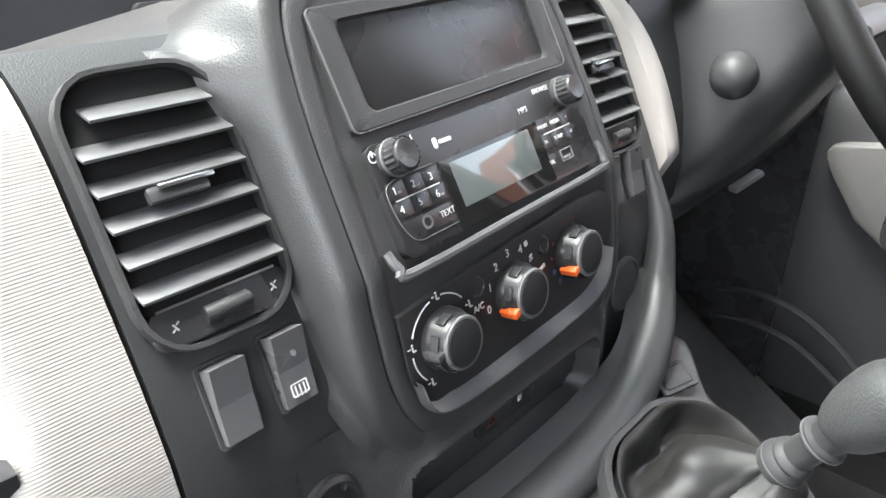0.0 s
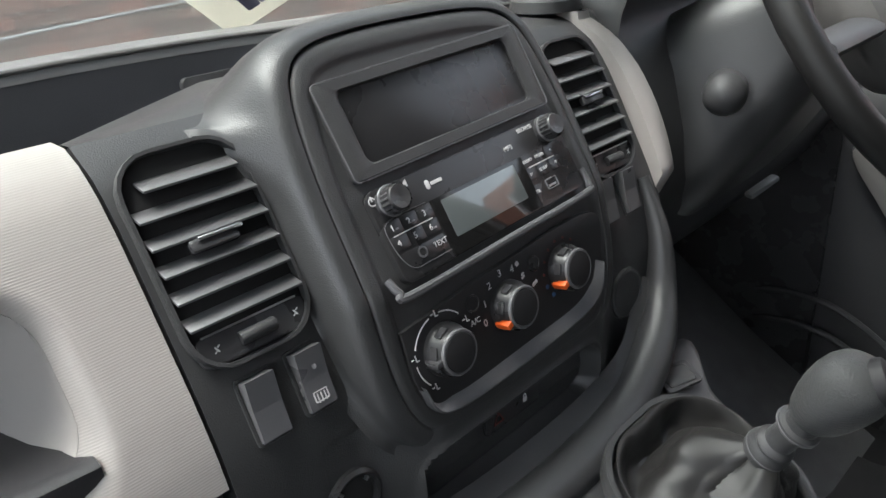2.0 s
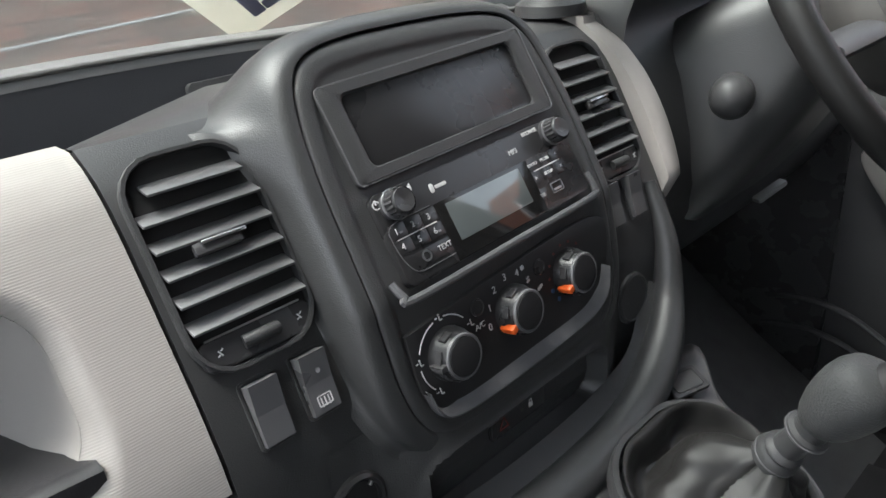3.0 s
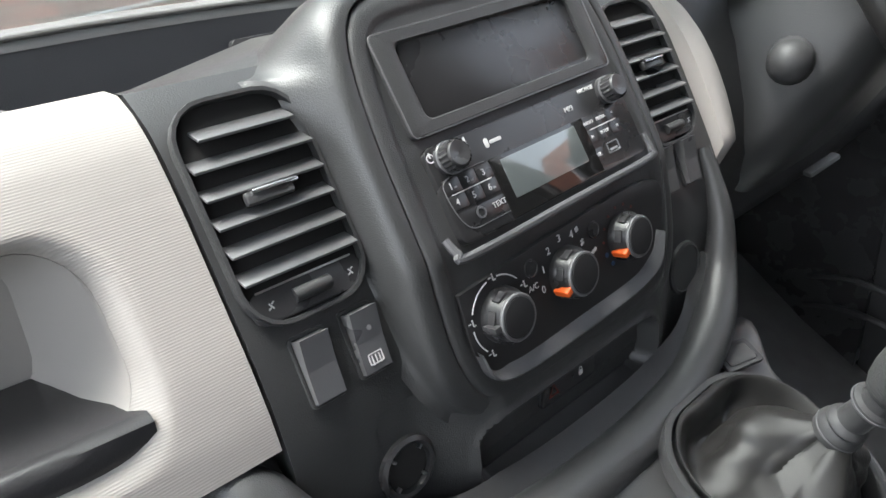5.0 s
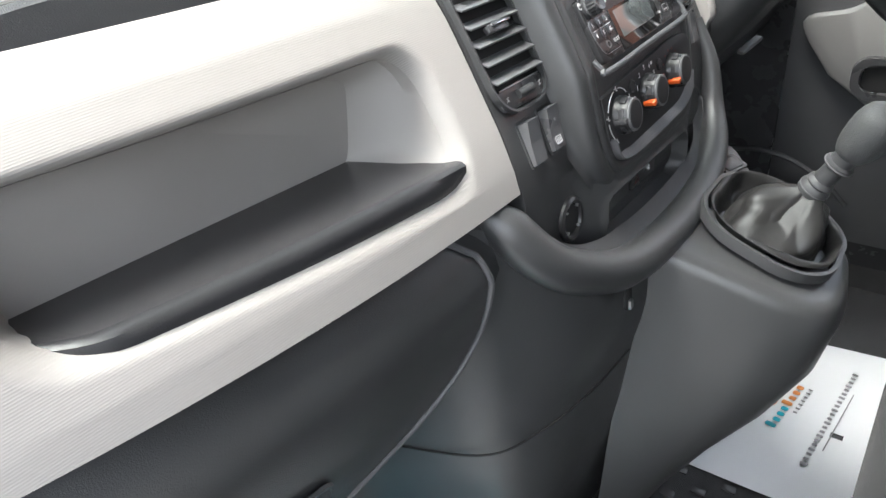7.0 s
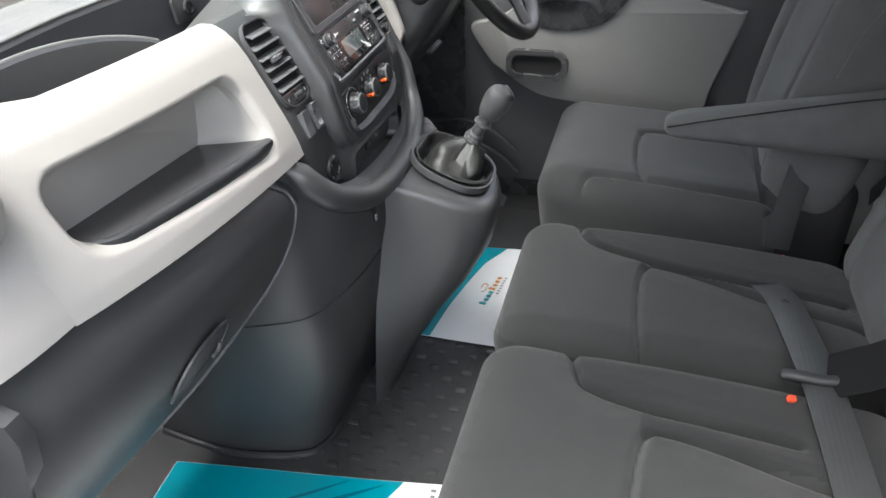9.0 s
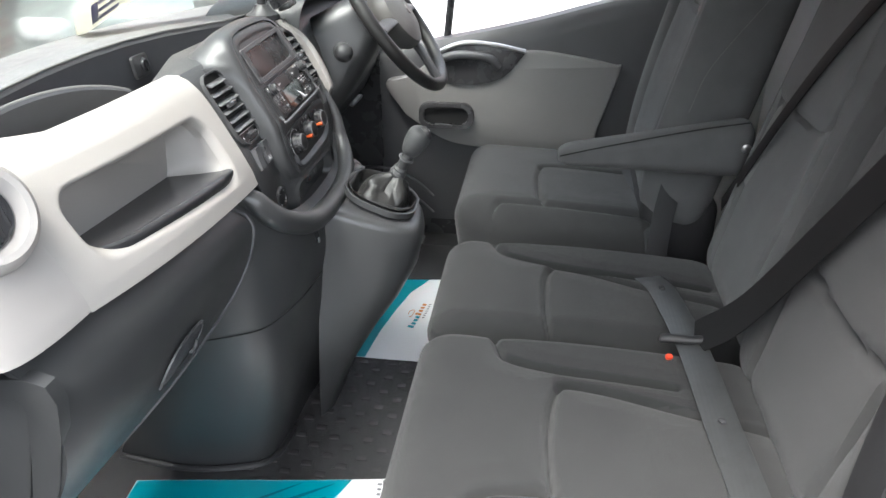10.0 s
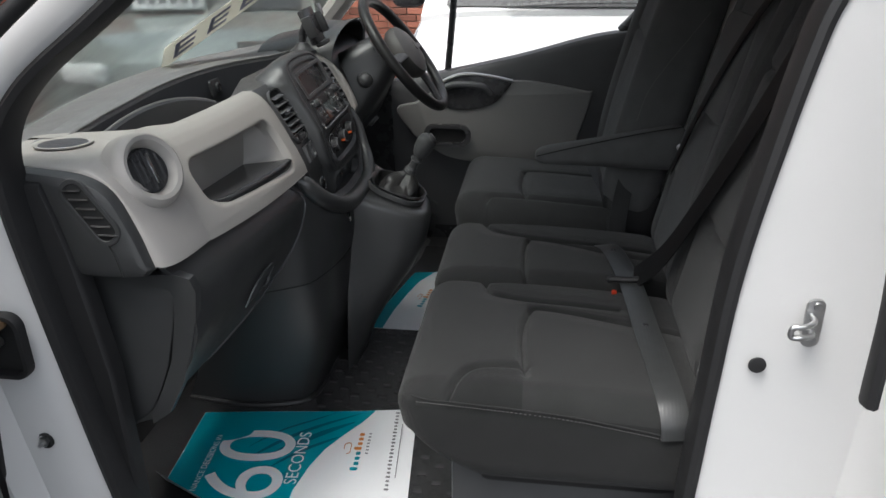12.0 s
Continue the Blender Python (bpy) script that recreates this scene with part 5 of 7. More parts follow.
def back_shape(lines, half, thick, crown=0.012, shoulder=0.0):
    """Backrest laid in x (up) and y (across), z the way it faces."""
    def f(p):
        p = p.copy()
        up = np.clip((p[:, 2] - 0.5 * thick) / (0.5 * thick), 0, 1)
        by = np.clip(1 - (p[:, 1] / half[1]) ** 2, 0, 1)
        p[:, 2] += up * (crown * (1 - by) * np.clip(1 - np.abs(p[:, 0] / half[0]) ** 3, 0, 1))
        s, best = seam_depth(p, lines)
        p[:, 2] -= up * s
        p[:, 2] += up * 0.005 * np.clip(best / 0.04, 0, 1) ** 0.6
        t = np.clip((p[:, 0] / half[0] + 0.1) / 1.1, 0, 1)
        p[:, 1] *= 1 - shoulder * t**1.5
        return p
    return f


def back_pose(y, x0=0.815, z0=0.37, lean=0.24):
    up = Vector((lean, 0, 1)).normalized()
    m = Matrix((up, Vector((0, 1, 0)), up.cross(Vector((0, 1, 0))))).transposed().to_4x4()
    m.translation = Vector((x0, y, z0))
    return m


HB = 0.36
B0 = back_pose(-0.5145) @ Matrix.Translation((HB, 0, -0.115))
lines = [curve2((-0.33, -0.13), (-0.1, -0.14), (0.12, -0.13), (0.3, -0.10)), curve2((-0.33, 0.13), (-0.1, 0.14), (0.12, 0.13), (0.3, 0.10)), curve2((-0.12, -0.14), (-0.14, 0.0), (-0.12, 0.14)), curve2((0.16, -0.13), (0.13, 0.0), (0.16, 0.13))]
piece("backrest", pad((2 * HB, W0, 0.13), (0.06, 0.055, 0.05), B0, (84, 56, 12), back_shape(lines, (HB, W0 / 2), 0.13, 0.02, 0.16)), M_FABRIC_LIT, bench, "charcoal fabric outer backrest")
B1 = back_pose(-0.135, 0.825) @ Matrix.Translation((HB, 0, -0.115))
lines = [curve2((-0.33, -0.10), (-0.1, -0.11), (0.12, -0.10), (0.3, -0.08)), curve2((-0.33, 0.10), (-0.1, 0.11), (0.12, 0.10), (0.3, 0.08)), curve2((0.03, -0.11), (0.0, 0.0), (0.03, 0.11))]
piece("backrest", pad((2 * HB, W1, 0.13), (0.06, 0.055, 0.05), B1, (84, 56, 12), back_shape(lines, (HB, W1 / 2), 0.13, 0.015, 0.25)), M_FABRIC_SIDE_LIT, bench, "charcoal fabric middle backrest")

driver = thing("driver_seat", (0.53, 0.42, 0.0), "dark grey fabric driver seat with a folded-down armrest", "seat")
lines = [curve2((-0.026, -0.185), (-0.040, -0.14), (-0.046, -0.06), (-0.042, 0.02), (-0.03, 0.045), (0.06, 0.050), (0.24, 0.040), n=50), curve2((-0.148, -0.235), (-0.138, -0.20), (-0.115, -0.186), (-0.026, -0.185), (0.10, -0.19), (0.24, -0.195), n=50)]
piece("seat_cushion", pad((0.48, 0.46, 0.20), (0.07, 0.06, 0.06), pose(0.535, 0.41, 0.21), (120, 110, 14), cushion_shape(lines, (0.24, 0.23), 0.20, 0.004, 0.03, 0.01)), M_FABRIC_LIT, driver, "charcoal fabric cushion")
piece("seat_base", box(0.40, 0.40, 0.22, pose(0.58, 0.42, 0.0), 0.02), M_BLACK, driver, "black seat base")
B2 = back_pose(0.42, 0.745, 0.38) @ Matrix.Translation((HB, 0, -0.11))
lines = [curve2((-0.33, -0.14), (-0.1, -0.15), (0.12, -0.14), (0.3, -0.11)), curve2((-0.33, 0.14), (-0.1, 0.15), (0.12, 0.14), (0.3, 0.11)), curve2((0.10, -0.14), (0.07, 0.0), (0.10, 0.14))]
piece("backrest", pad((2 * HB, 0.46, 0.14), (0.06, 0.06, 0.055), B2, (84, 56, 12), back_shape(lines, (HB, 0.23), 0.14, 0.05, 0.12)), M_FABRIC_SIDE_LIT, driver, "charcoal fabric backrest with side bolsters")


piece("recliner_cover", box(0.17, 0.43, 0.24, pose(0.80, 0.42, 0.20), 0.03, 3), M_SEAL, driver, "black plastic recliner cover")
# stitched edge of the bolster
for q in spline([(0.782, 0.185, 0.643), (0.804, 0.185, 0.718), (0.846, 0.185, 0.787), (0.888, 0.185, 0.847), (0.93, 0.186, 0.907)], 46):
    piece("stitch", box(0.0012, 0.0012, 0.0052, pose(q.x, q.y, q.z, 0, 22, 0), 0), M_STITCH, driver)
piece("belt_guide_strap", ribbon([B2 @ Vector(p) for p in ((-0.20, -0.08, 0.150), (-0.02, -0.07, 0.148), (0.16, -0.055, 0.148), (0.33, -0.04, 0.146))], 0.046, 0.0012, B2.to_3x3() @ Vector((0, 1, 0)), 40), M_BELT_DULL, driver, "grey belt lying on the backrest")
# panels of the middle backrest
# pale pad drawn where light falls on the backrest above the strap
piece("lit_backrest_patch", pad((0.150, 0.070, 0.012), (0.02, 0.02, 0.005), B1 @ pose(-0.080, 0.100, 0.126, 0, 0, -14), (14, 8, 3)), M_FABRIC_LIT_PATCH, bench, "lighter grey fabric pad as the lit area above the strap")
piece("backrest_flap", pad((0.215, 0.235, 0.028), (0.03, 0.03, 0.012), B1 @ pose(0.112, 0.010, 0.120), (18, 16, 4)), M_FABRIC_SIDE_LIT, bench, "dark fabric flap")
piece("middle_strap", ribbon([B1 @ Vector(p) for p in ((-0.225, 0.178, 0.132), (-0.12, 0.108, 0.142), (-0.01, 0.040, 0.150), (0.10, -0.030, 0.154), (0.21, -0.105, 0.152), (0.32, -0.175, 0.138))], 0.030, 0.0012, B1.to_3x3() @ Vector((0.55, 0.83, 0)), 50), M_BELT_DARK, bench, "black strap across the middle backrest")


def arm_shape(p):
    p = p.copy()
    t = np.clip((p[:, 0] + 0.19) / 0.38, 0, 1)
    p[:, 2] = p[:, 2] * (0.62 + 1.35 * t) - 0.010 * t
    p[:, 1] *= 0.85 + 0.3 * t
    return p


piece("armrest", pad((0.38, 0.064, 0.062), (0.03, 0.026, 0.022), pose(0.716, 0.150, 0.536), (40, 14, 12), arm_shape), M_FABRIC_SIDE_LIT, driver, "folded-down dark fabric armrest")
piece("armrest_piping", tube([(0.530, 0.1225, 0.560), (0.60, 0.1195, 0.580), (0.70, 0.1165, 0.606), (0.80, 0.1145, 0.630), (0.885, 0.114, 0.646)], 0.0016, 40, 6), M_FABRIC, driver, "dark piped edge")
piece("armrest_pivot", lathe([(0.009, 0), (0.009, 0.004), (0.006, 0.006), (0.0, 0.006)], basis((0.885, 0.112, 0.595), (1, 0, 0), (0, 0, 1)), 24), M_STEEL, driver, "bright pivot cap")

# ---- steering wheel and column ----
SW = basis((0.125, 0.478, 0.765), (0, 1, 0), (-0.60, 0, 0.80))
wheel = thing("steering_wheel", SW.translation, "black leather-grained three-spoke steering wheel with a grey hub", "steering wheel")
piece("wheel_rim", tube([SW @ Vector((0.187 * math.cos(2 * math.pi * k / 48), 0.187 * math.sin(2 * math.pi * k / 48), 0)) for k in range(49)], 0.0155, 0, 14), M_LEATHER, wheel, "thick black rim")
piece("hub", lathe([(0.066, -0.03), (0.082, -0.008), (0.084, 0.008), (0.078, 0.022), (0.055, 0.034), (0.0, 0.040)], SW, 40), mat("grey_hub_plastic", (0.085, 0.082, 0.078), 0.5, grain=0.3, spot=0.1, rough_var=0.05), wheel, "domed dark grey hub")
for a in (0, 180, 270):
    R = SW @ pose(0, 0, 0, 0, 0, a)
    piece("spoke", tube([R @ Vector(p) for p in ((0.05, 0, 0.004), (0.10, 0, 0.006), (0.15, 0, 0.002), (0.182, 0, 0))], 0.020, 14, 12, 0.5), M_DOORDARK, wheel, "grey spoke")
piece("badge", plate([(0, 0.014), (-0.009, 0), (0, -0.014), (0.009, 0)], SW, 0.003, 0.0005, 0.0385), M_DOORGREY, wheel, "satin diamond-shaped badge")
column = thing("steering_column", (0.02, 0.47, 0.68), "dark grey plastic steering column shroud", "steering column")
C0 = basis((-0.085, 0.470, 0.655), (0, 1, 0), (-0.60, 0, 0.80))
rows = []
for k in range(15):
    t = k / 14
    hw, hh = 0.125 - 0.045 * t**1.5, 0.105 - 0.045 * t**1.5
    rows.append([C0 @ Vector((p[0], p[1] - 0.02 * (1 - t), 0.19 * t)) for p in rrect(2 * hw, 2 * hh, 0.045, 6)])
piece("shroud", grid(rows, close_v=True, cap=True), M_DASH, column, "dark grey grained shroud")
piece("stalk_left", tube([(-0.005, 0.44, 0.700), (0.010, 0.40, 0.703), (0.022, 0.37, 0.706), (0.032, 0.345, 0.708), (0.040, 0.325, 0.710)], 0.0215, 28, 18, 1.0, lambda t: 0.6 if t < 0.35 else 0.6 + 0.4 * min(1, (t - 0.35) / 0.12) if t < 0.75 else max(0.02, 1 - ((t - 0.75) / 0.25) ** 2) ** 0.5), M_FASCIA, column, "black control stalk with a bulbous end")
piece("stalk_right", tube([(0.035, 0.55, 0.725), (0.037, 0.62, 0.73), (0.039, 0.67, 0.735)], 0.011, 16, 12), M_FASCIA, column, "black control stalk")

# ---- gear lever and its console ----
gear_console = thing("gear_console", (0.15, 0.10, 0.0), "charcoal plastic gear lever console standing on the floor", "console")
top = [(0.062, -0.060, 0.497), (0.058, 0.225, 0.501), (0.115, 0.195, 0.480), (0.175, 0.178, 0.458), (0.236, 0.145, 0.434), (0.254, 0.085, 0.427), (0.252, 0.012, 0.428), (0.215, -0.020, 0.442), (0.150, -0.040, 0.466)]
ring = spline(top + [top[0]], 57)[:-1]
cen = sum(ring, Vector()) / len(ring)
rows = [[cen + (p - cen) * 0.03 for p in ring], [cen + (p - cen) * 0.5 + Vector((0, 0, 0.002)) for p in ring], [cen + (p - cen) * 0.86 + Vector((0, 0, 0.002)) for p in ring], [cen + (p - cen) * 0.94 + Vector((0, 0, 0.000)) for p in ring], [cen + (p - cen) * 0.98 + Vector((0, 0, -0.005)) for p in ring], [Vector(p) + Vector((0, 0, -0.014)) for p in ring]]
for z, g in ((0.40, 1.01), (0.34, 0.95), (0.27, 0.78), (0.20, 0.55), (0.12, 0.33), (0.05, 0.17), (0.0, 0.10)):
    rows.append([Vector((0.045 + (p.x - 0.045) * g, (p.y * (0.7 + 0.3 * g) + 0.05 * (1 - g)) if p.y > 0.08 else p.y - 0.02 * (1 - g), min(p.z - 0.02, z))) for p in ring])
piece("console_body", grid(rows, close_v=True, cap=True), M_DASH, gear_console, "charcoal grained console body")
gear = thing("gear_lever", (0.17, 0.13, 0.46), "black gear lever with a creased leatherette boot", "gear lever")
LEVER = Vector((0.2005, 0.0995, 0.519))
BO = basis((0.168, 0.081, 0.4745), (0, 1, 0), (-0.93, 0, 0.36))
piece("boot_frame", rim(rrect(0.162, 0.156, 0.062, 18), rrect(0.150, 0.144, 0.057, 18), BO, 0.012, 0.004, -0.006), M_FASCIA, gear, "black plastic boot frame")
# leatherette that sinks inside its frame, then rises in creases to the lever
tip = BO.inverted() @ LEVER
rows = []
base = rrect(0.148, 0.142, 0.056, 24)
for k in range(46):
    t = k / 45
    r = []
    for j, p in enumerate(base):
        a = math.atan2(p[1], p[0])
        if t < 0.25:
            e = t / 0.25
            k0, h, mv = 1 - 0.34 * e, 0.010 + 0.005 * math.sin(math.pi * min(1, e * 1.4)) - 0.020 * ease_in(e), 0.10 * e
        else:
            e = (t - 0.25) / 0.75
            k0 = 0.66 - 0.30 * min(1.0, e / 0.75) ** 1.2 - 0.235 * ease_in((e - 0.55) / 0.45)
            h, mv = -0.010 + (tip.z + 0.010) * e ** 1.25, 0.10 + 0.90 * e ** 0.8
        env = math.sin(math.pi * min(1.0, t * 1.02)) ** 0.7
        crease = 0.014 * abs(math.sin(1.5 * a + 0.8 + 1.6 * t)) ** 0.6 + 0.006 * math.sin(3 * a - 5 * t) + 0.0050 * abs(math.sin(3.5 * a + 5 * t)) ** 0.7 + 0.0012 * math.sin(11 * a - 14 * t)
        d = Vector((p[0], p[1], 0)).normalized()
        q = Vector((p[0] * k0 + tip.x * mv, p[1] * k0 + tip.y * mv, h + 0.006 * env * math.sin(2 * a + 6 * t)))
        r.append(BO @ (q + d * (crease - 0.006) * env))
    rows.append(r)
piece("boot", grid(rows, close_v=True), M_LEATHER, gear, "creased black leatherette boot")
zax = Vector((0.494, -0.075, 0.866)).normalized()
LM = Matrix((zax.orthogonal().normalized(), zax.cross(zax.orthogonal().normalized()), zax)).transposed().to_4x4()
LM.translation = LEVER - zax * 0.004
piece("collar", lathe([(0.0165, -0.004), (0.0170, 0.004), (0.0150, 0.007), (0.0140, 0.009), (0.0150, 0.011), (0.0140, 0.014), (0.0112, 0.016), (0.0108, 0.034), (0.0148, 0.036), (0.0162, 0.038), (0.0158, 0.041), (0.0125, 0.043), (0.0125, 0.056)], LM, 32), M_FASCIA, gear, "stepped black collar")
for h, q in ((0.0015, 0.0171), (0.0385, 0.0163)):
    piece("collar_ring", lathe([(q - 0.001, h - 0.0012), (q + 0.0002, h - 0.0006), (q + 0.0002, h + 0.0006), (q - 0.001, h + 0.0012)], LM, 32), M_SLAT, gear, "thin satin ring")
piece("knob", lathe([(0.0115, 0.051), (0.0165, 0.0535), (0.0200, 0.060), (0.0230, 0.070), (0.0250, 0.082), (0.0256, 0.092), (0.0246, 0.101), (0.0215, 0.1085), (0.0155, 0.1135), (0.007, 0.1155), (0.0, 0.116)], LM, 40, 0.92), M_WORN, gear, "worn dark grey gear knob")
cap = basis(LM @ Vector((0, 0, 0.101)) + Vector((0.0145, 0.0045, 0.004)), (-0.35, 0.93, 0), (-0.45, -0.1, 0.85))
piece("knob_cap", lathe([(0.0165, -0.006), (0.0160, 0.0015), (0.0120, 0.0038), (0.0, 0.0048)], cap, 32, 0.95), M_KNOB, gear, "black shift pattern cap")
lettering("shift_letter", "R", at(cap, -0.009, 0.003, 0.0046), 0.006, M_PRINT, gear)
for dx in (-0.004, 0.0, 0.004):
    piece("shift_line", plate(rrect(0.0007, 0.008, 0.0003), at(cap, dx, 0.001), 0.0006, 0.0002, 0.0042), M_PRINT, gear)

# ---- driver's door ----
ddoor = thing("driver_door", (0.3, 0.9, 0.1), "closed driver door with grey and black plastic trim", "door")
def door_panel(outline, y, depth, material, name, label):
    m = basis((0, y, 0), (1, 0, 0), (0, 0, 1))
    return piece(name, plate(outline, m, depth, 0.006), material, ddoor, label)
SILL = curve2((-0.05, 0.60), (0.196, 0.645), (0.45, 0.70), (0.72, 0.772), (0.90, 0.79), n=30)
rows = []
for x, z in SILL:
    rows.append([(x, 0.93, 0.05), (x, 0.885, 0.06), (x, 0.875, 0.30), (x, 0.865, 0.50), (x, 0.862, z - 0.06), (x, 0.868, z - 0.02), (x, 0.885, z - 0.002), (x, 0.93, z + 0.002), (x, 0.95, z - 0.02)])
rows.append([(0.98, b, c) for a, b, c in rows[-1]])
piece("door_trim", grid(rows), M_DOORDARK, ddoor, "dark grey grained door trim")
LP = [(0.02, 0.515), (0.10, 0.545), (0.20, 0.60), (0.436, 0.622), (0.56, 0.612), (0.69, 0.588), (0.708, 0.572), (0.66, 0.40), (0.631, 0.33), (0.46, 0.318), (0.325, 0.325), (0.201, 0.345), (0.08, 0.42)]
m = basis((0, 0.868, 0), (1, 0, 0), (0, 0, 1))
lp = [(p.x, p.y) for p in spline([Vector((a, b, 0)) for a, b in reversed(LP)] + [Vector((*LP[-1], 0))], 79)][:-1]
piece("door_insert", plate(lp, m, 0.028, 0.010), M_DOORGREY, ddoor, "mid grey door insert")
piece("door_pull", plate([(p.x, p.y) for p in spline([Vector((a, b, 0)) for a, b in ((0.435, 0.618), (0.39, 0.56), (0.34, 0.53), (0.25, 0.52), (0.18, 0.54), (0.16, 0.58), (0.20, 0.622), (0.30, 0.640), (0.435, 0.618))], 49)][:-1], m, 0.032, 0.006, 0.004), M_BLACK, ddoor, "black door pull surround")
piece("door_handle", tube([(0.20, 0.828, 0.60), (0.25, 0.820, 0.612), (0.33, 0.822, 0.605), (0.36, 0.834, 0.575)], 0.012, 24, 10), M_DASH_TOP, ddoor, "dark grey release handle")
piece("pull_edge", tube([(0.165, 0.835, 0.605), (0.25, 0.832, 0.642), (0.34, 0.832, 0.640), (0.435, 0.836, 0.622)], 0.007, 30, 8), M_STEEL, ddoor, "satin grey edge")
piece("door_pocket", rim(rrect(0.170, 0.082, 0.034), rrect(0.132, 0.050, 0.022), at(m, 0.205, 0.425), 0.040, 0.012, 0.0), M_BLACK, ddoor, "black moulded pocket")
# the pocket's inner shade is a black plate
piece("pocket_shade", plate(rrect(0.14, 0.05, 0.016), at(m, 0.205, 0.425), 0.004, 0.001, 0.026), M_VOID, ddoor, "black plate as the shade inside the pocket")
gl = part("window_2", grid([[(0.235, 0.93, 0.66), (0.24, 0.90, 0.9), (0.30, 0.86, 1.2)], [(0.92, 0.93, 0.79), (0.92, 0.90, 0.9), (0.92, 0.86, 1.2)]]), M_GLASS)
gl.visible_shadow = False
tagged(gl, "clear driver door window", "window", kind="structure")
piece("window_post", tube([(0.196, 0.93, 0.63), (0.215, 0.91, 0.80), (0.235, 0.885, 1.0), (0.26, 0.86, 1.2)], 0.012, 16, 8), M_BLACK, ddoor, "black window post")
piece("window_frame", tube([(0.80, 0.93, 0.78), (0.86, 0.92, 0.86), (0.88, 0.91, 1.0), (0.87, 0.87, 1.2)], 0.02, 16, 10), M_BLACK, ddoor, "black window channel")
tagged(part("wall_pillar", slab(0.88, 1.12, 0.80, 0.95, 0.0, 1.36, 0.02), M_WHITE), "white painted driver side pillar", "pillar", kind="structure")

piece("handbrake_button", rim(rrect(0.040, 0.026, 0.004), rrect(0.030, 0.018, 0.003), basis((0.093, 0.166, 0.4965), (0.30, 0.95, 0), (-0.90, 0.28, 0.34)), 0.003, 0.0008), M_BLACK, gear_console, "small black switch frame")
piece("switch_key", plate(rrect(0.030, 0.018, 0.003), basis((0.093, 0.166, 0.4965), (0.30, 0.95, 0), (-0.90, 0.28, 0.34)), 0.0035, 0.0008), M_FASCIA, gear_console, "small black switch")

# ---- paper mats ----
def sheet_map(corners):
    a, b, c, d = [Vector((*p, 0)) for p in corners]
    return lambda u, v, h=0.0: a.lerp(b, u).lerp(d.lerp(c, u), v) + Vector((0, 0, 0.0066 + h))


def fold(f, p1, p2, angle, keep=True):
    """Bends what lies beyond the line p1-p2 of a sheet upwards; keep=False ends it at the line instead."""
    a, d = Vector((*p1, 0)), Vector((p2[0] - p1[0], p2[1] - p1[1], 0)).normalized()
    n = Vector((-d.y, d.x, 0))

    def g(u, v, h=0.0):
        p = f(u, v, h)
        s = (p - a).xy.dot(n.xy)
        if s >= 0:
            return p
        q = p - n * s
        return q + (n * math.cos(angle) + Vector((0, 0, math.sin(angle)))) * -s + n * (0.05 * s * s) if keep else q
    return g


def sheet(th, f, border, bumps, base=None):
    """A thin sheet, its teal print up to a curved border, both a little wavy."""
    wav = lambda u, v: bumps * (math.sin(7 * u + 3 * v) + 0.6 * math.sin(11 * v - 4 * u) + 1.2)
    base = base or f
    rows = [[base(i / 60, j / 48, wav(i / 60, j / 48)) for j in range(49)] for i in range(61)]
    bm = grid(rows)
    put(part("sheet", bm, M_PAPER, None, "white coated paper"), th)
    rows = [[f(border(j / 28) * i / 30 + 0.003, 0.004 + 0.992 * j / 28, wav(border(j / 28) * i / 30, j / 28) + 0.0007) for j in range(29)] for i in range(31)]
    put(part("teal_print", grid(rows), M_TEAL, None, "teal printed area"), th)
    return wav


def swoosh(th, f, wav, pts, width, material, h=0.0012):
    path = spline([Vector((*p, 0)) for p in pts], 24)
    rows = []
    for i, p in enumerate(path):
        d = (path[min(i + 1, 23)] - path[max(i - 1, 0)]).normalized()
        n = Vector((-d.y, d.x, 0)) * width * math.sin(math.pi * min(1, (i + 0.5) / 24)) ** 0.7
        rows.append([f(*(p + n * k).xy, wav(*(p + n * k).xy) + h) for k in (-1, 0, 1)])
    put(part("printed_swirl", grid(rows), material, None, "darker printed swirl"), th)


def mat_print(th, f, wav, text, u, v, size, material, name, h=0.0035):
    """Lettering that reads along the sheet's v axis backwards (towards its far edge)."""
    o = f(u, v, wav(u, v) + h)
    right, up = (f(u, v - 0.1) - f(u, v)), (f(u - 0.1, v) - f(u, v))
    return lettering(name, text, basis(o, right, up), size, material, th, align="CENTER", extrude=0.0001)


def mat_bar(th, f, wav, u, v, du, dv, material, name="printed_bar", h=0.003):
    o = f(u, v, wav(u, v) + h)
    right, up = (f(u, v - 0.1) - f(u, v)), (f(u - 0.1, v) - f(u, v))
    piece(name, plate(rrect(dv, du, min(du, dv) * 0.3), basis(o, right, up), 0.0002, 0.00005), material, th)


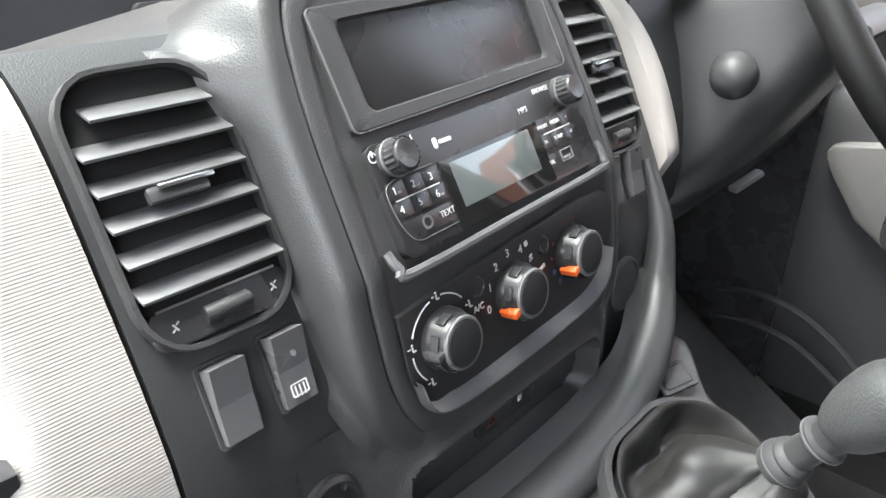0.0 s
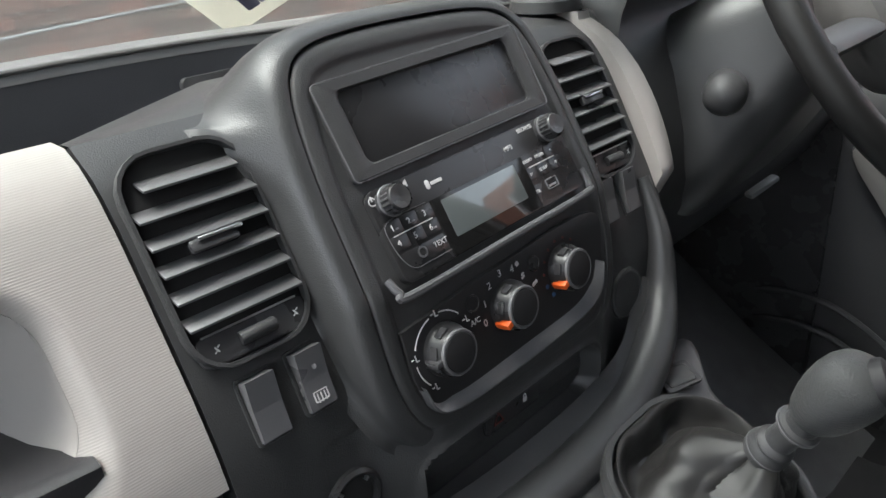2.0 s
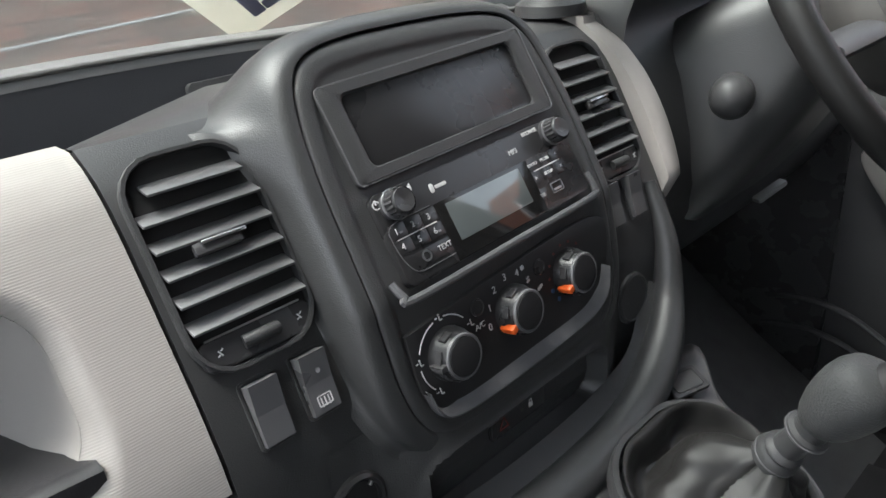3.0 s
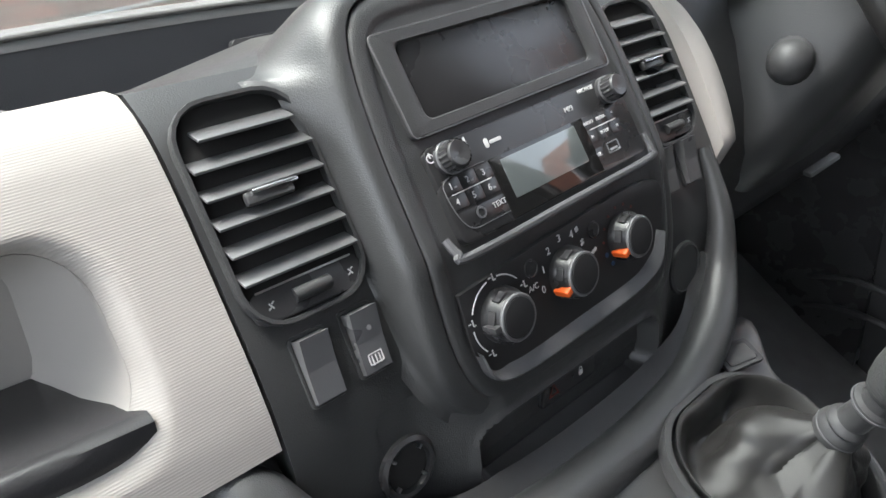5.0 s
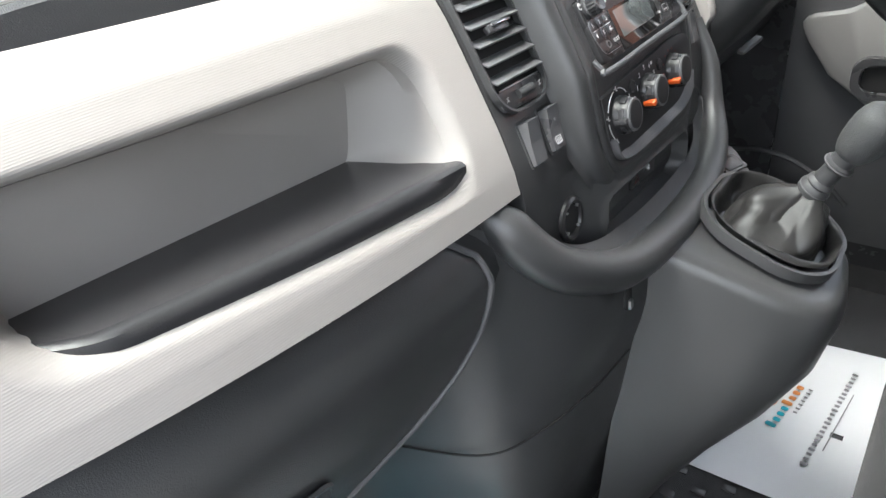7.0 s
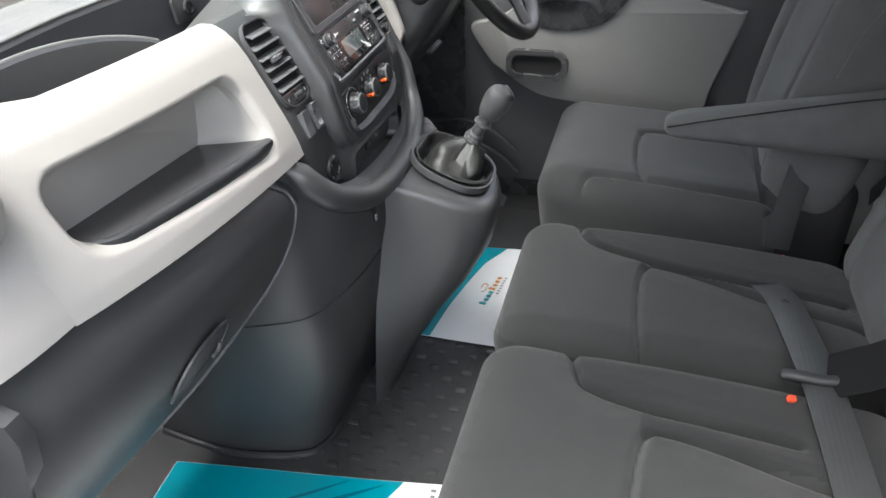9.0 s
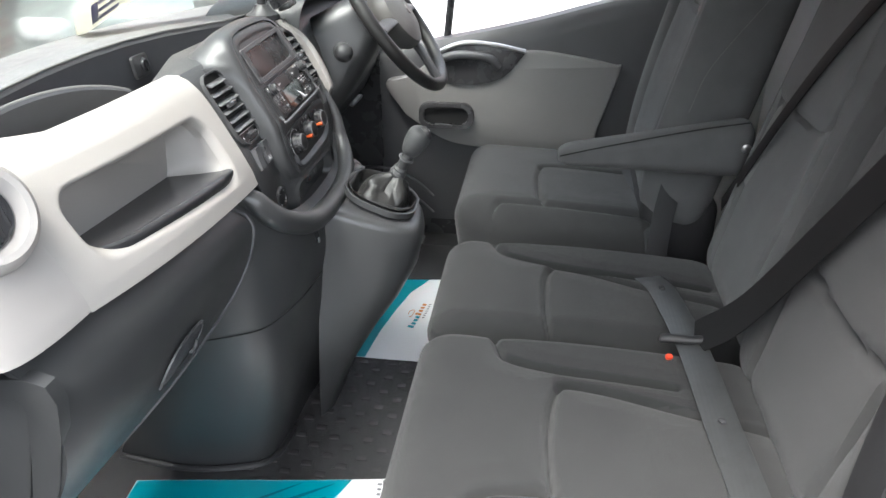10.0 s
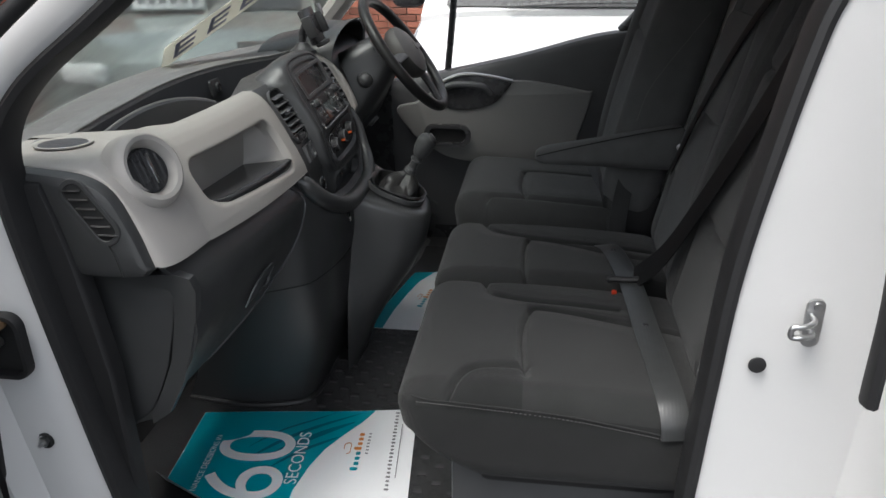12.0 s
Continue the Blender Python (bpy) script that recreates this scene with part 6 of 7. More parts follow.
def logo(th, f, wav, u, v, k=1.0):
    """The maker's mark and web line as plain bars."""
    for q in range(8):
        tall = 0.040 if q in (0, 4) else 0.026
        mat_bar(th, f, wav, u + (0.0 if tall > 0.03 else 0.006), v + (0.165 - 0.046 * q) * k, tall * 0.42, 0.0105, M_TEAL if q < 4 else M_BROWN, "teal_bar" if q < 4 else "orange_bar")
    for q in range(7):
        mat_bar(th, f, wav, u + 0.042, v + (0.03 - 0.032 * q) * k, 0.0065, 0.0042, M_GREY_PRINT, "grey_bar")
    pts = [f(u - 0.045 + 0.020 * math.sin(a) * (1 + 0.3 * math.cos(2 * a)), v - 0.02 * k + 0.050 * math.cos(a) * k, wav(u, v) + 0.0035) for a in [2 * math.pi * q / 20 * 0.8 for q in range(20)]]
    piece("outline_mark", tube(pts, 0.0009, 0, 5), M_BROWN, th)
    for q in range(22):
        mat_bar(th, f, wav, u + 0.150, v + (0.34 - 0.034 * q) * k, 0.0075 if q % 3 else 0.0095, 0.0062, M_GREY_PRINT, "grey_bar")
    mat_bar(th, f, wav, u + 0.180, v, 0.0018, 0.19 * k, M_GREY_PRINT, "thin_line")


th = thing("paper_floor_mat", (0.0, -0.45, 0.004), "teal and white printed paper floor mat lying before the passenger seat", "paper mat", "paper floor mats")
f1 = sheet_map([(-0.256, -0.317), (0.264, -0.244), (0.300, -0.62), (-0.225, -0.69)])
F1 = [(-0.235, -0.564), (-0.066, -0.640)]
wv = sheet(th, fold(f1, *F1, 0, False), lambda v: lerp_table([(0, 0.80), (0.1, 0.76), (0.25, 0.68), (0.4, 0.61), (0.55, 0.565), (0.75, 0.53), (1, 0.52)], v), 0.0012, fold(f1, *F1, radians(121)))
for pts, w in ((((0.30, 0.46), (0.42, 0.30), (0.56, 0.16), (0.74, 0.03)), 0.014), (((0.34, 0.50), (0.46, 0.36), (0.60, 0.22), (0.72, 0.12)), 0.022), (((0.40, 0.55), (0.50, 0.42), (0.60, 0.33), (0.67, 0.27)), 0.012), (((0.28, 0.36), (0.40, 0.20), (0.52, 0.10), (0.62, 0.02)), 0.008)):
    swoosh(th, f1, wv, pts, w, M_TEAL_DK)
mat_print(th, f1, wv, "60", 0.335, 0.52, 0.25, M_PAPER, "sixty_print")
mat_print(th, f1, wv, "SECONDS", 0.515, 0.47, 0.040, M_PAPER, "seconds_print")
mat_print(th, f1, wv, "NANCE DECISIONS IN", 0.132, 0.505, 0.0190, M_PAPER, "decisions_print")
logo(th, f1, wv, 0.76, 0.42)

th = thing("paper_floor_mat", (0.2, 0.35, 0.004), "white and teal printed paper floor mat before the driver seat", "paper mat", "paper floor mats")
f2 = sheet_map([(0.125, 0.552), (0.52, 0.60), (0.54, 0.148), (0.040, 0.150)])
wv = sheet(th, f2, lambda v: lerp_table([(0, 0.17), (0.2, 0.10), (0.45, 0.085), (0.7, 0.085), (1, 0.10)], v), 0.0008)
logo(th, f2, wv, 0.24, 0.50, 0.85)

piece("release_lever", box(0.014, 0.05, 0.008, pose(0.0, 0.560, 0.535, 20, 0, -20), 0.003), M_DOORGREY, column, "small pale release lever")


# ---- belts ----
def strap(name, label, pts, across, material, width=0.047):
    return tagged(part(name, ribbon(pts, width, 0.0012, across, 60), material), label, "seat belt")


UP = (0.24, 0, 1)
belt = thing("seat_belt", (0.75, -0.3, 0.40), "black seat belt across the passenger backrest with a grey lap strap", "seat belt", "seat belts")
piece("shoulder_strap", ribbon([(0.742, -0.312, 0.424), (0.790, -0.36, 0.505), (0.842, -0.43, 0.66), (0.880, -0.52, 0.82), (0.905, -0.62, 0.97), (0.925, -0.70, 1.10)], 0.062, 0.0012, (0.10, 0.70, 0.39), 60), M_BELT_DARK, belt, "black shoulder strap")
piece("lap_strap", ribbon([(0.690, -0.045, 0.388), (0.700, -0.10, 0.410), (0.714, -0.15, 0.417), (0.725, -0.24, 0.422), (0.734, -0.33, 0.424), (0.739, -0.42, 0.424), (0.743, -0.51, 0.422), (0.752, -0.62, 0.415), (0.762, -0.70, 0.398), (0.768, -0.734, 0.372), (0.770, -0.742, 0.345)], 0.046, 0.0012, (1, 0.15, 0.1), 70), M_BELT, belt, "grey lap strap lying on the cushion")
piece("strap_guide", tube([(0.688, -0.318, 0.422), (0.700, -0.322, 0.4275), (0.733, -0.326, 0.429), (0.766, -0.324, 0.4315), (0.778, -0.318, 0.4285)], 0.0085, 24, 12, 0.8, lambda t: min(1.0, 0.55 + 6 * min(t, 1 - t))), M_SEAL, belt, "black plastic guide")
for x, y, z in ((0.714, -0.150, 0.4192), (0.743, -0.510, 0.4242)):
    piece("stud", lathe([(0.0055, 0), (0.005, 0.0022), (0.0, 0.003)], pose(x, y, z, 0, 6, 0), 20), M_BLACK, belt, "small black stud")
piece("red_tab", box(0.010, 0.008, 0.008, pose(0.700, -0.343, 0.404, 20, 10, 15), 0.002), M_RED, belt, "red buckle button")

dbelt = thing("seat_belt", (0.73, 0.42, 0.40), "grey belt strap with a red-buttoned buckle beside the driver seat", "seat belt", "seat belts")
piece("lap_strap", ribbon([(0.705, 0.60, 0.405), (0.712, 0.52, 0.414), (0.722, 0.43, 0.416), (0.735, 0.32, 0.410), (0.748, 0.20, 0.380), (0.752, 0.155, 0.340)], 0.047, 0.0012, (1, 0.1, 0.15), 50), M_BELT_DULL, dbelt, "grey lap strap")
piece("shoulder_strap", ribbon([(0.752, 0.150, 0.335), (0.760, 0.175, 0.42), (0.790, 0.24, 0.55), (0.82, 0.34, 0.70), (0.86, 0.48, 0.90), (0.90, 0.62, 1.10)], 0.047, 0.0012, (1.0, 0.25, 0.0), 50), M_BELT_DULL, dbelt, "grey shoulder strap")
piece("stud", lathe([(0.0055, 0), (0.005, 0.0022), (0.0, 0.003)], pose(0.727, 0.445, 0.418), 20), M_STEEL, dbelt, "small bright stud")
BK = basis((0.750, 0.128, 0.300), (1, 0, 0), (0.05, 0.1, 1))
piece("buckle", box(0.046, 0.060, 0.020, at(BK, 0, -0.02, 0), 0.006), M_BLACK, dbelt, "black buckle housing")
piece("buckle_button", box(0.044, 0.012, 0.021, pose(0.734, 0.092, 0.338, 25, 0, 6), 0.003), M_RED, dbelt, "orange-red buckle button")
piece("buckle_button", box(0.036, 0.014, 0.004, at(BK, 0, 0.004, 0.0185), 0.002), M_RED, dbelt, "red release button")
piece("buckle_tongue", box(0.052, 0.010, 0.006, at(BK, 0, 0.018, 0.008), 0.002), M_STEEL, dbelt, "steel tongue")
holes = thing("seat_stud", (0.366, 0.485, 0.412), "small dark stud on the driver seat cushion", "stud")
piece("stud_head", lathe([(0.007, -0.002), (0.007, 0.002), (0.004, 0.004), (0.0, 0.004)], pose(0.366, 0.480, 0.410), 16), M_VOID, holes)

# ---- phone holder on the dashboard ----
ph = thing("phone_holder", (-0.11, 0.235, 0.80), "black phone holder standing on the dashboard", "phone holder")
piece("holder_base", lathe([(0.036, 0.0), (0.034, 0.010), (0.022, 0.018), (0.014, 0.030), (0.0, 0.032)], pose(-0.115, 0.250, 0.795), 32), M_FASCIA, ph, "round black base")
piece("holder_arm", tube([(-0.115, 0.250, 0.82), (-0.112, 0.245, 0.85), (-0.100, 0.235, 0.872)], 0.009, 14, 10), M_BLACK, ph, "black arm")
PH = basis((-0.085, 0.225, 0.868), (0.1, 1, 0.1), (-0.35, 0.05, 0.93))
piece("cradle", box(0.070, 0.095, 0.016, PH, 0.005), M_BLACK, ph, "black cradle")
for s in (-1, 1):
    piece("clamp", box(0.012, 0.055, 0.030, at(PH, 0.038 * s, 0.0, 0.004), 0.004), M_FASCIA, ph, "black side clamp")
piece("foot_clip", box(0.040, 0.012, 0.028, at(PH, 0, -0.050, 0.004), 0.004), M_FASCIA, ph, "black foot clip")
piece("clamp_button", box(0.012, 0.030, 0.006, at(PH, 0.040, 0.030, 0.030), 0.002), M_STEEL, ph, "grey button")

# ---- hardware on the door frame ----
st = thing("door_striker", (0.907, -0.80, 0.603), "zinc plated steel door striker bolted to the white pillar", "striker")
SM = basis((0.912, -0.800, 0.600), (1, 0, 0), (0, 0, 1))
piece("striker_plate", plate(rrect(0.024, 0.072, 0.010), SM, 0.004, 0.001), M_STEEL, st, "rounded steel plate")
piece("striker_loop", tube([SM @ Vector(p) for p in ((-0.004, 0.012, 0.0), (-0.006, 0.012, 0.022), (-0.022, 0.010, 0.034), (-0.036, 0.008, 0.034), (-0.036, -0.006, 0.034), (-0.022, -0.006, 0.034), (-0.006, -0.008, 0.022), (-0.004, -0.008, 0.0))], 0.0040, 40, 10), M_STEEL, st, "bent steel loop")
for v in (-0.024, 0.026):
    piece("screw", lathe([(0.006, 0), (0.0055, 0.002), (0.002, 0.0022), (0.0, 0.001)], at(SM, 0.002, v, 0.004), 18), M_STEEL, st)
plug = thing("blanking_plug", (0.852, -0.80, 0.525), "round grey rubber plug in the white pillar", "plug")
piece("plug_disc", lathe([(0.0125, 0.0), (0.0120, 0.0022), (0.009, 0.003), (0.0, 0.0026)], basis((0.853, -0.7945, 0.525), (1, 0, 0), (0, 0, 1)), 28), M_SEAL, plug)
bolt = thing("hinge_bolt", (-0.222, -0.876, 0.358), "steel bolt in a black rubber ring on the white pillar", "bolt")
BM = basis((-0.222, -0.8745, 0.358), (1, 0, 0), (0, 0, 1))
piece("rubber_ring", lathe([(0.0145, 0), (0.014, 0.003), (0.011, 0.004), (0.010, 0.002), (0.0, 0.002)], BM, 28), M_SEAL, bolt, "black rubber ring")
piece("bolt_head", lathe([(0.0085, 0.002), (0.0085, 0.008), (0.005, 0.009), (0.0035, 0.010), (0.0035, 0.017), (0.0, 0.019)], BM, 6), M_STEEL, bolt, "hexagonal steel head")
check = thing("door_check", (-0.234, -0.89, 0.54), "door check strap in a black boot, with a rusty bracket", "door check")
M_RUST = mat("rusty_brown_steel", (0.16, 0.10, 0.05), 0.7, grain=0.5, grain_size=300, spot=0.4, spot_size=60)
HM = basis((-0.234, -0.884, 0.540), (1, 0, 0), (0, 0, 1))
piece("check_boot", rim(rrect(0.074, 0.108, 0.022), rrect(0.058, 0.090, 0.016), HM, 0.016, 0.004), M_SEAL, check, "black rubber boot")
# black plate stands in for shade within the boot
piece("check_shade", plate(rrect(0.060, 0.092, 0.014), HM, 0.002, 0.0005), M_VOID, check, "black plate as the shade inside the boot")
piece("bracket", box(0.066, 0.024, 0.034, at(HM, -0.016, 0.034, 0.006) @ pose(0, 0, 0, 0, 0, 22), 0.006), M_RUST, check, "rusty brown bracket")
piece("pivot", lathe([(0.008, 0), (0.008, 0.016), (0.004, 0.018), (0.0, 0.018)], at(HM, -0.004, 0.008, 0.008), 20), M_STEEL, check, "steel pivot")

# ---- open passenger door, swung forward ----
pdoor = thing("passenger_door", (-0.34, -0.93, 0.0), "open white passenger door with grey and black inner trim", "door")
DM = Matrix.Translation((-0.315, -0.960, 0.0)) @ pose(0, 0, 0, 0, 0, -78)
# its own places: x along the door from the hinge, y outward, z up
def dp(x, y, z):
    return DM @ Vector((x, -y, z))


rows = []
for i in range(13):
    x = 0.0 + 1.0 * i / 12
    rows.append([dp(x, -0.03, 0.02), dp(x, 0.05, 0.02), dp(x, 0.075, 0.20), dp(x, 0.08, 0.50), dp(x, 0.055, 0.76), dp(x, 0.02, 0.78), dp(x, -0.02, 0.78), dp(x, -0.03, 0.5)])
piece("door_skin", grid(rows, close_v=True, cap=True), M_WHITE, pdoor, "white painted door")
rows = []
for i in range(13):
    x = 0.02 + 0.95 * i / 12
    b = 0.02 * math.sin(math.pi * i / 12)
    rows.append([dp(x, -0.034, 0.06), dp(x, -0.07 - b, 0.10), dp(x, -0.075 - b, 0.30), dp(x, -0.055, 0.42), dp(x, -0.06, 0.50), dp(x, -0.075 - b * 0.5, 0.60), dp(x, -0.06, 0.74), dp(x, -0.034, 0.785)])
rows = [[p + (DM.to_3x3() @ Vector((-0.01, -0.03, 0))) for p in rows[0]]] + rows
piece("door_trim", grid(rows), M_DOORDARK, pdoor, "dark grey moulded inner trim")
DB = basis(DM @ Vector((0, 0, 0)), DM.to_3x3() @ Vector((-1, 0, 0)), (0, 0, 1))


def door_plate(outline, y0, depth, edge):
    """A moulded slab on the door's inner face; outline in places along the door and heights."""
    o = [(p.x, p.y) for p in spline([Vector((-a, b, 0)) for a, b in outline + outline[:1]], 8 * len(outline) + 1)][:-1]
    return plate(o, DB, depth, edge, y0)


piece("upper_trim", door_plate([(0.16, 0.905), (0.10, 0.893), (0.059, 0.864), (0.040, 0.835), (0.024, 0.793), (0.021, 0.724), (0.018, 0.665), (0.004, 0.612), (0.004, 0.592), (0.05, 0.604), (0.103, 0.619), (0.186, 0.650), (0.40, 0.70), (0.62, 0.72), (0.62, 0.90)], 0.03, 0.062, 0.02), M_DASH, pdoor, "black upper trim below the window")
piece("lower_trim", door_plate([(0.0, 0.588), (-0.018, 0.572), (-0.038, 0.541), (-0.018, 0.506), (-0.010, 0.468), (0.016, 0.445), (0.022, 0.30), (0.03, 0.07), (0.30, 0.05), (0.75, 0.06), (0.75, 0.70), (0.40, 0.69), (0.186, 0.642), (0.08, 0.606)], 0.02, 0.060, 0.014), M_DOORGREY, pdoor, "dark grey lower trim")
piece("edge_seal", door_plate([(-0.046, 0.512), (-0.092, 0.525), (-0.090, 0.471), (-0.113, 0.321), (-0.150, 0.104), (-0.155, 0.05), (-0.01, 0.05), (-0.02, 0.29), (-0.016, 0.419), (-0.050, 0.475)], 0.0, 0.058, 0.008), M_SEAL, pdoor, "black rubber edge of the door")
piece("armrest", pad((0.62, 0.095, 0.150), (0.045, 0.035, 0.03), DM @ pose(0.448, 0.105, 0.385), (24, 10, 10)), M_DOORDARK, pdoor, "dark grey armrest")
SW2 = DM @ Matrix.Translation((0.240, 0.108, 0.5345))
piece("switch_plate", plate(rrect(0.085, 0.048, 0.008), SW2, 0.006, 0.0015), M_FASCIA, pdoor, "black switch plate")
piece("window_switch", box(0.030, 0.016, 0.008, at(SW2, 0.012, 0.0, 0.004), 0.002), M_DASH_TOP, pdoor, "window switch")
piece("switch_mark", plate(rrect(0.010, 0.0035, 0.0008), at(SW2, 0.012, 0.0, 0.0118), 0.0006, 0.0002), M_PRINT, pdoor)
piece("round_cover", lathe([(0.030, 0.0), (0.030, 0.003), (0.027, 0.0042), (0.0, 0.004)], DM @ pose(0.196, 0.098, 0.5345), 36), M_FASCIA, pdoor, "round black cover")
piece("hinge_arm", box(0.05, 0.03, 0.08, Matrix.Translation((-0.325, -0.905, 0.66)), 0.006), M_WHITE, pdoor, "white hinge")
# window frame of the open door
fr = [dp(0.02, 0.0, 0.78), dp(0.10, 0.01, 0.92), dp(0.30, 0.04, 1.10), dp(0.60, 0.06, 1.24), dp(0.95, 0.06, 1.26), dp(0.98, 0.05, 1.0), dp(0.98, 0.02, 0.78)]
piece("window_frame", tube(fr, 0.022, 60, 10), M_SEAL, pdoor, "black window frame with rubber seal")
for dx, dz in ((0.012, 0.004), (-0.006, 0.022)):
    tagged(part("trim", tube([(-0.228 + dx * 0.6, -0.925, 0.875 + dz * 0.3), (-0.205 + dx, -0.925, 0.915 + dz), (-0.075 + dx, -0.915, 1.02 + dz), (0.08 + dx, -0.90, 1.13 + dz), (0.28 + dx, -0.88, 1.235 + dz), (0.55 + dx, -0.87, 1.29 + dz)], 0.011, 40, 10), M_SEAL), "black rubber strip along the windscreen pillar", "rubber strip", kind="structure")
def crumple(p):
    p = p.copy()
    p[:, 0] += 0.004 * np.sin(p[:, 2] * 70 + 1.0) * np.clip(p[:, 0] / 0.02, 0, 1) + 0.0015 * np.sin(p[:, 2] * 160 + p[:, 1] * 90)
    p[:, 1] += 0.003 * np.sin(p[:, 2] * 60) + 0.002 * np.sin(p[:, 0] * 260 + p[:, 2] * 60)
    return p


piece("mirror_boot", pad((0.060, 0.05, 0.125), (0.028, 0.024, 0.03), Matrix.Translation((-0.243, -0.93, 0.775)) @ pose(0, 0, 0, 0, 12, 0), (18, 14, 36), crumple), M_SEAL, pdoor, "crumpled black rubber cover at the window corner")
piece("boot_cap", pad((0.052, 0.045, 0.030), (0.02, 0.02, 0.012), Matrix.Translation((-0.222, -0.93, 0.893)) @ pose(0, 0, 0, 0, 38, 0), (12, 10, 8), crumple), M_SEAL, pdoor, "grey rubber cap")
g = piece("pane", grid([[dp(0.10, 0.02, 0.78), dp(0.30, 0.04, 1.08)], [dp(0.95, 0.03, 0.78), dp(0.95, 0.06, 1.24)]]), M_GLASS, pdoor, "clear pane")
g.visible_shadow = False

# sliding door's edge strip behind the pillar
tagged(part("trim", tube([(0.955, -0.905, 0.545), (0.952, -0.905, 0.70), (0.935, -0.90, 0.85), (0.90, -0.89, 1.02), (0.86, -0.87, 1.18)], 0.017, 24, 8, 0.6), M_SEAL), "black rubber strip on the van side", "rubber strip", kind="structure")
# cab step under the door
tagged(part("sill", slab(-0.2, 1.0, -0.93, -0.78, -0.28, 0.012, 0.01), M_BLACK), "black plastic door sill and step", "sill", kind="structure")
tagged(part("wall_lower", slab(-0.5, -0.2, -0.842, -0.80, -0.3, 0.74, 0.0), M_BLACK), "dark inner wing panel", "panel", kind="structure")
tagged(part("trim", plate([(-0.24, 0.10), (-0.12, 0.10), (-0.12, 0.45), (-0.135, 0.58), (-0.148, 0.66), (-0.160, 0.72), (-0.172, 0.768), (-0.21, 0.772)], basis((0, -0.79, 0), (1, 0, 0), (0, 0, 1)), 0.034, 0.010), M_SEAL), "black plastic trim beside the door seal", "post trim", kind="structure")
# toe board in front of the driver
tagged(part("toe_board", grid([[(0.02, 0.12, -0.004), (0.045, 0.15, -0.004), (0.135, 0.69, -0.004), (0.14, 0.87, -0.004)], [(-0.2, 0.12, 0.12), (-0.18, 0.15, 0.12), (-0.1, 0.69, 0.14), (-0.1, 0.87, 0.14)], [(-0.48, 0.12, 0.42), (-0.48, 0.15, 0.42), (-0.48, 0.69, 0.42), (-0.48, 0.87, 0.42)]]), M_CARPET), "black carpeted toe board", "toe board", kind="structure")
for dz in (0.0, -0.058):
    tagged(part("trim", tube([(-0.10, 0.862, 0.226 + dz), (-0.06, 0.858, 0.238 + dz), (-0.015, 0.856, 0.243 + dz), (0.046, 0.856, 0.231 + dz), (0.112, 0.858, 0.195 + dz), (0.16, 0.862, 0.150 + dz)], 0.006, 36, 8), M_DOORDARK), "moulded plastic rib in the driver footwell", "rib", kind="structure")

# ---- rubber mat with raised studs ----
rmat = tagged(part("rubber_mat", slab(-0.36, 0.42, -0.74, 0.80, 0.0005, 0.0032), M_MAT), "black rubber floor mat with raised rounded studs", "floor mat")
bm = box(0.021, 0.014, 0.0034, pose(0, 0, 0), 0.0014, 2)
stud = part("stud", bm, M_STUD, rmat)
stud.location = (-0.30, -0.70, 0.0030)
n = 0
for i in range(14):
    for j in range(22):
        x, y = -0.05 + 0.036 * i, -0.69 + 0.055 * j + (0.0275 if i % 2 else 0)
        if n < 290 and x < 0.40:
            o = new("stud", stud.data)
            o.parent = rmat
            o.location = (x, y, 0.0030)
            n += 1

# ---- sale card against the windscreen ----
card = thing("windscreen_card", (-0.44, 0.08, 0.77), "cream card with dark blue lettering leaning on the windscreen", "card")
M_CARD = mat("cream_card", (0.67, 0.67, 0.64), 0.5, spot=0.05)
ct = M_CARD.node_tree
tl, mx = ct.nodes.new("ShaderNodeBsdfTranslucent"), ct.nodes.new("ShaderNodeMixShader")
tl.inputs["Color"].default_value = (0.75, 0.74, 0.68, 1)
mx.inputs[0].default_value = 0.55
ct.links.new(ct.nodes["Principled BSDF"].outputs[0], mx.inputs[1])
ct.links.new(tl.outputs[0], mx.inputs[2])
ct.links.new(mx.outputs[0], ct.nodes["Material Output"].inputs["Surface"])
LONG, SHORT = Vector((0.138, 0.17, 0.112)).normalized(), Vector((0.075, -0.13, 0.07))
SHORT = (SHORT - LONG * SHORT.dot(LONG)).normalized()
CM = basis(Vector((-0.456, 0.10, 0.772)) + LONG * 0.22 + SHORT * 0.0775, LONG, SHORT)
piece("card_sheet", plate(rrect(0.44, 0.155, 0.012), CM, 0.002, 0.0006), M_CARD, card, "cream card")
M_NAVY = mat("violet_blue_print", (0.22, 0.22, 0.36), 0.5, spot=0.2, spot_size=40)
for x in (-0.175, -0.06, 0.055):
    piece("blue_bar", plate(rrect(0.016, 0.10, 0.003), at(CM, x, 0.0), 0.0006, 0.0002, 0.002), M_NAVY, card)
    for k in (-1, 0, 1):
        piece("blue_bar", plate(rrect(0.050, 0.018, 0.003), at(CM, x + 0.034, 0.040 * k), 0.0006, 0.0002, 0.002), M_NAVY, card)

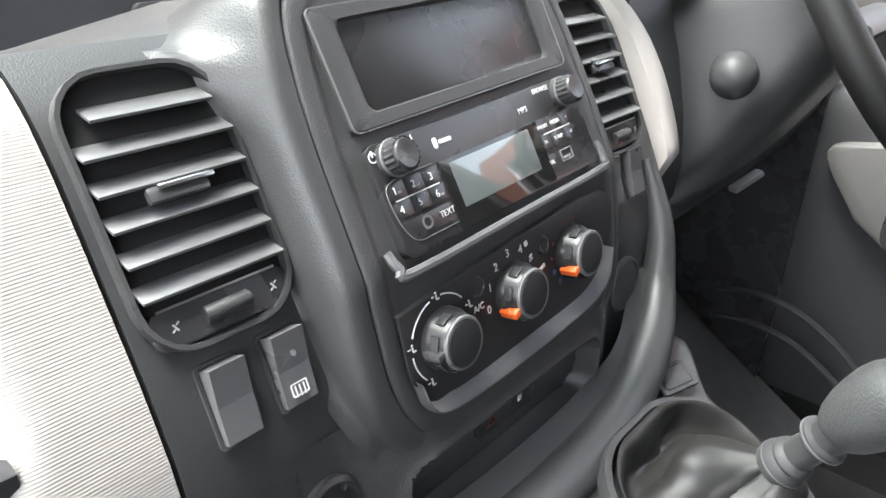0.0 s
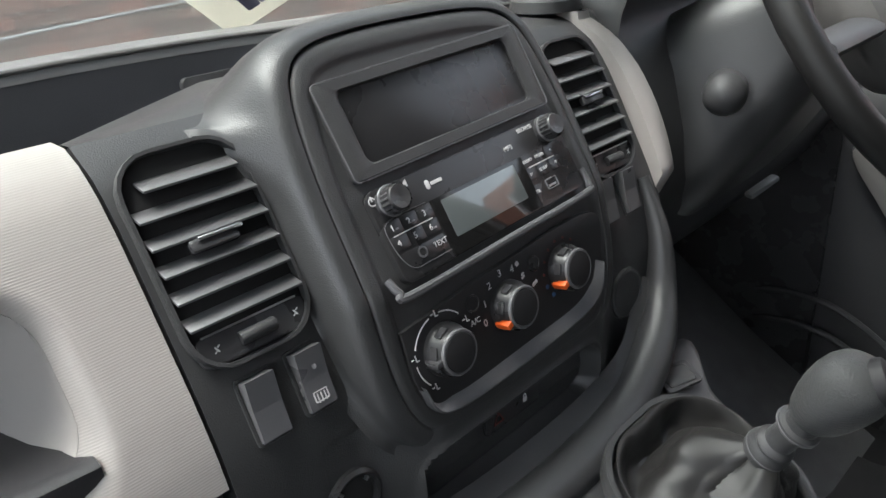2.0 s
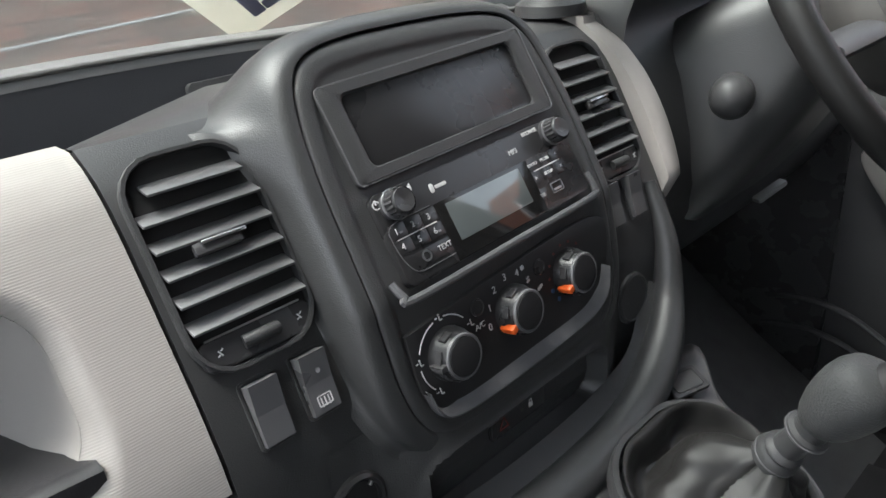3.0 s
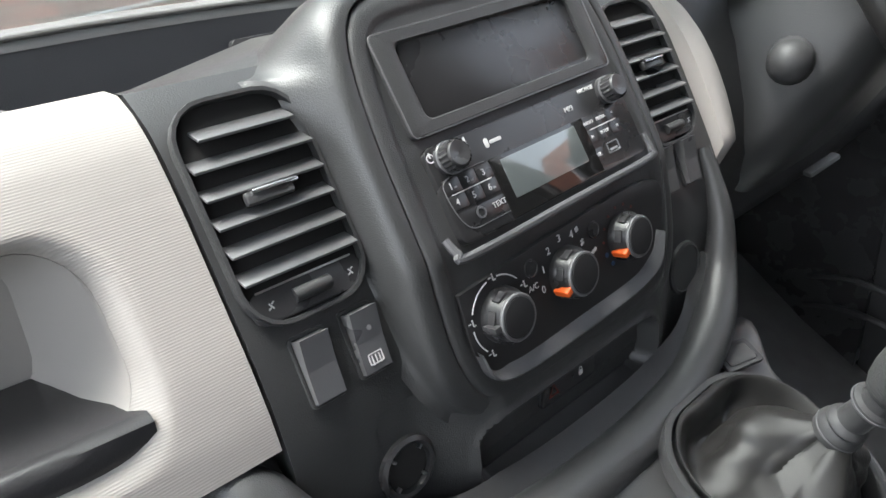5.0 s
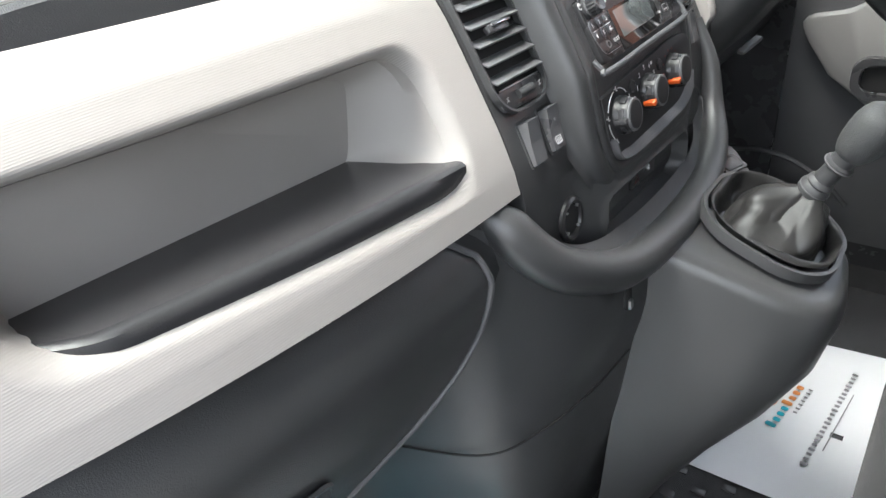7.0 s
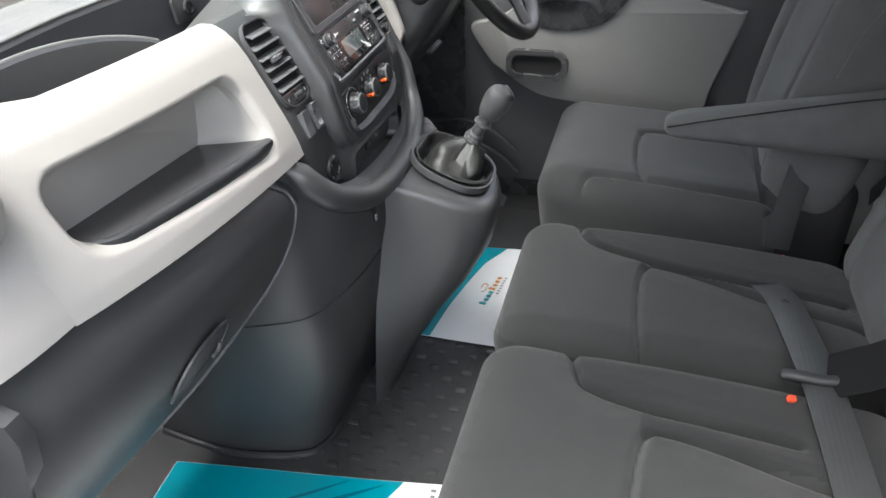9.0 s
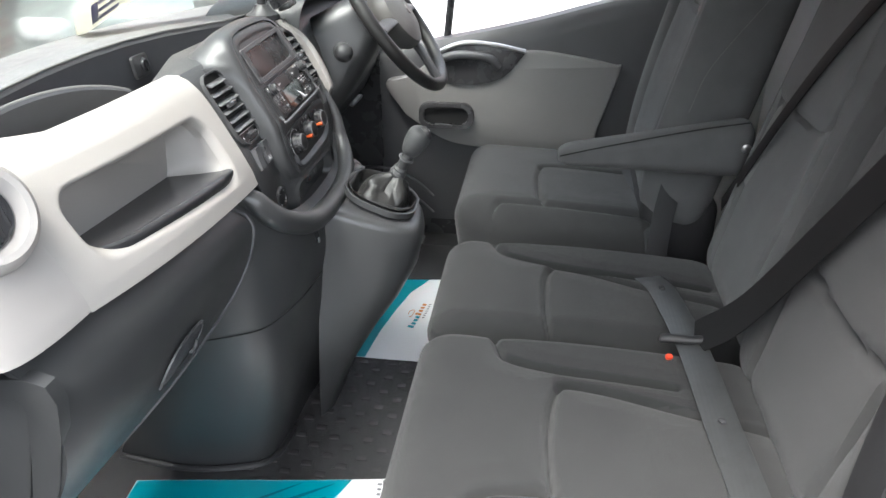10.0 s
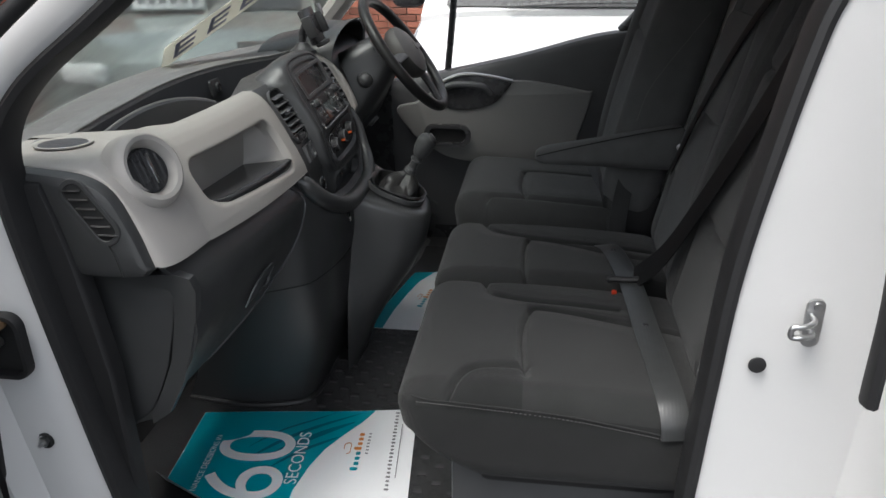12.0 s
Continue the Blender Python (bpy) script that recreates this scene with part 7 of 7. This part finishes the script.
# ---- yard ----
def brick_wall(name, m, length, height, part_span):
    """A wall in stretcher bond; the bricks in part_span of its length are parts, the rest is joined."""
    wall = tagged(part(name, box(length, 0.2, height, m @ pose(0, 0.111, 0), 0), M_MORTAR), "red brick yard wall with grey mortar joints", "brick wall", kind="structure")
    one = part("brick", box(0.215, 0.03, 0.065, pose(0, 0, 0), 0.004, 1), M_BRICK, wall, smooth=False)
    one.matrix_parent_inverse = wall.matrix_world.inverted()
    vv, ff = [], []
    unit = [Vector((sx * 0.1075, sy * 0.012, sz)) for sx in (-1, 1) for sy in (-1, 1) for sz in (0, 0.065)]
    quads = [(0, 1, 3, 2), (4, 6, 7, 5), (0, 4, 5, 1), (2, 3, 7, 6), (1, 5, 7, 3), (0, 2, 6, 4)]
    count = 0
    for r in range(int(height / 0.075)):
        for c in range(int(length / 0.225) - 1):
            x, z = -length / 2 + 0.12 + 0.225 * c + (0.1125 if r % 2 else 0), 0.01 + 0.075 * r
            q = m @ pose(x, random.uniform(-0.002, 0.002), z, 0, 0, random.uniform(-0.6, 0.6))
            if part_span[0] < x < part_span[1] and part_span[2] < z < part_span[3] and count < 290:
                o = one if count == 0 else new("brick", one.data)
                o.parent = wall
                o.matrix_basis = q
                count += 1
            else:
                b0 = len(vv)
                vv += [q @ u for u in unit]
                ff += [tuple(b0 + i for i in f) for f in quads]
    me = bpy.data.meshes.new("bricks")
    me.from_pydata([tuple(v) for v in vv], [], ff)
    me.materials.append(M_BRICK)
    rest = new("bricks", me)
    rest.parent = wall
    tagged(rest, kind="stuff")
    return wall


mt = M_BRICK.node_tree
oi, hs = mt.nodes.new("ShaderNodeObjectInfo"), mt.nodes.new("ShaderNodeHueSaturation")
geo = mt.nodes.new("ShaderNodeNewGeometry")
add = mt.nodes.new("ShaderNodeMath")
add.operation = "ADD"
mt.links.new(oi.outputs["Random"], add.inputs[0])
mt.links.new(geo.outputs["Random Per Island"], add.inputs[1])
fr2 = mt.nodes.new("ShaderNodeMath")
fr2.operation = "FRACT"
mt.links.new(add.outputs[0], fr2.inputs[0])
mr = mt.nodes.new("ShaderNodeMapRange")
mr.inputs["To Min"].default_value, mr.inputs["To Max"].default_value = 0.55, 1.35
mt.links.new(fr2.outputs[0], mr.inputs["Value"])
bsdf = mt.nodes["Principled BSDF"]
mt.links.new(bsdf.inputs["Base Color"].links[0].from_socket, hs.inputs["Color"])
mt.links.new(mr.outputs[0], hs.inputs["Value"])
mt.links.new(hs.outputs[0], bsdf.inputs["Base Color"])

brick_wall("wall_yard_front", pose(-3.75, -1.0, -0.5, 0, 0, 90), 11.0, 3.6, (0.0, 3.6, 0.45, 2.2))
brick_wall("wall_yard_far", pose(1.0, 7.0, -0.5), 14.0, 3.6, (-2.2, 1.0, 0.6, 1.8))
cable = tagged(part("wall_cable", tube([(-3.72, -3.0, 0.55), (-3.72, -0.5, 0.42), (-3.72, 1.5, 0.50), (-3.72, 3.5, 0.62)], 0.008, 30, 6), M_PRINT), "thin pale cable along the brick wall", "cable")


M_LAMP = mat("pale_lamp_reflector", (0.8, 0.81, 0.82), 0.3, metal=0.0, grain=0.6, grain_size=60, spot=0.3, spot_size=30)


def car(name, label, m, width, bonnet, screen, length, material, height):
    """A parked vehicle that faces its own -y; base centre of the front at m."""
    c = thing(name, m.translation, label, "car")
    hw = width / 2
    prof = [(0.25, 0.05), (0.32, -0.02), (0.55, 0.0), (bonnet - 0.10, 0.06), (bonnet, 0.22), (bonnet + 0.10, 0.75), (bonnet + 0.13, screen), (height - 0.08, screen + 0.75), (height, screen + 1.2), (height, length - 0.2), (height - 0.3, length), (0.4, length)]
    rows = []
    for z, y in prof:
        tuck = 0.10 * max(0, (z - bonnet) / max(0.1, height - bonnet))
        r = []
        for k in range(13):
            u = -1 + k / 6
            r.append(m @ Vector((hw * (1 - tuck) * u, y + 0.16 * abs(u) ** 3 * (1 if y < screen else 0.2), z - 0.04 * abs(u) ** 4)))
        rows.append(r)
    piece("car_body", grid(rows), material, c, "painted body")
    for s in (-1, 1):
        rows2 = [[m @ Vector((s * hw * 0.985, y + 0.1, z)), m @ Vector((s * hw * 0.985, length, z))] for z, y in ((0.28, 0.15), (0.7, 0.12), (bonnet, 0.3), (bonnet + 0.08, 0.75))]
        piece("side_panel", grid(rows2), material, c, "painted flank")
        lamp = piece("headlight", pad((0.34, 0.12, 0.15), (0.06, 0.05, 0.05), m @ pose(s * (hw - 0.23), 0.085, bonnet - 0.24, 0, 0, s * 22), (10, 6, 6)), M_LAMP, c, "bright headlight")
        put(part("lens", pad((0.36, 0.08, 0.165), (0.06, 0.04, 0.06), m @ pose(s * (hw - 0.23), 0.065, bonnet - 0.247, 0, 0, s * 22), (10, 6, 6)), M_GLASS, None, "clear lens"), lamp)
        mir = piece("mirror", pad((0.20, 0.12, 0.16), (0.06, 0.05, 0.06), m @ pose(s * (hw + 0.09), screen + 0.25, bonnet + 0.12), (8, 6, 6)), M_BLACK, c, "black door mirror")
        wh = piece("wheel", lathe([(0.20, -0.1), (0.31, -0.1), (0.32, -0.06), (0.32, 0.06), (0.31, 0.1), (0.20, 0.1)], m @ pose(s * (hw - 0.13), 0.85, 0.32, 0, 90, 0), 28), M_SEAL, c, "black tyre")
        put(part("wheel_rim", lathe([(0.20, -0.09), (0.20, 0.09), (0.0, 0.07)], m @ pose(s * (hw - 0.13), 0.85, 0.32, 0, 90, 0), 20), M_STEEL, None, "silver rim"), wh)
    rows = [[m @ Vector((hw * 0.84 * u * (1 - 0.06 * t), screen - 0.01 + 0.72 * t - 0.02 * t + 0.05 * abs(u) ** 2, bonnet + 0.145 + (height - 0.10 - bonnet - 0.145) * t)) for u in (-1, -0.5, 0, 0.5, 1)] for t in (0, 0.33, 0.66, 1)]
    piece("windscreen", grid(rows), M_GLOSS, c, "dark windscreen")
    piece("grille", plate(rrect(width * 0.5, 0.16, 0.04), m @ basis((0, -0.02, bonnet - 0.26), (1, 0, 0), (0, 0, 1)), 0.012, 0.004), M_BLACK, c, "black grille")
    piece("bumper", pad((width * 0.96, 0.16, 0.20), (0.06, 0.06, 0.06), m @ pose(0, 0.06, 0.26), (20, 6, 6)), material, c, "painted bumper")
    piece("wiper", tube([m @ Vector((-hw * 0.5, screen - 0.03, bonnet + 0.15)), m @ Vector((0.0, screen - 0.03, bonnet + 0.17)), m @ Vector((hw * 0.5, screen - 0.02, bonnet + 0.16))], 0.012, 14, 6), M_BLACK, c, "black wiper")
    return c


car("parked_car", "grey green parked car in front of the brick wall", pose(-1.85, 2.98, -0.5, 0, 0, 15), 1.78, 0.92, 1.1, 3.7, M_CARGREY, 1.46)
car("parked_van", "white parked van facing the driver side", pose(0.82, 1.66, -0.5, 0, 0, 0), 1.95, 1.09, 0.75, 4.9, M_WHITE, 1.97)


board = thing("price_board", (-2.37, 3.95, 0.57), "white price board with dark lettering before the parked car's windscreen", "sign")
PB = basis((-2.37, 3.93, 0.72), (0.966, 0.259, 0), (-0.05, 0.20, 0.97))
piece("board_sheet", plate(rrect(0.58, 0.30, 0.01), PB, 0.006, 0.002), M_PAPER, board, "white board")
piece("board_border", rim(rrect(0.58, 0.30, 0.01), rrect(0.54, 0.26, 0.01), PB, 0.004, 0.001, 0.004), M_CARGREY, board, "grey green border")
for q in range(6):
    piece("dark_bar", plate(rrect(0.050, 0.075, 0.006), at(PB, -0.20 + 0.08 * q, -0.055), 0.002, 0.0006, 0.006), M_GREY_PRINT, board)

# stitched edge along the bench cushion
piece("side_piping", tube([(0.314, -0.62, 0.372), (0.328, -0.700, 0.380), (0.360, -0.7310, 0.384), (0.42, -0.7365, 0.384), (0.50, -0.7368, 0.380), (0.60, -0.7368, 0.372), (0.68, -0.7368, 0.360), (0.76, -0.7365, 0.346)], 0.0018, 80, 8), M_FABRIC, bench, "dark piped edge")
for q in spline([(0.352, -0.7335, 0.379), (0.42, -0.7385, 0.379), (0.50, -0.7390, 0.375), (0.60, -0.7390, 0.367), (0.68, -0.7390, 0.355), (0.76, -0.7385, 0.341)], 68):
    piece("stitch", box(0.0036, 0.0010, 0.0008, pose(q.x, q.y, q.z, 0, 6, 0), 0), M_STITCH, bench)
